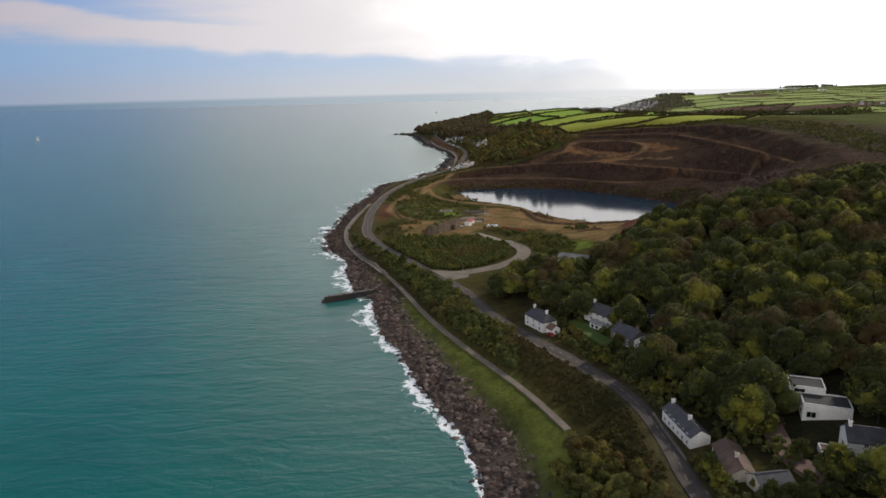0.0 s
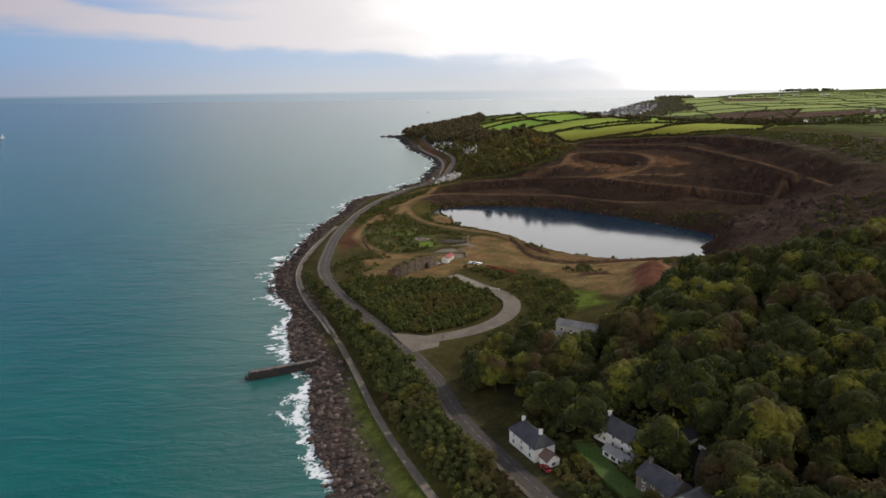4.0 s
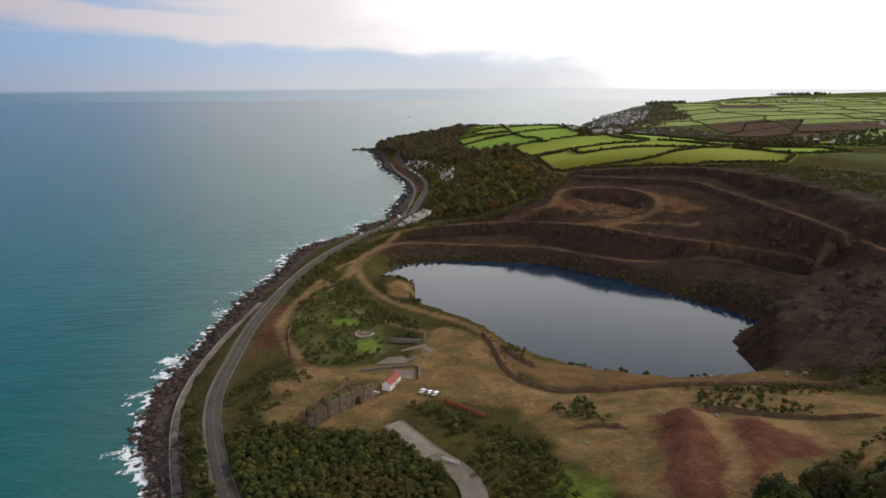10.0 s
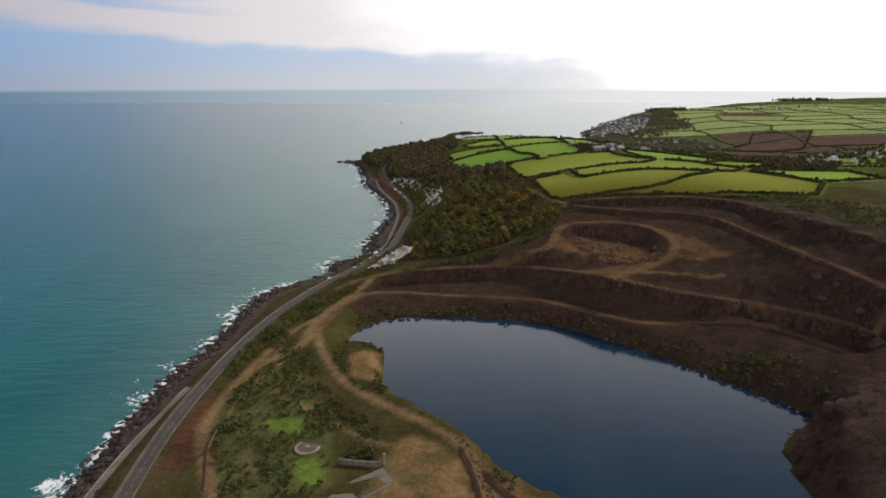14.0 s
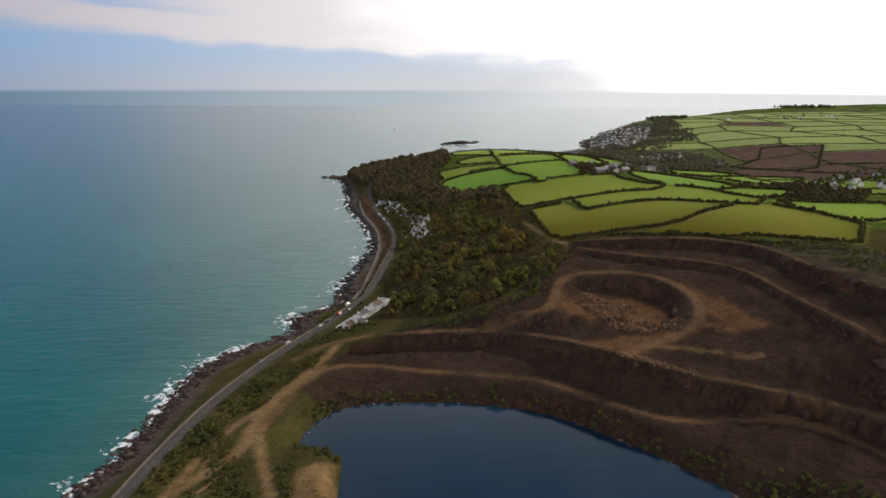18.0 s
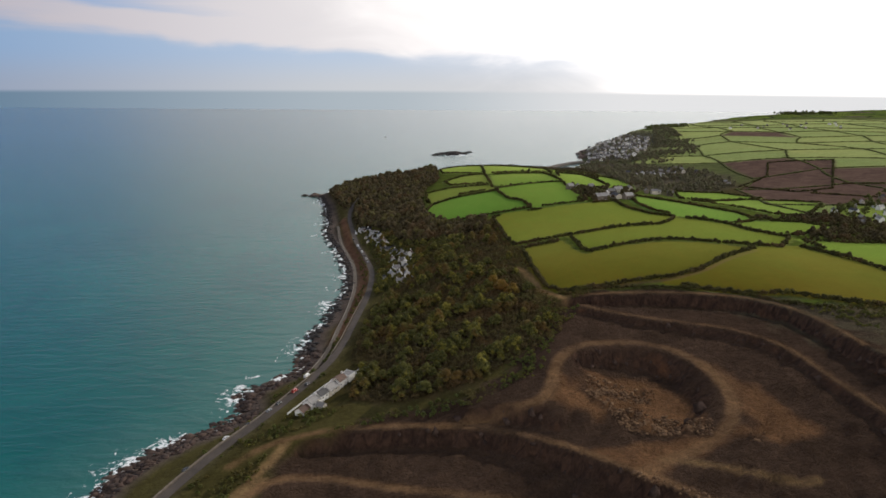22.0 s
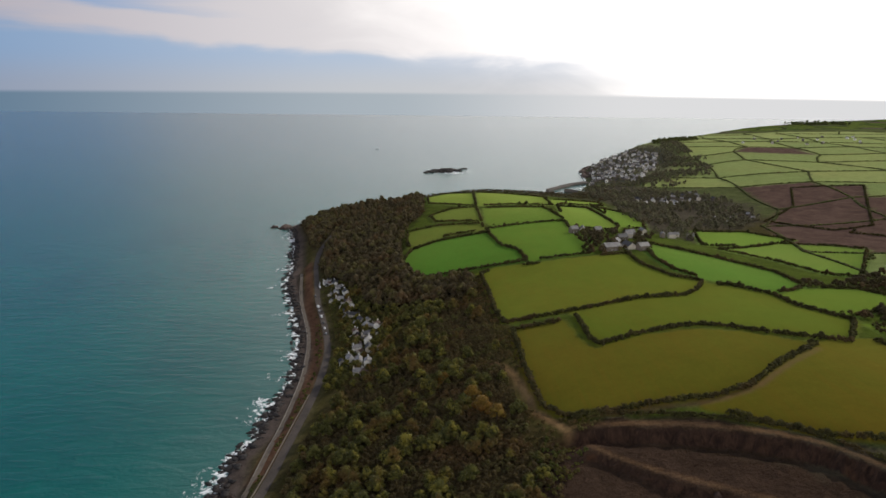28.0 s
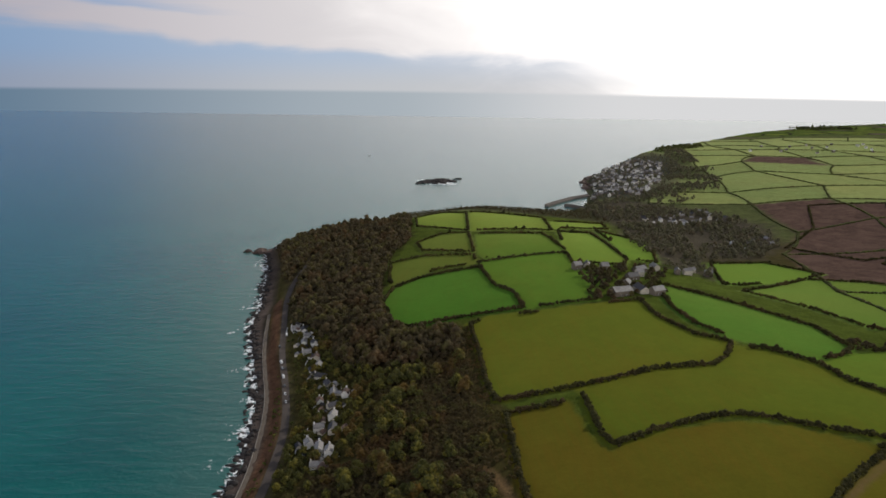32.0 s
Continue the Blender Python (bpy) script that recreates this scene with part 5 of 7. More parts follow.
# shoreside village below the wood
VILLAGE = [(12, 1328, 10), (22, 1318, 11), (27, 1287, 9), (33, 1264, 10), (44, 1246, 9), (48, 1230, 10), (52, 1212, 12), (60, 1196, 10), (66, 1180, 12), (68, 1160, 11), (70, 1143, 9), (72, 1124, 12), (62, 1130, 9), (66, 1102, 12), (73, 1096, 9), (67, 1084, 10), (76, 1172, 8), (57, 1172, 7), (28, 1300, 8), (38, 1276, 8), (58, 1112, 8)]
for k, (x, y, size) in enumerate(VILLAGE):
    w, r = wall_kinds[rng.randrange(4)], roof_kinds[rng.randrange(4)]
    gable_house("village_house", x, y, 100 + rng.uniform(-20, 20) + 90 * (k % 3 == 0), size * 0.78, 5.0, rng.choice((2.8, 4.4)), 2.0, w, r,
                f"{wall_words[w.name]} village house with {roof_words[r.name]} roof among trees", (size * 0.39 - 0.6,), [(s, o, 0.8, 1.2, 1.3) for s in (-1, 1) for o in (-1.8, 1.8)], 0.0, group="village houses")

# sheds, glasshouses, extensions and garden walls between the village houses
for k, (x, y, size) in enumerate(VILLAGE):
    for _ in range(3):
        ang, out = rng.uniform(0, 6.28), rng.uniform(6.0, 9.5)
        px_, py_ = x + out * math.cos(ang), y + out * math.sin(ang)
        if min(math.hypot(px_ - a, py_ - b) for a, b, _ in VILLAGE) < 5.4 or segment_distance(np.array([px_]), np.array([py_]), road_line, 60)[0][0] < 8:
            continue
        kind = rng.randrange(4)
        if kind == 0:
            gable_house("glasshouse", px_, py_, rng.uniform(60, 160), rng.uniform(3, 4.5), 2.4, 1.8, 0.8, TRIM, GLASS, "small white-framed glasshouse in a village garden", category="glasshouse", group="village glasshouses")
        elif kind == 1:
            gable_house("garden_shed", px_, py_, rng.uniform(60, 160), rng.uniform(2.6, 3.6), 2.2, 2.0, 0.7, DARK_WOOD, FLAT_ROOF, "dark timber garden shed beside a village house", category="shed", group="village sheds")
        else:
            gable_house("extension", px_, py_, rng.uniform(60, 160), rng.uniform(4, 6), 3.6, 2.5, 1.2, (WHITE_WALL, CREAM_WALL)[kind % 2], (GREY_ROOF, BROWN_ROOF, SLATE)[rng.randrange(3)], "low pale outbuilding among village gardens", (), [(-1, 0, 0.8, 1.2, 1.1)], category="outbuilding", group="village outbuildings")
    if k % 2 == 0:
        a = rng.uniform(-0.4, 0.4)
        ribbon("village_wall", [(x - 8 - 3 * a, y - 6), (x - 8, y), (x - 8 + 3 * a, y + 6)], -0.2, 0.2, (STONE_WALL, TRIM)[k % 4 == 0], 1.0, 1.4, "low garden wall in front of a village house", "wall")

# the farm on the headland, and the houses of the far villages
FARM = [(294, 1374, 9, 7, 20), (306, 1380, 9, 7, 80), (322, 1372, 8, 6, 10), (359, 1372, 14, 8, 30), (380, 1386, 10, 7, 100), (340, 1338, 12, 8, 20), (312, 1284, 18, 11, 15), (333, 1292, 15, 9, 100), (345, 1284, 12, 8, 20), (326, 1312, 9, 7, 60), (352, 1352, 8, 6, 10)]
for k, (x, y, a, b, turn) in enumerate(FARM):
    w, r = (STONE_WALL, CREAM_WALL, STONE_WALL)[k % 3], (GREY_ROOF, SLATE)[k % 2]
    gable_house("farm_building", x, y, turn, a, b, 4.0 if k % 2 else 5.2, 3.0, w, r, f"{wall_words[w.name]} farm building with {roof_words[r.name]} roof", (), [(-1, -2, 0.9, 1.2, 1.3), (-1, 2, 0.9, 1.2, 1.3)], group="farm buildings", category="farm building")


def small_house(x, y, turn, a, b, h, w, r):
    """A house far off: walls, two roof slopes and a chimney."""
    z = ghz(x, y) - 0.8
    ob = thing("far_house", x, y, z, turn, f"{wall_words[w.name]} house with {roof_words[r.name]} roof in a far village", "house", "far village houses")
    bm = bmesh.new()
    block(bm, 0, 0, -1, a, b, h + 1.8)
    q = [bm.verts.new(p) for p in ((-a / 2, -b / 2, h + 0.8), (-a / 2, b / 2, h + 0.8), (-a / 2, 0, h + 3.0), (a / 2, -b / 2, h + 0.8), (a / 2, b / 2, h + 0.8), (a / 2, 0, h + 3.0))]
    bm.faces.new(q[:3])
    bm.faces.new(q[3:])
    part("wall", bm, w, ob)
    bm = bmesh.new()
    for s in (-1, 1):
        v = [bm.verts.new(p) for p in ((-a / 2 - .3, s * (b / 2 + .4), h + .6), (a / 2 + .3, s * (b / 2 + .4), h + .6), (a / 2 + .3, 0, h + 3.2), (-a / 2 - .3, 0, h + 3.2))]
        bm.faces.new(v)
    block(bm, a / 2 - 0.7, 0, h + 2.4, 0.9, 0.9, 1.7)
    part("roof", bm, r, ob)


def scatter_houses(ring, count, seed, far=17.0):
    r = random.Random(seed)
    xs, ys = [p[0] for p in ring], [p[1] for p in ring]
    placed = []
    for _ in range(count * 60):
        x, y = r.uniform(min(xs), max(xs)), r.uniform(min(ys), max(ys))
        if len(placed) < count and inside(np.array([x]), np.array([y]), ring)[0] and all(math.hypot(x - a, y - b) > far for a, b in placed) and ghz(x, y) > 2:
            placed.append((x, y))
            small_house(x, y, r.uniform(-25, 25) + 90 * r.randrange(2), r.uniform(6, 10), r.uniform(4.6, 6.0), r.choice((3.2, 4.4, 5.0)), (CREAM_WALL, STONE_WALL, STONE_WALL, WHITE_WALL)[r.randrange(4)], roof_kinds[r.randrange(3)])


scatter_houses([(500, 2090), (545, 2240), (565, 2350), (640, 2480), (760, 2600), (800, 2500), (740, 2330), (680, 2180), (600, 2080)], 210, 3, 10.5)
scatter_houses([(515, 1770), (520, 1850), (640, 1880), (670, 1790)], 26, 4)
scatter_houses([(555, 1570), (570, 1610), (640, 1640), (640, 1600)], 6, 5)
scatter_houses([(555, 1160), (590, 1260), (740, 1400), (800, 1380), (700, 1200), (620, 1140)], 24, 6, 22)
scatter_houses([(400, 1380), (410, 1400), (445, 1400), (440, 1385)], 4, 7, 11)
scatter_houses([(1100, 2700), (1250, 2900), (1700, 3000), (1500, 2600)], 16, 8, 60)
scatter_houses([(900, 1300), (1000, 1700), (1500, 1900), (1500, 1400)], 40, 9, 34)

# harbour arms of the far village
for ring in ([(398, 2044), (437, 2094), (474, 2137), (518, 2170)], [(470, 2022), (452, 2044), (440, 2052)]):
    arm = thing("harbour_arm", *ring[0], 0, 0, "grey stone harbour arm of the far village", "harbour wall", "harbour arms")
    for (x0, y0), (x1, y1) in zip(ring, ring[1:]):
        long, turn = math.hypot(x1 - x0, y1 - y0), math.degrees(math.atan2(y1 - y0, x1 - x0))
        bm = bmesh.new()
        block(bm, (x0 + x1) / 2 - ring[0][0], (y0 + y1) / 2 - ring[0][1], -9, long + 6, 9, 13.2, turn, 0.9, 0.3)
        part("quay", bm, STONE, arm)
        bm = bmesh.new()
        c, d = math.cos(radians(turn + 90)), math.sin(radians(turn + 90))
        block(bm, (x0 + x1) / 2 - ring[0][0] + 2.6 * c, (y0 + y1) / 2 - ring[0][1] + 2.6 * d, 4.2, long + 4, 1.4, 2.0, turn)
        part("parapet", bm, STONE, arm)

# ---- quarry floor ----
ruin = thing("kiln_ruin", 0, 475, ghz(0, 475) - 0.3, 47.5, "ruined stone kiln range with arched openings", "ruin")
for k in range(5):
    bm = bmesh.new()
    h, at = (6.4, 7.4, 7.8, 8.2, 7.4)[k], -12.8 + 6.4 * k
    if k == 3:
        for dx in (-2.5, 2.5):
            block(bm, at + dx, 0, -1, 1.4, 5.0, h + 1, 0, 0.97, 0.12)
        for j in range(7):
            ang = radians(12 + 26 * j)
            block(bm, at + 1.85 * math.cos(ang), -0.03, 2.6 + 1.75 * math.sin(ang), 0.9, 5.0, 0.9)
        block(bm, at, 0, 4.9, 6.35, 4.96, h - 4.9, 0, 0.97, 0.12)
    else:
        block(bm, at, 0, -1, 6.35, 5.0, h + 1, rng.uniform(-1, 1), 0.95, 0.15)
    part("kiln_wall", bm, RUIN_STONE, ruin)
    bm = bmesh.new()
    block(bm, at, 0.4, h - 0.06, 6.2, 4.8, 0.7, rng.uniform(-2, 2), 0.8, 0.2)
    for j in range(5):
        block(bm, at - 2.5 + 1.2 * j, rng.uniform(-1.2, 1.6), h + 0.3, 1.1, 1.3, rng.uniform(0.4, 0.9), 25 * j, 0.4, 0.15)
    part("turf_cap", bm, BRACKEN, ruin, "brown grass growing on the wall top")
bm = bmesh.new()
for k in range(3):
    block(bm, -17.4 + 1.5 * k, -1.0 + 0.6 * k, -1, 2.6, 3.4, 3.2 + 1.5 * k, 14 * k, 0.72, 0.2)
part("broken_pier", bm, RUIN_STONE, ruin)
bm = bmesh.new()
for k in range(11):
    block(bm, -16 + 3.0 * k, 5.4 + rng.uniform(-0.8, 0.8), -0.6, 3.6, 5.0, 4.6 + rng.uniform(-0.8, 0.8), rng.uniform(0, 90), 0.5, 0.3)
part("earth_bank", bm, RUBBLE, ruin, "brown earth bank behind the wall")
hut = gable_house("quarry_hut", 19.4, 496.1, math.degrees(math.atan2(11, 4.5)), 11, 4.2, 3.0, 1.3, WHITE_WALL, RED_ROOF, "white hut with red roof on the quarry floor", (), [(-1, -3, 0.9, 1.2, 1.0), (-1, 2, 0.9, 1.2, 1.0)], 0, category="hut")
for ring, label in (([(19.4, 513.1), (29.7, 511.5), (28.8, 500.8), (19.4, 501.6)], "square pale concrete pad on the quarry floor"), ([(10.1, 519.3), (23.2, 535.9), (34.4, 544.7), (39.2, 533.2), (24.1, 519.9)], "long cracked pale concrete pad")):
    bm = bmesh.new()
    tops = [bm.verts.new((x, y, ghz(x, y) + 0.25)) for x, y in ring]
    feet = [bm.verts.new((v.co.x, v.co.y, v.co.z - 1.6)) for v in tops]
    bm.faces.new(tops)
    for k in range(len(ring)):
        bm.faces.new((tops[k - 1], tops[k], feet[k], feet[k - 1]))
    bmesh.ops.recalc_face_normals(bm, faces=bm.faces)
    tagged(part("concrete_pad", bm, OLD_TAR), label, "concrete pad", kind="structure")
ribbon("pad_wall", [(3.5, 511.8), (11.9, 514.2), (19.4, 515.8), (25.9, 516.5), (31.6, 516.3), (32.0, 508.9), (31.6, 501.2)], -0.35, 0.35, STONE_WALL, 0.9, 1.4, "low brown stone wall round the concrete pad", "wall", step=1.5)
ribbon("garden_retaining_wall", [(16.5, 549.0), (25.9, 546.8), (33.5, 545.5)], -0.5, 0.5, STONE_WALL, 2.2, 3.4, "dark retaining wall behind the long concrete pad", "wall", step=1.5)
patio = thing("round_patio", 1.6, 561.7, ghz(1.6, 561.7) - 0.1, 0, "round pale stone patio in the quarry garden", "patio")
bm = bmesh.new()
tube(bm, 0, 0, -0.6, 5.4, 0.95, 20)
part("rim", bm, CONCRETE, patio)
bm = bmesh.new()
tube(bm, 0, 0, 0.2, 4.2, 0.22, 20)
part("paving", bm, DRIVE, patio)
bm = bmesh.new()
tube(bm, 0, 0, 0.4, 1.2, 0.5, 12, 0.9)
part("plinth", bm, PALE_CONCRETE, patio)
post = thing("brick_stack", 34.6, 546.8, ghz(34.6, 546.8) - 0.3, 10, "thin pale brick stack on the quarry floor", "stack")
bm = bmesh.new()
block(bm, 0, 0, 0, 1.0, 1.0, 5.2, 0, 0.85, 0.05)
part("shaft", bm, PALE_CONCRETE, post)
bm = bmesh.new()
block(bm, 0, 0, 5.2, 1.05, 1.05, 0.3)
part("cap", bm, PALE_CONCRETE, post)
beams = thing("steel_beams", 50.9, 471.3, ghz(50.9, 471.3), math.degrees(math.atan2(-13, 15)), "rusted red steel conveyor sections lying on the ground", "scrap steel")
for k in range(3):
    bm = bmesh.new()
    for dy in (-0.7, 0.7):
        for dz in (0.0, 1.2):
            block(bm, -7.5 + 7.2 * k, dy, dz, 6.6, 0.22, 0.24, 2 * k)
    for j in range(7):
        block(bm, -10.4 + 7.2 * k + j, 0, 0.02, 0.16, 1.5, 1.4)
    part("beam", bm, RED_STEEL, beams)
for x, y in ((15, 371), (10.5, 380), (39.1, 430.9)):
    ob = thing("gate_post", x, y, ghz(x, y) - 0.2, 20, "square pale gate post beside the quarry road", "gate post", "gate posts")
    bm = bmesh.new()
    block(bm, 0, 0, 0, 0.5, 0.5, 2.0, 0, 0.95, 0.04)
    part("shaft", bm, PALE_CONCRETE, ob)
    bm = bmesh.new()
    block(bm, 0, 0, 2.0, 0.62, 0.62, 0.18, 0, 0.7)
    part("cap", bm, STONE, ob)
gate = thing("barrier_gate", 43.5, 433.2, ghz(43.5, 433.2) + 0.1, 150, "pale steel barrier across the quarry road", "gate")
bm = bmesh.new()
for z in (0.4, 0.8, 1.2):
    block(bm, 0, 0, z, 6.5, 0.1, 0.1)
part("rail", bm, TRIM, gate)
for dx in (-3.2, 0, 3.2):
    bm = bmesh.new()
    block(bm, dx, 0, -0.5, 0.14, 0.14, 1.9)
    part("post", bm, TRIM, gate)



def earth_bank(points, wide, high, seed, label, mat=RUBBLE):
    """A long heaped bank of earth with an uneven crest."""
    p = along(points, 1.6 if wide < 4 else 4.5)
    t = np.gradient(p[:, :2], axis=0)
    t /= np.hypot(*t.T)[:, None]
    side = np.stack([t[:, 1], -t[:, 0]], 1)
    rs = np.random.RandomState(seed)
    bm = bmesh.new()
    rows = []
    for i, ((x, y), s) in enumerate(zip(p[:, :2], side)):
        end = min(1.0, i / 3, (len(p) - 1 - i) / 3)
        row = []
        for o, h in ((-1, -0.3), (-0.45, 0.62), (0.05, 1.0), (0.5, 0.55), (1, -0.3)):
            q = o * wide * rs.uniform(0.85, 1.15)
            gx, gy = x + s[0] * q, y + s[1] * q
            row.append((gx, gy, h * high * end * rs.uniform(0.8, 1.2)))
        rows.append(row)
    flat = np.array(rows).reshape(-1, 3)
    flat[:, 2] += ground_height(flat[:, 0], flat[:, 1])
    verts = [bm.verts.new(v) for v in flat]
    for i in range(len(rows) - 1):
        for j in range(4):
            bm.faces.new((verts[5 * i + j], verts[5 * i + j + 1], verts[5 * i + j + 6], verts[5 * i + j + 5]))
    bmesh.ops.recalc_face_normals(bm, faces=bm.faces)
    return tagged(part("earth_bank", bm, mat), label, "earth bank", "earth banks")


earth_bank([(65.6, 561.3), (70.5, 539.5), (72.3, 514.2), (79.3, 495.8), (95.5, 485.9), (121, 487), (150, 490), (190, 482), (212, 462)], 1.6, 1.8, 1, "long brown earth bank beside the lakeside track")
earth_bank([(73.5, 543.7), (81.4, 527.7), (89.3, 516.3)], 1.5, 2.0, 2, "short brown earth bank above the lake")
earth_bank([(135, 452), (150, 458), (161, 446), (174, 434), (184, 430), (195, 428)], 1.6, 1.6, 3, "brown earth bank curving round the spoil heap")
earth_bank([(-11.1, 462.6), (-14.4, 474.5), (-5.6, 489.3), (0.7, 505.0)], 2.2, 2.0, 5, "grassy earth bank behind the kiln ruin")
earth_bank([(91.7, 451.0), (103.9, 451.7), (112, 446)], 1.4, 1.6, 6, "short brown spoil bank on the quarry floor")
earth_bank([(-32.5, 532.8), (-43.6, 573.5), (-41.3, 607.3), (-36.7, 634.2), (-26, 668)], 1.0, 0.9, 8, "low earth bank between track and garden")

# ---- vehicles ----


def car(x, y, turn, paint, label, van=False):
    ob = thing("van" if van else "car", x, y, ghz(x, y) + 0.2, turn, label, "van" if van else "car", "parked vehicles")
    L, W, H = (5.2, 1.95, 2.2) if van else (4.2, 1.75, 1.45)
    bm = bmesh.new()
    block(bm, 0, 0, 0.3, L, W, 0.55, 0, 0.97, 0.1)
    if van:
        block(bm, -0.5, 0, 0.8, L - 1.2, W - 0.06, H - 0.8, 0, 0.93, 0.1)
    else:
        block(bm, -0.2, 0, 0.82, 2.3, W - 0.12, 0.6, 0, 0.80, 0.08)
    part("body", bm, paint, ob)
    bm = bmesh.new()
    if van:
        block(bm, 1.5, 0, 1.15, 0.5, W - 0.2, 0.75, 0, 0.9)
    else:
        block(bm, -0.2, 0, 0.92, 2.26, W - 0.08, 0.36, 0, 0.88)
    part("window_band", bm, GLASS, ob)
    for dx in (-L * 0.31, L * 0.31):
        for dy in (-W / 2 + 0.08, W / 2 - 0.08):
            bm = bmesh.new()
            tube(bm, dx, dy, 0.32, 0.32, 0.22, 12, axis="y")
            wheel = part("wheel", bm, TYRE, ob)
            bm = bmesh.new()
            tube(bm, dx, dy * 1.02, 0.32, 0.19, 0.23, 10, axis="y")
            part("rim", bm, RIM_STEEL, wheel)
    bm = bmesh.new()
    for dy in (-0.6, 0.6):
        block(bm, L / 2 - 0.03, dy, 0.55, 0.1, 0.3, 0.16)
    part("headlight", bm, LAMP_GLASS, ob)


PAINTS = ((CAR_WHITE, "white"), (CAR_DARK, "dark blue"), (CAR_SILVER, "silver"), (CAR_RED, "red"))
for x, y, turn, k, van in ((8, 898, 62, 0, True), (4, 876, 62, 3, True), (-3, 860, 62, 1, False), (-7, 851, 62, 2, False), (-16, 836, 62, 1, False), (-24, 820, 62, 0, False), (-36, 790, 66, 1, False), (10, 886, 62, 1, False), (6, 1316, 100, 0, True), (13, 1254, 112, 0, True), (20, 1226, 108, 0, True),
                           (27, 1196, 105, 0, False), (46, 1104, 85, 0, True), (5, 1288, 105, 1, False), (16, 1243, 110, 2, False), (24, 1210, 107, 1, False), (30, 1183, 103, 2, False), (33.4, 488.4, 60, 0, False), (36.2, 486.9, 60, 2, False), (39, 485.6, 60, 0, False), (12.6, 487.6, 20, 0, False), (44, 262, 116, 3, False)):
    paint_kind, word = PAINTS[k]
    car(x, y, turn, paint_kind, f"{word} {'van' if van else 'car'} parked beside the road" if y > 520 or y < 400 else f"{word} car parked on the quarry floor", van)

# ---- boats ----
boat = thing("sailing_boat", -1065, 1750, 0, 30, "small white sailing boat out on the sea", "boat")
bm = bmesh.new()
block(bm, 0, 0, -0.5, 9, 2.8, 1.5, 0, 1.1, 0.3)
part("hull", bm, HULL, boat)
bm = bmesh.new()
tube(bm, 0.5, 0, 0.9, 0.12, 13, 6)
part("mast", bm, RIM_STEEL, boat)
for name, x0, x1, top in (("mainsail", 0.3, -4.0, 13.0), ("jib", 0.8, 4.4, 11.5)):
    bm = bmesh.new()
    v = [bm.verts.new(p) for p in ((x0, -0.05, 1.6), (x1, -0.35, 1.7), (x0, -0.05, top), (x0, 0.05, 1.6), (x1, -0.25, 1.7), (x0, 0.05, top))]
    bm.faces.new(v[:3])
    bm.faces.new(v[3:])
    for i, j in ((0, 1), (1, 2), (2, 0)):
        bm.faces.new((v[i], v[j], v[j + 3], v[i + 3]))
    part(name, bm, SAIL, boat)
boat = thing("motor_boat", -26, 2999, 0, 170, "small white motor boat far out", "boat")
bm = bmesh.new()
block(bm, 0, 0, -0.5, 12, 3.6, 2.0, 0, 1.1, 0.4)
part("hull", bm, HULL, boat)
bm = bmesh.new()
block(bm, -1, 0, 1.4, 4, 2.6, 2.2, 0, 0.85, 0.1)
part("cabin", bm, HULL, boat)

# ---- trees, scrub, hedges and rocks ----


def ball(level):
    bm = bmesh.new()
    bmesh.ops.create_icosphere(bm, subdivisions=level, radius=1.0)
    v = np.array([p.co[:] for p in bm.verts])
    f = np.array([[q.index for q in p.verts] for p in bm.faces])
    bm.free()
    return v, f


BALL0, BALL1 = ball(1), ball(2)


def lump(rs, shape, radius, uneven):
    v, f = shape
    d = 1 + uneven * (np.sin(v @ rs.normal(0, 2.2, 3) + rs.uniform(0, 6)) * 0.6 + np.sin(v @ rs.normal(0, 4.5, 3) + rs.uniform(0, 6)) * 0.5 + rs.uniform(-0.5, 0.5, len(v)) * 0.5)
    return v * d[:, None] * radius, f


def leaves(rs, centre, radius, count, size):
    """Small leaf sprays on the outside of a lobe, each a bent triangle."""
    n = rs.normal(0, 1, (count, 3))
    n[:, 2] = np.abs(n[:, 2]) * 0.9 - 0.25
    n /= np.linalg.norm(n, axis=1)[:, None]
    at = centre + n * radius * rs.uniform(0.92, 1.22, (count, 1))
    a = np.cross(n, rs.normal(0, 1, (count, 3)))
    a /= np.linalg.norm(a, axis=1)[:, None] + 1e-9
    b = np.cross(n, a) + n * rs.uniform(-0.5, 0.7, (count, 1))
    s = size * rs.uniform(0.55, 1.35, (count, 1))
    v = np.stack([at - a * s, at + a * s, at + b * s * 1.3], 1).reshape(-1, 3)
    return v, np.arange(count * 3).reshape(-1, 3)


def join(pieces):
    vs, fs, base = [], [], 0
    for v, f in pieces:
        vs.append(v)
        fs.append(f + base)
        base += len(v)
    return np.vstack(vs), np.vstack(fs)


def crown(seed, wide, tall, lobes, shape, sprays, size, foot):
    """A broad-leaved crown: lobes at uneven places and heights, with sprays of leaf that break their outline."""
    rs = np.random.RandomState(seed)
    pieces = []
    for k in range(lobes):
        ang, out = 2.39996 * k + rs.uniform(-0.3, 0.3), (0.0 if k == 0 else 0.72 * math.sqrt(k / lobes) + rs.uniform(-0.05, 0.05))
        r = wide * rs.uniform(0.27, 0.44) * (1.2 if k == 0 else 1)
        z = foot + (tall - foot) * (0.72 if k == 0 else 0.76 - 1.15 * out**2 + rs.uniform(-0.07, 0.05))
        c = np.array([out * wide * math.cos(ang), out * wide * math.sin(ang), z])
        v, f = lump(rs, shape, r, 0.34)
        v[:, 2] *= min(1.0, (tall - foot) / wide * 0.62)
        pieces.append((v + c, f))
        pieces.append(leaves(rs, c, r, sprays // lobes, size))
    return join(pieces)


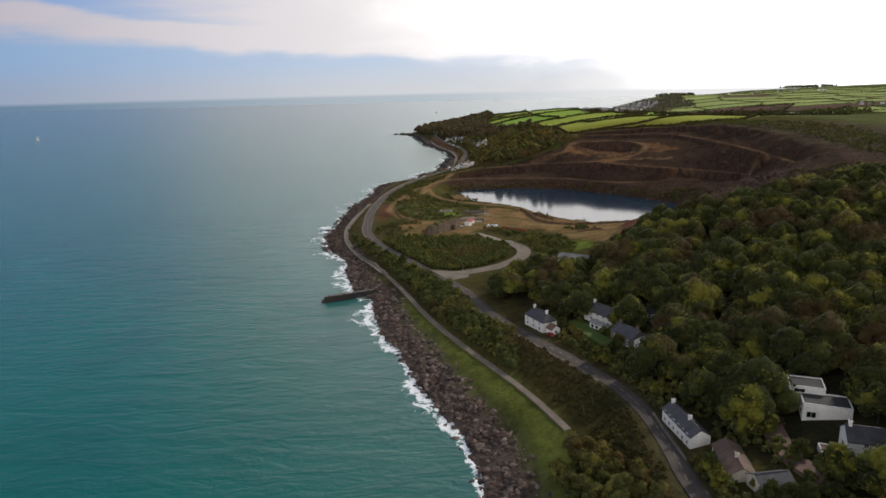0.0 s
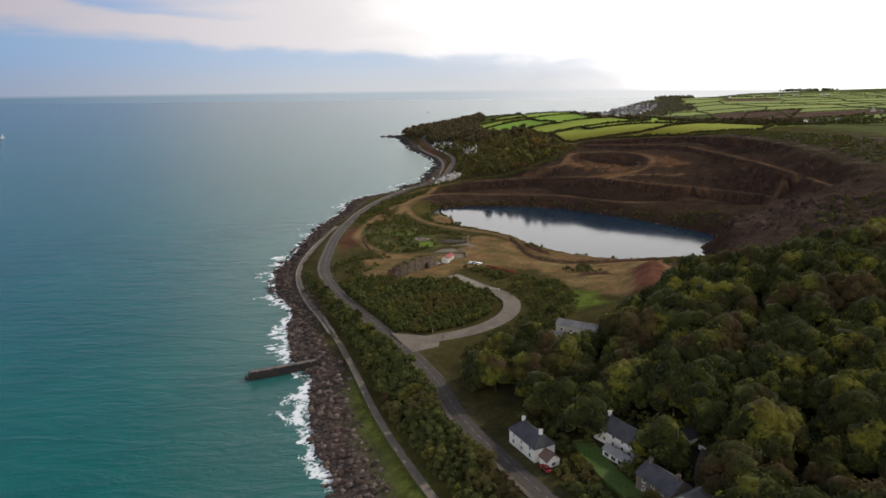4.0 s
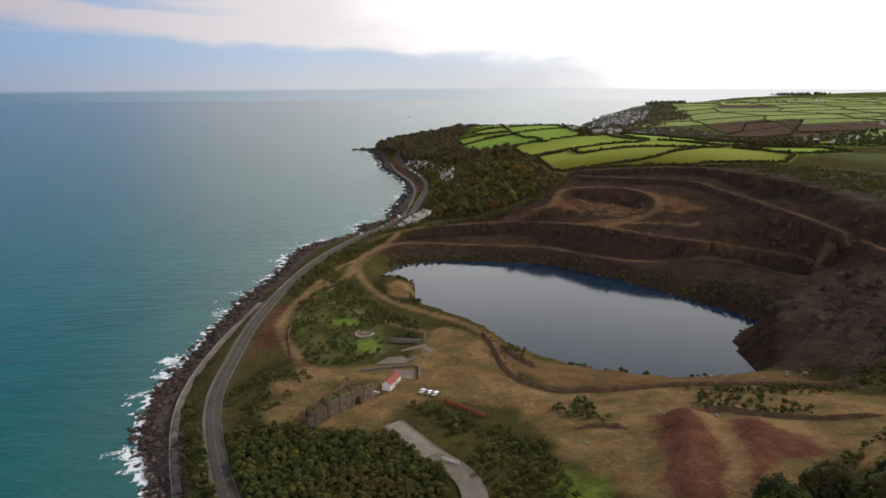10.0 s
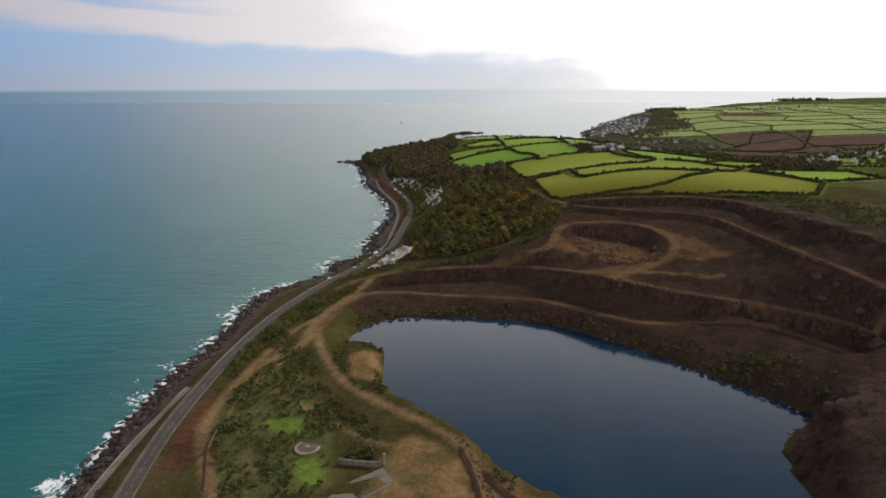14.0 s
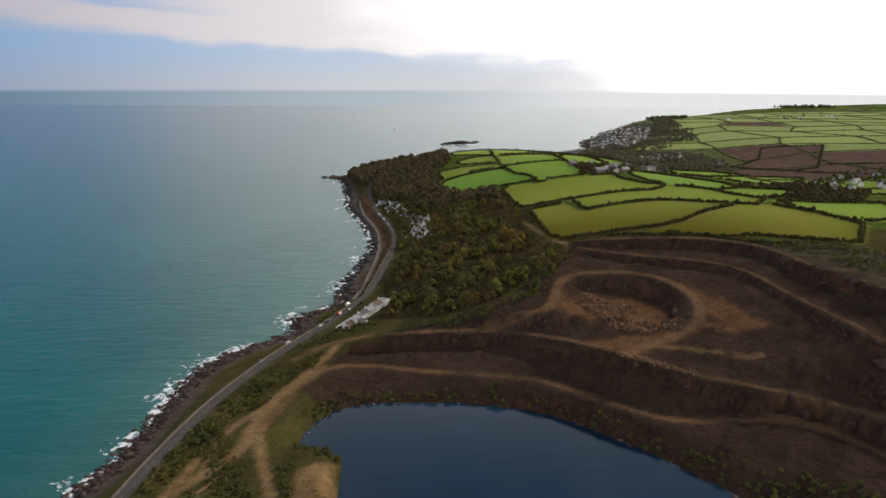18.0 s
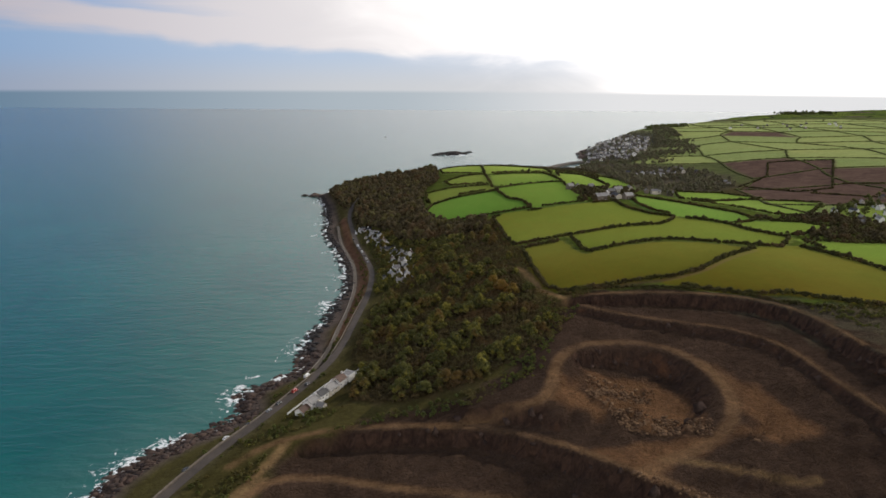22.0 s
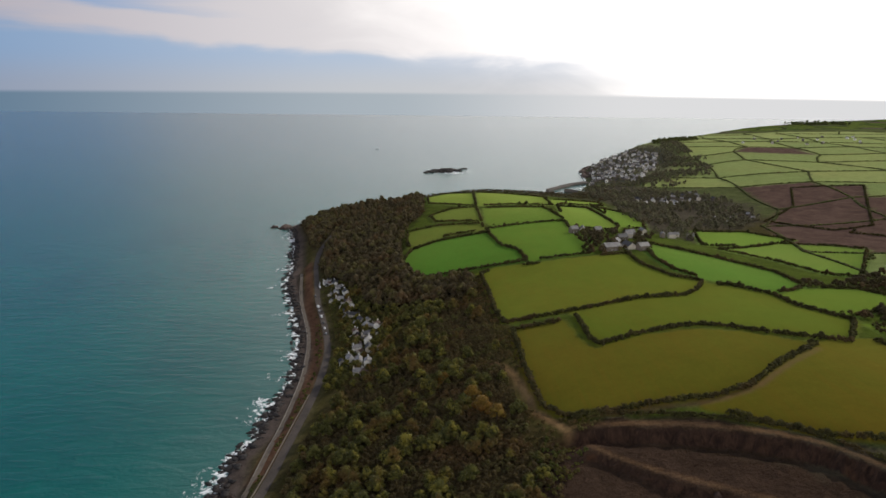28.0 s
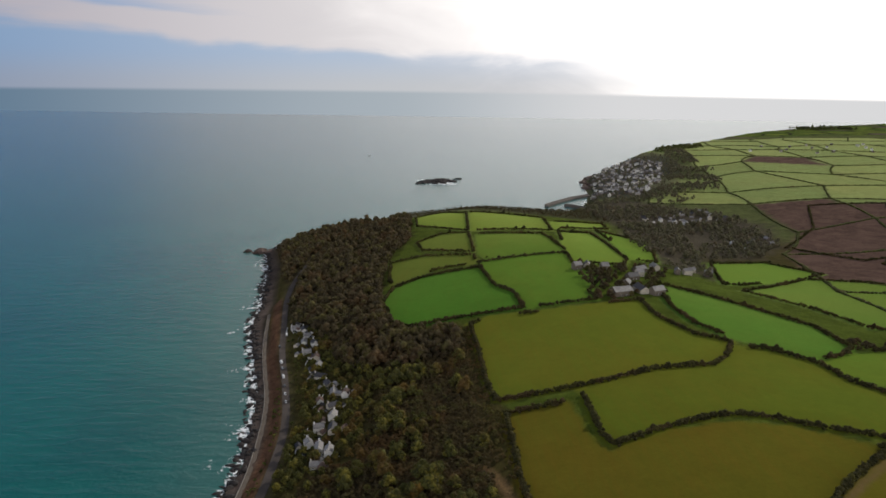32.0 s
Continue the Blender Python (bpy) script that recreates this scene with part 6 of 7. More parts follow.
def limb(a, b, r0, r1, sides=5):
    a, b = np.array(a, float), np.array(b, float)
    w = (b - a) / np.linalg.norm(b - a)
    u = np.cross(w, (0.3, 0.9, 0.2))
    u /= np.linalg.norm(u)
    q = np.cross(w, u)
    ring = [(math.cos(6.283 * i / sides), math.sin(6.283 * i / sides)) for i in range(sides)]
    v = np.array([a + (u * c + q * s) * r0 for c, s in ring] + [b + (u * c + q * s) * r1 for c, s in ring])
    f = [(i, (i + 1) % sides, sides + (i + 1) % sides) for i in range(sides)] + [(i, sides + (i + 1) % sides, sides + i) for i in range(sides)]
    return v, np.array(f)


def trunk(seed, tall):
    rs = np.random.RandomState(seed)
    top = np.array([rs.uniform(-0.3, 0.3), rs.uniform(-0.3, 0.3), tall * 0.5])
    pieces = [limb((0, 0, -0.6), top * 0.5, 0.32, 0.24, 6), limb(top * 0.5, top, 0.24, 0.15, 6)]
    for k in range(4):
        ang = k * 1.57 + rs.uniform(-0.4, 0.4)
        pieces.append(limb(top * rs.uniform(0.55, 0.95), top + np.array([math.cos(ang), math.sin(ang), 0]) * tall * 0.2 + (0, 0, tall * 0.16), 0.13, 0.05))
    return join(pieces)


def mesh_from(name, v, f, mats, index=None):
    me = bpy.data.meshes.new(name)
    me.vertices.add(len(v))
    me.vertices.foreach_set("co", np.ascontiguousarray(v, dtype=np.float32).ravel())
    me.loops.add(f.size)
    me.loops.foreach_set("vertex_index", f.astype(np.int32).ravel())
    me.polygons.add(len(f))
    me.polygons.foreach_set("loop_start", np.arange(len(f), dtype=np.int32) * 3)
    for m in mats:
        me.materials.append(m)
    if index is not None:
        me.polygons.foreach_set("material_index", index.astype(np.int32))
    me.update(calc_edges=True)
    return me


def placed(shapes, spots, seed, low=0.75, high=1.25):
    """Copies of the shapes at the spots (x, y, z), turned and scaled at random, joined into one list."""
    rs = np.random.RandomState(seed)
    vs, fs, base = [], [], 0
    for x, y, z in spots:
        v, f = shapes[rs.randint(len(shapes))]
        a, s = rs.uniform(0, 6.283), rs.uniform(low, high)
        c, d = math.cos(a) * s, math.sin(a) * s
        vs.append(np.stack([v[:, 0] * c - v[:, 1] * d + x, v[:, 0] * d + v[:, 1] * c + y, v[:, 2] * s * rs.uniform(0.85, 1.15) + z], 1))
        fs.append(f + base)
        base += len(v)
    return np.vstack(vs), np.vstack(fs)


CLEAR = np.array([(71, 178, 12), (71, 170, 9), (71, 187, 9), (79, 158, 11), (84, 147, 9), (109, 172, 12), (108, 181, 11), (110, 152, 12), (101, 153, 9), (41, 274, 10), (45, 265, 7), (68, 271, 11), (65, 263, 8), (73, 247, 11), (78, 238, 8), (87, 267, 6), (70, 346, 14), (63, 341, 12), (77, 350, 9), (56, 335, 8),
                  (98, 186, 6), (93, 166, 7), (94, 150, 6), (62, 250, 8), (58, 268, 7), (60, 258, 7), (70, 228, 7), (86, 256, 5), (18, 858, 11), (26, 872, 12), (35, 886, 11), (17, 850, 9)] + [(x, y, 7) for x, y, _ in VILLAGE] + [(x, y, 9) for x, y, *_ in FARM], float)
access_line = along(ACCESS, 4)


def spots(ring, gap, seed, clear_road=7.0, jitter=0.45, keep=None):
    """Places within the outline, about gap metres apart, away from roads and houses."""
    r = np.array(ring, float)[:, :2]
    rs = np.random.RandomState(seed)
    gx, gy = np.meshgrid(np.arange(r[:, 0].min(), r[:, 0].max(), gap), np.arange(r[:, 1].min(), r[:, 1].max(), gap * 0.87))
    gx[1::2] += gap / 2
    x = (gx + rs.uniform(-jitter, jitter, gx.shape) * gap).ravel()
    y = (gy + rs.uniform(-jitter, jitter, gx.shape) * gap).ravel()
    ok = inside(x, y, ring)
    x, y = x[ok], y[ok]
    far = segment_distance(x, y, road_line, 30)[0] > clear_road
    for line, d in ((path_line, clear_road * 0.5), (path_south, clear_road * 0.5), (access_line, clear_road * 0.8)):
        far &= segment_distance(x, y, line, 30)[0] > d
    for a, b, c in CLEAR:
        far &= np.hypot(x - a, y - b) > c * min(1.0, clear_road / 6)
    x, y = x[far], y[far]
    if keep is not None:
        ok = rs.uniform(0, 1, x.shape) < keep(x, y)
        x, y = x[ok], y[ok]
    z = ground_height(x, y)
    ok = z > 1.2
    return np.stack([x, y, z], 1)[ok]


TALL = [crown(10 + k, 7.4 + 0.7 * (k % 3), 12.5 + (k % 4), 15, BALL0, 1250, 0.46, 1.5) for k in range(7)]
TRUNKS = [trunk(40 + k, 10.5 + (k % 4)) for k in range(7)]
MIDDLE = [crown(60 + k, 3.9, 7.0 + (k % 3), 8, BALL0, 420, 0.42, 1.0) for k in range(6)]
FAR_TREE = [crown(80 + k, 4.4, 8.0 + (k % 3), 5, BALL0, 70, 0.8, 0.8) for k in range(6)]
BUSH = [crown(100 + k, 1.7, 2.0 + 0.3 * (k % 3), 4, BALL0, 56, 0.30, 0.0) for k in range(6)]
FAR_CLUMP = []
for k in range(5):
    v, f = lump(np.random.RandomState(140 + k), BALL0, 1.0, 0.25)
    FAR_CLUMP.append((v * (4.2, 4.2, 2.6) + (0, 0, 0.8), f))
CLUMP = [crown(120 + k, 1.5, 1.9, 3, BALL0, 22, 0.36, -0.4) for k in range(5)]


def stand(name, shapes, places, seed, mat, label, category, low=0.75, high=1.25, trunks=None):
    v, f = placed(shapes, places, seed, low, high)
    index = None
    mats = [mat]
    if trunks:
        tv, tf = placed(trunks, places, seed, low, high)
        index = np.r_[np.zeros(len(f)), np.ones(len(tf))]
        v, f = np.vstack([v, tv]), np.vstack([f, tf + len(v)])
        mats.append(BARK)
    return tagged(new(name, mesh_from(name, v, f, mats, index)), label, category, kind="stuff")


# the wood above the houses: the outer trees singly, the rest as a stand
wood = spots(WOOD_NEAR, 9.6, 1, 7.0)
wood = wood[(wood[:, 0] < 310) & (wood[:, 1] > 110)]
edge_of_wood = segment_distance(wood[:, 0], wood[:, 1], np.array(WOOD_NEAR + WOOD_NEAR[:1], float))[0]
order = np.argsort(edge_of_wood + np.abs(wood[:, 1] - 300) * 0.12 + np.maximum(wood[:, 0] - 150, 0) * 0.4)
single, rest = wood[order[:230]], wood[order[230:]]
originals = []
for k in range(7):
    x, y, z = single[k]
    ob = thing("tree", x, y, z, 40 * k, "broad-leaved tree in early autumn leaf at the wood's edge", "tree", "trees of the wood's edge")
    t = new("trunk", mesh_from("trunk", *TRUNKS[k], [BARK]))
    t.parent = ob
    c = new("crown", mesh_from("crown", *TALL[k], [LEAVES]))
    c.parent = ob
    originals.append(ob)
rs = np.random.RandomState(9)
for k, (x, y, z) in enumerate(single[7:]):
    m = Matrix.LocRotScale((x, y, z), Euler((0, 0, rs.uniform(0, 6.28))), None)
    ob = copy_thing(originals[k % 7], m)
    s = rs.uniform(0.72, 1.2)
    ob.scale = (s, s, s * rs.uniform(0.9, 1.12))
stand("woodland", TALL, rest, 2, LEAVES, "dense broad-leaved wood turning to autumn on the hillside", "wood", 0.75, 1.2, TRUNKS)
STRIP = [(x + 5, y) for x, y, _ in SEA_PATH[2:10]] + [(x - 5, y) for x, y, _ in ROAD[13:5:-1]]
LOW_WOOD = [(28, 100), (29, 150), (30, 172), (36, 180), (46, 172), (52, 166), (56, 150), (60, 100)]
LOW_SCRUB = [(42, 150), (43, 188), (36, 212), (25, 240), (32, 262), (48, 236), (58, 210), (58, 150)]
stand("shore_scrub", BUSH, spots(STRIP, 2.7, 3, 4.2), 3, SCRUB, "dark thorny scrub between the road and the shore path", "scrub", 0.7, 1.9)
stand("shore_trees", MIDDLE, spots(STRIP, 10, 4, 5.0, keep=lambda x, y: 0.55 + 0 * x), 4, LEAVES, "scattered small trees above the shore path", "trees", 0.45, 0.8)
stand("lower_wood", MIDDLE, spots(LOW_WOOD, 5.0, 5, 5.5), 5, SLOPE_LEAVES, "small yellowing trees between the road and the shore", "trees", 0.6, 1.05)
stand("lower_scrub", BUSH, spots(LOW_SCRUB, 2.3, 8, 4.6), 8, HEDGE, "dark bramble scrub below the coast road", "scrub", 0.4, 0.9)
stand("garden_trees", MIDDLE, spots([(56, 120), (66, 200), (56, 232), (48, 262), (52, 290), (66, 284), (100, 262), (104, 230), (92, 205), (90, 180), (96, 140), (80, 110)], 7.5, 6, 5.5), 6, LEAVES, "garden trees and shrubs among the houses", "trees", 0.5, 0.95)
stand("garden_shrubs", BUSH, spots([(58, 120), (66, 200), (58, 228), (46, 256), (40, 292), (66, 290), (104, 268), (108, 230), (98, 205), (90, 180), (100, 140), (80, 110)], 3.0, 9, 3.8, keep=lambda x, y: 0.85 + 0 * x), 9, SCRUB, "garden shrubs and hedges among the houses", "shrubs", 0.6, 1.5)
stand("bank_scrub", BUSH, spots([((x + 3) * 1.13 - 3, (y - 424) * 1.10 + 424) for x, y in ISLAND], 2.5, 7, 4.6), 7, SCRUB, "dense green scrub on the bank inside the road bend", "scrub", 0.7, 1.6)
# loose scrub over the quarry floor and the lake shore
QUARRY_SCRUB = [
    ([(-54, 500), (-43.7, 523.0), (-17.3, 510.3), (-20.5, 495.5), (-36.5, 465.8), (-48, 466)], 0.5), ([(27.5, 479.4), (56.8, 462.9), (79.8, 442.1), (84.0, 406.2), (76, 380), (62, 388), (57, 419), (46.0, 445.9)], 0.95), ([(50, 385), (58.0, 398.2), (58.0, 415.3), (76, 384), (66, 362), (30, 344), (20, 352), (36, 372)], 0.95),
    ([(86.5, 475.5), (100.7, 479.0), (110.0, 465.9), (107.0, 449.9), (99.8, 455.5), (86.6, 464.2)], 0.6), ([(151, 477), (171, 465), (182, 447), (177, 438), (161, 446), (143, 459)], 0.6), ([(-47, 700), (-43, 720), (-19, 676), (-2.6, 642.8), (-12.7, 631.7), (-34, 668)], 0.8), ([(0, 690), (4, 708), (26, 703), (30, 690), (22, 682), (8, 690)], 0.9), ([(28, 680), (31, 676), (28.4, 625.5), (34.1, 610.4), (24.1, 623.5), (26, 660)], 0.6), ([(-5, 675), (6, 678), (10.2, 639.5), (24.2, 618.9), (36.1, 605.5), (30.2, 601.4), (12.4, 629.6)], 0.7),
    ([(-60, 640), (-56, 690), (-48, 735), (-32, 770), (-22, 790), (-24, 750), (-40, 690), (-50, 640)], 0.75), ([(-28, 720), (-30, 750), (-14, 780), (6, 800), (2, 786), (-16, 744), (-20, 728)], 0.85), ([(-20, 800), (8, 845), (40, 842), (12, 815)], 0.8), (GARDEN, 0.62), ([(-5.1, 633.4), (32.4, 574.0), (30.6, 563.3), (9.9, 572.2), (-9.4, 611.4)], 0.7), ([(18.4, 550.2), (33.5, 548.7), (30.6, 559.7), (17.5, 563.1)], 0.9),
    ([(63.7, 567.7), (79.5, 542.5), (103.7, 526.9), (150, 514), (200, 514), (200, 519), (150, 520), (105.1, 529.4), (80.7, 530.0), (71.9, 558.4), (51.5, 585.4), (45.9, 596.9)], 0.45), ([(148, 486), (200, 474), (210, 455), (180, 466), (150, 474)], 0.6), ([(150, 384), (200, 396), (204, 420), (176, 412), (164, 402)], 0.6),
    ([(3, 704), (6, 736), (20, 752), (110, 752), (160, 718), (185, 690), (178, 682), (138, 728), (80, 746), (22, 740)], 0.5), ([(185, 690), (250, 640), (262, 610), (250, 600), (222, 634), (190, 676)], 0.5), ([(120, 840), (150, 870), (178, 945), (196, 925), (170, 880), (150, 828)], 0.55), ([(200, 470), (240, 500), (300, 560), (340, 520), (300, 440), (230, 430)], 0.3),
    ([(330, 900), (372, 860), (420, 760), (420, 560), (372, 480), (360, 560), (362, 700), (345, 800), (335, 860)], 0.5), ([(30, 812), (60, 826), (120, 834), (156, 872), (150, 840), (120, 818), (60, 816)], 0.7),
]
for k, (ring, dense) in enumerate(QUARRY_SCRUB):
    places = spots(ring, 3.1, 20 + k, 4.0, keep=lambda x, y: np.clip(dense + 0.5 * wobble(x, y, 18, k), 0, 1) * ~(inside(x, y, GARDEN_LAWNS[0]) | inside(x, y, GARDEN_LAWNS[1]) | (np.hypot(x - 1.6, y - 561.7) < 7)))
    if len(places):
        stand("quarry_scrub", BUSH, places, 20 + k, SCRUB, "low gorse and bramble scrub round the quarry", "scrub", 0.4, 1.25)
stand("slope_wood", MIDDLE, spots(WOOD_SLOPE, 7.0, 50, 6.0, keep=lambda x, y: np.clip(0.46 + 0.8 * wobble(x, y, 36, 8) - np.clip((x - 118) / 70, 0, 0.42), 0, 1)), 50, SLOPE_LEAVES, "mixed wood on the slope above the coast road", "wood", 0.5, 1.5)
SLOPE_TREES = [(148, 976, 1.5), (143, 992, 1.3), (155, 966, 1.2), (127, 1024, 1.25), (61, 869, 0.8), (92, 987, 1.35), (93, 950, 1.0), (94, 879, 0.9), (71, 891, 0.9), (83, 915, 1.15), (44, 853, 0.75), (116, 920, 0.9),
               (73, 992, 1.3), (105, 948, 0.9), (58, 1034, 1.1), (82, 1010, 1.2), (76, 930, 0.9)]
slope_trees = []
for k, (mat, label) in enumerate(((SLOPE_LEAVES, "round olive-green tree on the slope above the coast road"), (OCHRE, "ochre autumn tree beside the field track"))):
    ob = thing("tree", 0, 0, 0, 0, label, "tree", "trees of the slope")
    for name, mesh in (("trunk", mesh_from("trunk", *trunk(70 + k, 8.0), [BARK])), ("crown", mesh_from("crown", *crown(75 + k, 4.4, 8.2, 11, BALL0, 700, 0.36, 0.8), [mat]))):
        new(name, mesh).parent = ob
    slope_trees.append(ob)
for k, (x, y, size) in enumerate(SLOPE_TREES):
    ochre = k < 5
    m = Matrix.LocRotScale((x, y, ghz(x, y)), Euler((0, 0, 1.7 * k)), None)
    ob = slope_trees[ochre] if k in (0, 5) else copy_thing(slope_trees[ochre], m)
    ob.matrix_basis = m
    ob.scale = (size, size, size * (0.92 + 0.16 * (k % 3) / 2))
stand("slope_scrub", BUSH, spots(WOOD_SLOPE, 3.2, 51, 5.0), 51, BRACKEN, "bramble and bracken between the slope trees", "scrub", 0.6, 1.6)
stand("strip_scrub", BUSH, spots([(150, 860), (172, 905), (173, 960), (167, 1040), (166, 1250), (176, 1256), (175, 1110), (181, 1090), (179, 980), (190, 958), (215, 955), (190, 935), (176, 890)], 3.2, 63, 4.0, keep=lambda x, y: 0.75 * (segment_distance(x, y, along(TRACKS[5][0], 5))[0] > 5.5)), 63, BRACKEN, "brown bracken and thorn between wood and fields", "scrub", 0.5, 1.3)
stand("village_scrub", BUSH, spots([(40, 1060), (44, 1150), (32, 1215), (10, 1320), (24, 1325), (50, 1250), (74, 1190), (82, 1090), (66, 1062)], 4.2, 69, 5.0, keep=lambda x, y: 0.75 + 0 * x), 69, SCRUB, "garden hedges and shrubs round the village houses", "shrubs", 0.5, 1.2)
stand("village_trees", MIDDLE, spots([(36, 1060), (48, 1150), (36, 1220), (16, 1320), (40, 1310), (66, 1230), (100, 1200), (96, 1080), (66, 1070)], 7.0, 52, 6.0), 52, SLOPE_LEAVES, "garden trees round the village houses", "trees", 0.5, 1.0)
stand("headland_wood", FAR_TREE, spots(WOOD_HEAD, 6.8, 53, 7.0), 53, BARE_WOOD, "dark autumn wood over the steep headland", "wood", 0.7, 1.6)
stand("roadside_scrub", BUSH, spots([(-20, 800), (20, 900), (34, 1000), (44, 1110), (40, 1160), (28, 1220), (4, 1330), (-4, 1330), (16, 1220), (30, 1120), (24, 1000), (4, 900), (-34, 800)], 4.0, 54, 4.5, keep=lambda x, y: 0.75 + 0 * x), 54, SCRUB, "scrub along the coast road", "scrub", 0.5, 1.2)
stand("valley_trees", FAR_TREE, spots(VALLEY, 10.5, 55, 7.0, keep=lambda x, y: np.clip(0.7 + 0.7 * wobble(x, y, 90, 9), 0, 1)), 55, HAZED_VALLEY_LEAVES, "grey-brown trees filling the valley behind the fields", "trees", 0.6, 1.15)
stand("hill_wood", FAR_TREE, spots([(560, 2020), (680, 2160), (760, 2330), (830, 2520), (900, 2780), (960, 2760), (900, 2480), (860, 2250), (760, 2060), (640, 1960)], 10, 56, 7.0, keep=lambda x, y: np.clip(0.45 + 0.8 * wobble(x, y, 110, 10), 0, 1)), 56, HAZED_VALLEY_LEAVES, "dark trees on the hillside above the far village", "trees", 0.6, 1.15)
stand("far_village_trees", FAR_TREE, spots(FAR_VILLAGE, 15, 66, 7.0), 66, HAZED_VALLEY_LEAVES, "garden trees between the far village roofs", "trees", 0.35, 0.75)
stand("head_scrub", FAR_TREE, spots([(100, 1800), (220, 1840), (330, 1770), (440, 1760), (480, 1960), (400, 1950), (220, 1970), (110, 1930)], 9, 67, 7.0, keep=lambda x, y: 0.8 + 0 * x), 67, BARE_WOOD, "low dark thicket on the headland's seaward slope", "scrub", 0.25, 0.5)
stand("skyline_trees", FAR_TREE, spots([(860, 2700), (880, 2760), (1060, 2960), (1100, 2900), (960, 2740)], 15, 57, 7.0), 57, HAZED_FAR_LEAVES, "row of trees on the far skyline", "trees", 0.9, 1.7)
stand("lane_trees", FAR_TREE, spots([(540, 1130), (600, 1300), (780, 1450), (900, 1420), (760, 1180), (640, 1080)], 20, 58, 7.0, keep=lambda x, y: np.clip(0.45 + 0.6 * wobble(x, y, 80, 11), 0, 1)), 58, HAZED_FAR_LEAVES, "trees among the houses of the inland village", "trees", 0.8, 1.4)
in_field = lambda x, y: np.any([inside(x, y, ring) for ring, _ in FIELDS], axis=0)  # noqa: E731
stand("lane_wood", MIDDLE, spots([(416, 1190), (471, 1164), (556, 1222), (620, 1180), (560, 1100), (498, 1010), (465, 1053), (437, 1073), (414, 1136)], 7.5, 64, 5.0, keep=lambda x, y: 0.9 * ~in_field(x, y)), 64, BARE_WOOD, "dark trees along the lane to the inland village", "trees", 0.5, 1.1)
stand("ridge_trees", FAR_TREE, spots([(1900, 3700), (1950, 3900), (2250, 3950), (2200, 3750)], 30, 59, 7.0), 59, HAZED_FAR_LEAVES, "clump of trees on the far ridge", "trees", 1.4, 2.2)

def straight(points, step):
    p = np.array(points, float)
    d = np.r_[0, np.cumsum(np.hypot(*np.diff(p, axis=0).T))]
    s = np.arange(0, d[-1], step)
    return np.stack([np.interp(s, d, p[:, 0]), np.interp(s, d, p[:, 1])], 1)


# hedges: each field's own, left out where a neighbour's hedge runs already
grown = np.zeros((0, 2))
rs = np.random.RandomState(12)
for k, (ring, color) in enumerate(FIELDS):
    line = straight([*ring, ring[0]], 1.1)
    line = line + rs.uniform(-0.5, 0.5, line.shape)
    if len(grown):
        clear = np.array([np.hypot(*(grown - p).T).min() > 13.0 for p in line])
        line = line[clear]
    if len(line) < 12:
        continue
    grown = np.vstack([grown, line])
    z = ground_height(*line.T) - 0.1
    far = ring[0][1] > 1390 or ring[0][0] > 420
    v, f = placed(CLUMP, np.c_[line, z][:: 2 if far else 1], 200 + k, 1.1 if far else 1.0, 2.0 if far else 2.0)
    tagged(new("hedge", mesh_from("hedge", v, f, [HEDGE])), "thick dark hedge bounding a " + ("bright green" if color[1] > 0.2 else "brown ploughed" if color[1] < 0.08 else "green") + " field", "hedge", "field hedges")
picks = rs.choice(len(grown), 150, replace=False)
hedge_trees = np.c_[grown[picks], ground_height(*grown[picks].T)]
stand("hedgerow_trees", MIDDLE, hedge_trees, 61, HEDGE, "small trees standing in the field hedges", "trees", 0.35, 0.8)
stand("farm_trees", MIDDLE, spots([(285, 1270), (290, 1385), (330, 1392), (395, 1395), (392, 1370), (362, 1330), (356, 1275)], 8.0, 68, 5.0, keep=lambda x, y: 0.6 + 0 * x), 68, BARE_WOOD, "dark trees sheltering the farm buildings", "trees", 0.55, 1.1)
rim_line = along([(x, y + 9) for x, y, _ in RIM[2:8]] + [(345, 872)], 1.6)[:, :2]
v, f = placed(CLUMP, np.c_[rim_line, ground_height(*rim_line.T)], 62, 0.8, 1.6)
tagged(new("rim_hedge", mesh_from("rim_hedge", v, f, [HEDGE])), "dark hedge between the quarry rim and the fields", "hedge", "field hedges")

# hedges of the far parcels
seen_edges, k = set(), 0
for q in PARCELS:
    for a, b in zip(q, q[1:] + q[:1]):
        key = tuple(sorted((a, b)))
        if key in seen_edges:
            continue
        seen_edges.add(key)
        if rs.uniform() < 0.08:
            continue
        line = along([a, ((a[0] + b[0]) / 2 + rs.uniform(-12, 12), (a[1] + b[1]) / 2 + rs.uniform(-12, 12)), b], 4.2)
        if ground_height(*line.T).min() < 3:
            continue
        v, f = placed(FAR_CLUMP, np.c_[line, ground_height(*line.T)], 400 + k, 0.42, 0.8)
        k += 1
        tagged(new("far_hedge", mesh_from("far_hedge", v, f, [HAZED_FAR_LEAVES])), "dark hedge between fields on the far hillside", "hedge", "far field hedges")

# rocks
ROCK = [lump(np.random.RandomState(300 + k), BALL0, 1.0, 0.36) for k in range(9)]
SHARP = [lump(np.random.RandomState(340 + k), BALL0, 1.0, 0.6) for k in range(8)]
CRAG = [lump(np.random.RandomState(320 + k), BALL1, 1.0, 0.42) for k in range(7)]


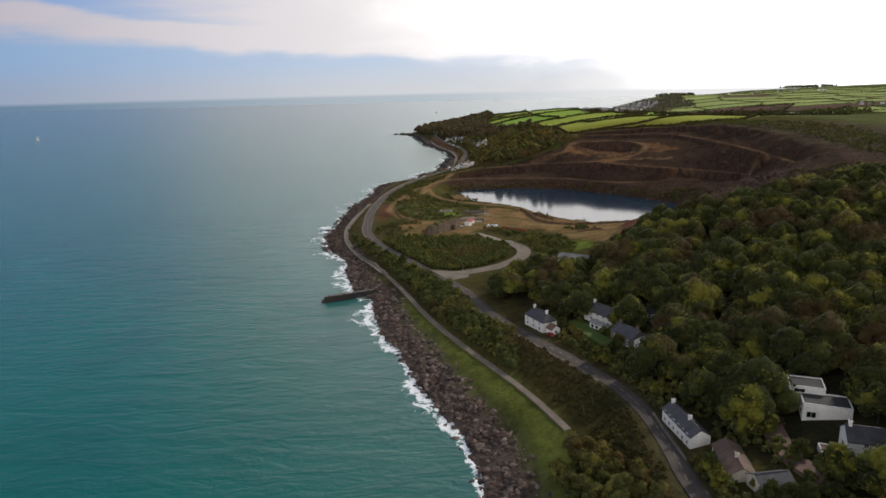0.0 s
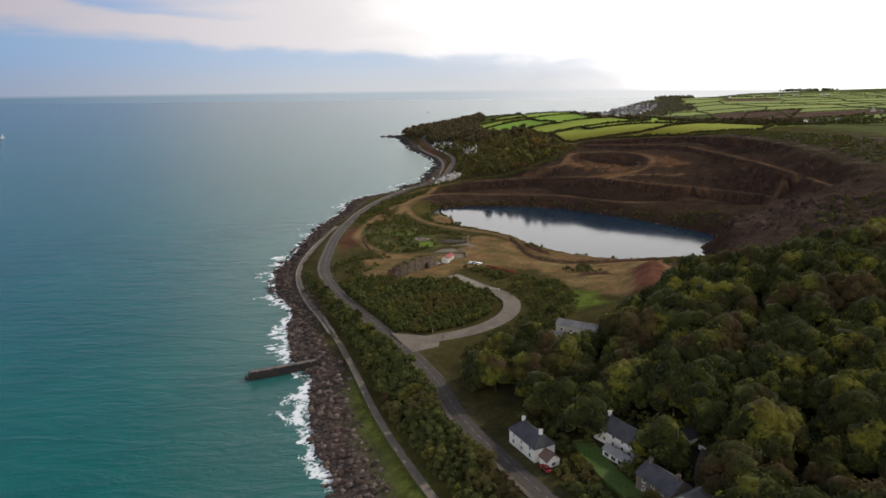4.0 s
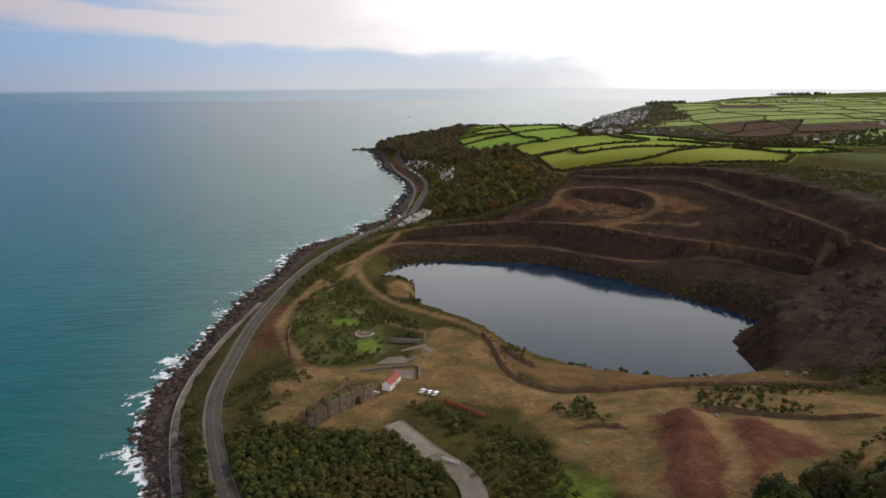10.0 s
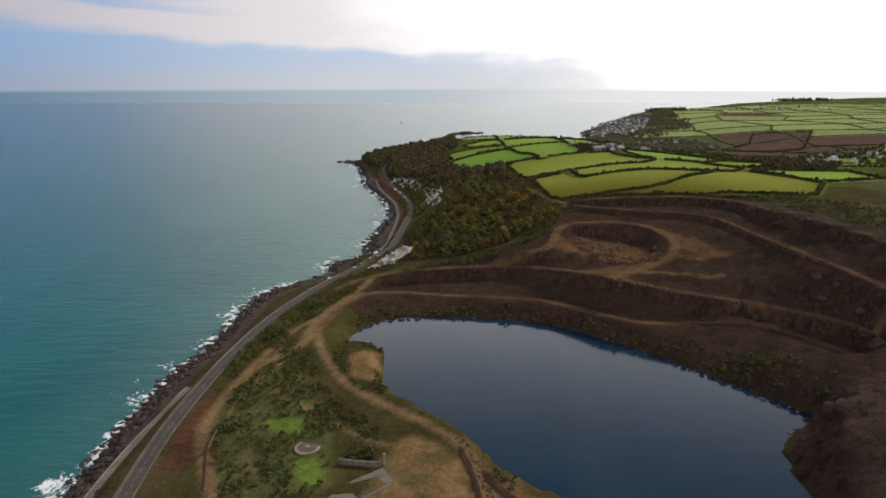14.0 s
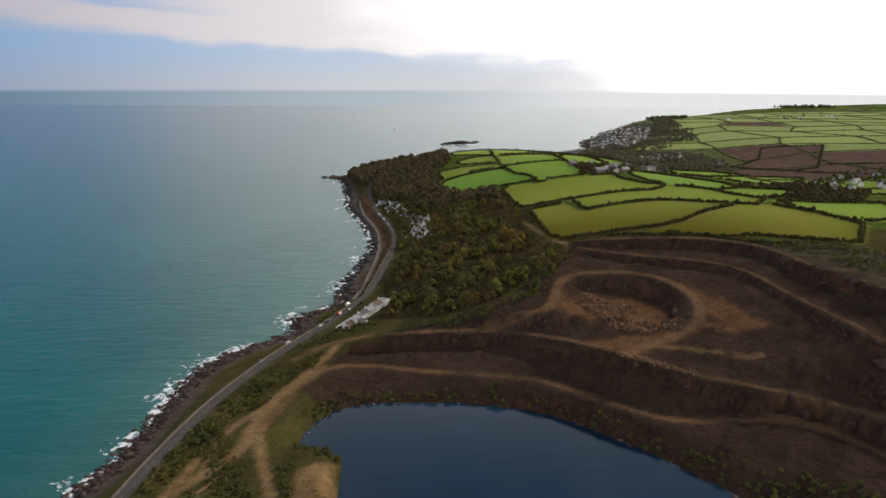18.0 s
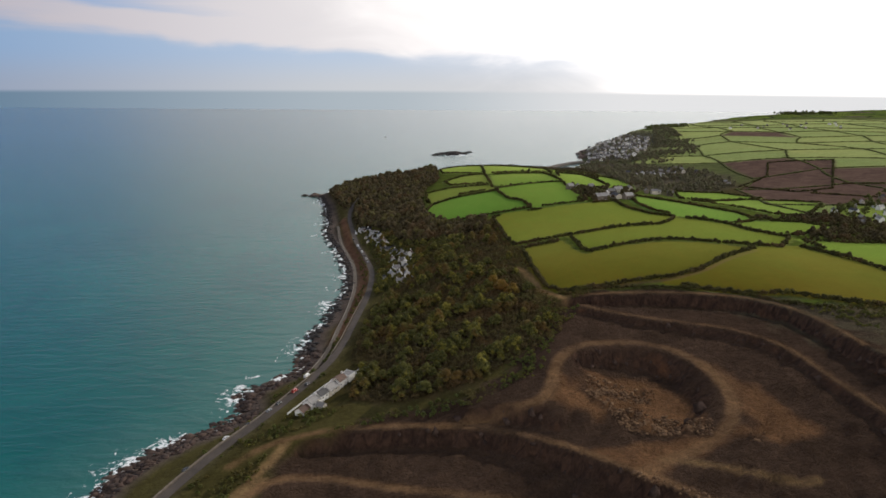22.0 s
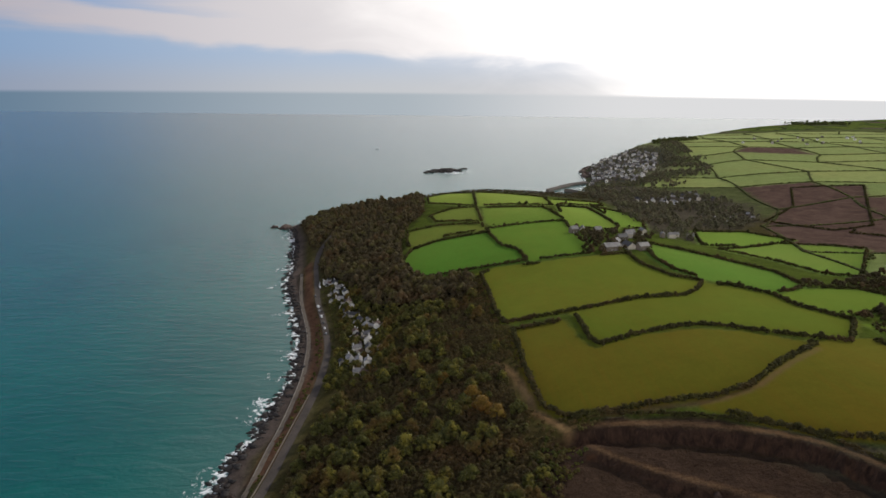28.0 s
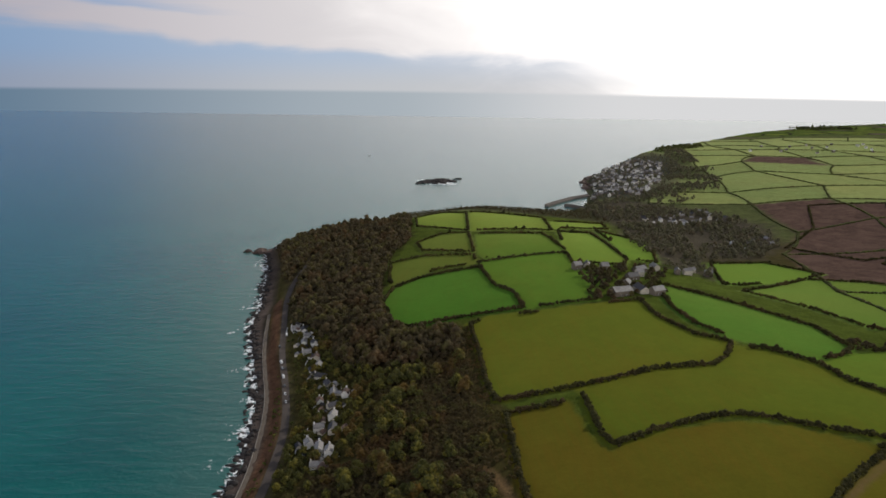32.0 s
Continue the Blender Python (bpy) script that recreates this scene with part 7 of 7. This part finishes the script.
def rock_field(name, places, low, high, seed, mat, label, category="rocks", flat=0.62, shapes=ROCK):
    rs = np.random.RandomState(seed)
    vs, fs, base = [], [], 0
    for x, y, z in places:
        v, f = shapes[rs.randint(len(shapes))]
        s = low + (high - low) * rs.uniform(0, 1) ** 2.2
        a = rs.uniform(0, 6.283)
        q = v * (s, s * rs.uniform(0.6, 1), s * flat * rs.uniform(0.7, 1.2))
        vs.append(np.stack([q[:, 0] * math.cos(a) - q[:, 1] * math.sin(a) + x, q[:, 0] * math.sin(a) + q[:, 1] * math.cos(a) + y, q[:, 2] + z + s * 0.1], 1))
        fs.append(f + base)
        base += len(v)
    return tagged(new(name, mesh_from(name, np.vstack(vs), np.vstack(fs), [mat])), label, category, kind="stuff")


def shore_spots(y0, y1, count, low, high, seed):
    rs = np.random.RandomState(seed)
    line = along(COAST, 2.0)
    line = line[(line[:, 1] > y0) & (line[:, 1] < y1)]
    i = rs.randint(1, len(line) - 1, count)
    t = line[i + 1] - line[i - 1]
    n = np.stack([t[:, 1], -t[:, 0]], 1) / (np.hypot(*t.T)[:, None] + 1e-9)
    p = line[i] + n * (low + (high - low) * rs.beta(1.6, 1.9, (count, 1))) + rs.uniform(-1, 1, (count, 2))
    return np.c_[p, np.maximum(ground_height(*p.T), -0.5)]


rock_field("shore_boulders", shore_spots(90, 470, 3800, -3, 17, 1), 0.35, 1.7, 1, SHORE_ROCK, "tumbled grey-brown boulders along the shore", flat=0.5)
rock_field("shore_rocks", shore_spots(460, 830, 3000, -6, 10, 2), 0.4, 2.2, 2, LEDGE_ROCK, "dark broken rocks along the shore", flat=0.45, shapes=SHARP)
rock_field("point_rocks", shore_spots(790, 960, 1100, -9, 12, 3), 0.6, 3.2, 3, LEDGE_ROCK, "brown rock ledges below the seafront houses", flat=0.30, shapes=SHARP)
rock_field("headland_rocks", shore_spots(950, 1760, 1900, -8, 7, 4), 0.6, 3.4, 4, DARK_ROCK, "dark jagged rocks at the headland's foot", flat=0.34, shapes=SHARP)
rock_field("far_shore_rocks", shore_spots(2250, 3000, 240, -8, 16, 5), 3, 9, 5, SHORE_ROCK, "dark rocks below the far village")
tip = np.random.RandomState(6).normal(0, 1, (70, 2)) * (9, 7) + (-96, 1668)
rock_field("point_reef", np.c_[tip, np.full(70, -0.2)], 1.5, 6.5, 6, SHORE_ROCK, "dark reef off the headland's point", flat=0.55, shapes=CRAG)
RUBBLE_RINGS = ([(175, 834), (185, 837), (214, 821), (209, 812), (192, 811), (179, 822)], [(188, 804), (217, 793), (210, 774), (191, 779), (183, 792)], [(214, 777), (224, 774), (223, 768), (213, 771)], [(174, 826), (181, 822), (190, 790), (184, 786)])
places = np.vstack([spots(ring, 1.5, 70 + j, 4.0, keep=lambda x, y: np.clip(0.75 + 0.6 * wobble(x, y, 14, 12), 0, 1)) for j, ring in enumerate(RUBBLE_RINGS)])
rock_field("quarry_rubble", places, 0.6, 1.7, 7, RUBBLE, "brown blasted rubble on the quarry bowl's floor", "rubble", shapes=SHARP)
places = np.vstack([spots([(216, 788), (228, 780), (224, 768), (214, 774)], 1.8, 71, 4.0), spots([(236, 764), (246, 764), (246, 758), (236, 758)], 2.0, 72, 4.0), spots([(176, 752), (214, 728), (220, 722), (212, 720), (180, 744)], 2.4, 73, 4.0), spots([(66, 566), (74, 545), (78, 520), (72, 520)], 2.2, 74, 4.0)])
rock_field("rubble_heap", places, 0.5, 1.4, 8, RUBBLE, "small heaps of brown rubble beside the tracks", "rubble")
rs = np.random.RandomState(15)
p = np.vstack([rs.normal(0, 1, (14, 2)) * (9, 2) + (172, 508), rs.normal(0, 1, (6, 2)) * (4, 2) + (190, 500), rs.normal(0, 1, (6, 2)) * (4, 2) + (205, 500), rs.uniform(0, 1, (16, 2)) * (110, 60) + (80, 420)])
rock_field("pale_boulders", np.c_[p, ground_height(*p.T)], 0.5, 1.3, 9, PALE_CONCRETE, "scattered pale boulders on the quarry floor", "boulders")
foot = np.vstack([along([(x, y, 0) for x, y in LAKE[:12]], 2.2)[:, :2]])
foot = foot + rs.uniform(-1.6, 1.6, foot.shape)
rock_field("lake_edge_rocks", np.c_[foot, np.full(len(foot), LAKE_Z - 0.3)], 0.4, 1.5, 11, SHORE_ROCK, "dark rocks at the foot of the quarry wall")

# crags standing out of the quarry faces and the spur beside the lake
crag = spots([(20, 790), (60, 770), (150, 745), (215, 690), (270, 610), (280, 540), (330, 540), (350, 640), (345, 800), (300, 900), (200, 880), (120, 830)], 8.0, 80, 4.0)
gx0, gx1 = ground_height(crag[:, 0] - 3, crag[:, 1]), ground_height(crag[:, 0] + 3, crag[:, 1])
gy0, gy1 = ground_height(crag[:, 0], crag[:, 1] - 3), ground_height(crag[:, 0], crag[:, 1] + 3)
crag = crag[np.hypot(gx1 - gx0, gy1 - gy0) / 6 > 0.75]
rock_field("quarry_crags", crag - (0, 0, 0.6), 1.2, 4.2, 12, CRAG_ROCK, "broken brown rock standing out of the quarry faces", "crags", flat=0.9, shapes=SHARP)
spur = spots([(222, 560), (232, 600), (262, 600), (300, 560), (330, 500), (300, 470), (250, 500)], 5.0, 81, 4.0, keep=lambda x, y: np.clip(0.6 + 0.6 * wobble(x, y, 20, 15), 0, 1))
rock_field("spur_crags", spur - (0, 0, 1.5), 1.2, 4.6, 13, CRAG_ROCK, "dark jagged rock along the spur beside the lake", "crags", flat=0.85, shapes=SHARP)

# the islet off the far village: two ragged reefs and an outlier
isle = np.vstack([rs.normal(0, 1, (46, 2)) * (15, 12) + (176, 2380), rs.normal(0, 1, (26, 2)) * (9, 8) + (206, 2396), rs.normal(0, 1, (10, 2)) * (4, 4) + (242, 2440), rs.normal(0, 1, (10, 2)) * (5, 4) + (142, 2358)])
h = 6.0 * np.exp(-(((isle[:, 0] - 188) / 30) ** 2 + ((isle[:, 1] - 2388) / 26) ** 2)) - 1.2
vs, fs, base = [], [], 0
for (x, y), z in zip(isle, h):
    v, f = CRAG[rs.randint(7)]
    vs.append(v * (rs.uniform(3.5, 9), rs.uniform(3.5, 8), rs.uniform(2.0, 4.6)) + (x, y, z))
    fs.append(f + base)
    base += len(v)
tagged(new("islet", mesh_from("islet", np.vstack(vs), np.vstack(fs), [DARK_ROCK])), "low dark rocky islet in the sea off the village", "islet", kind="stuff")
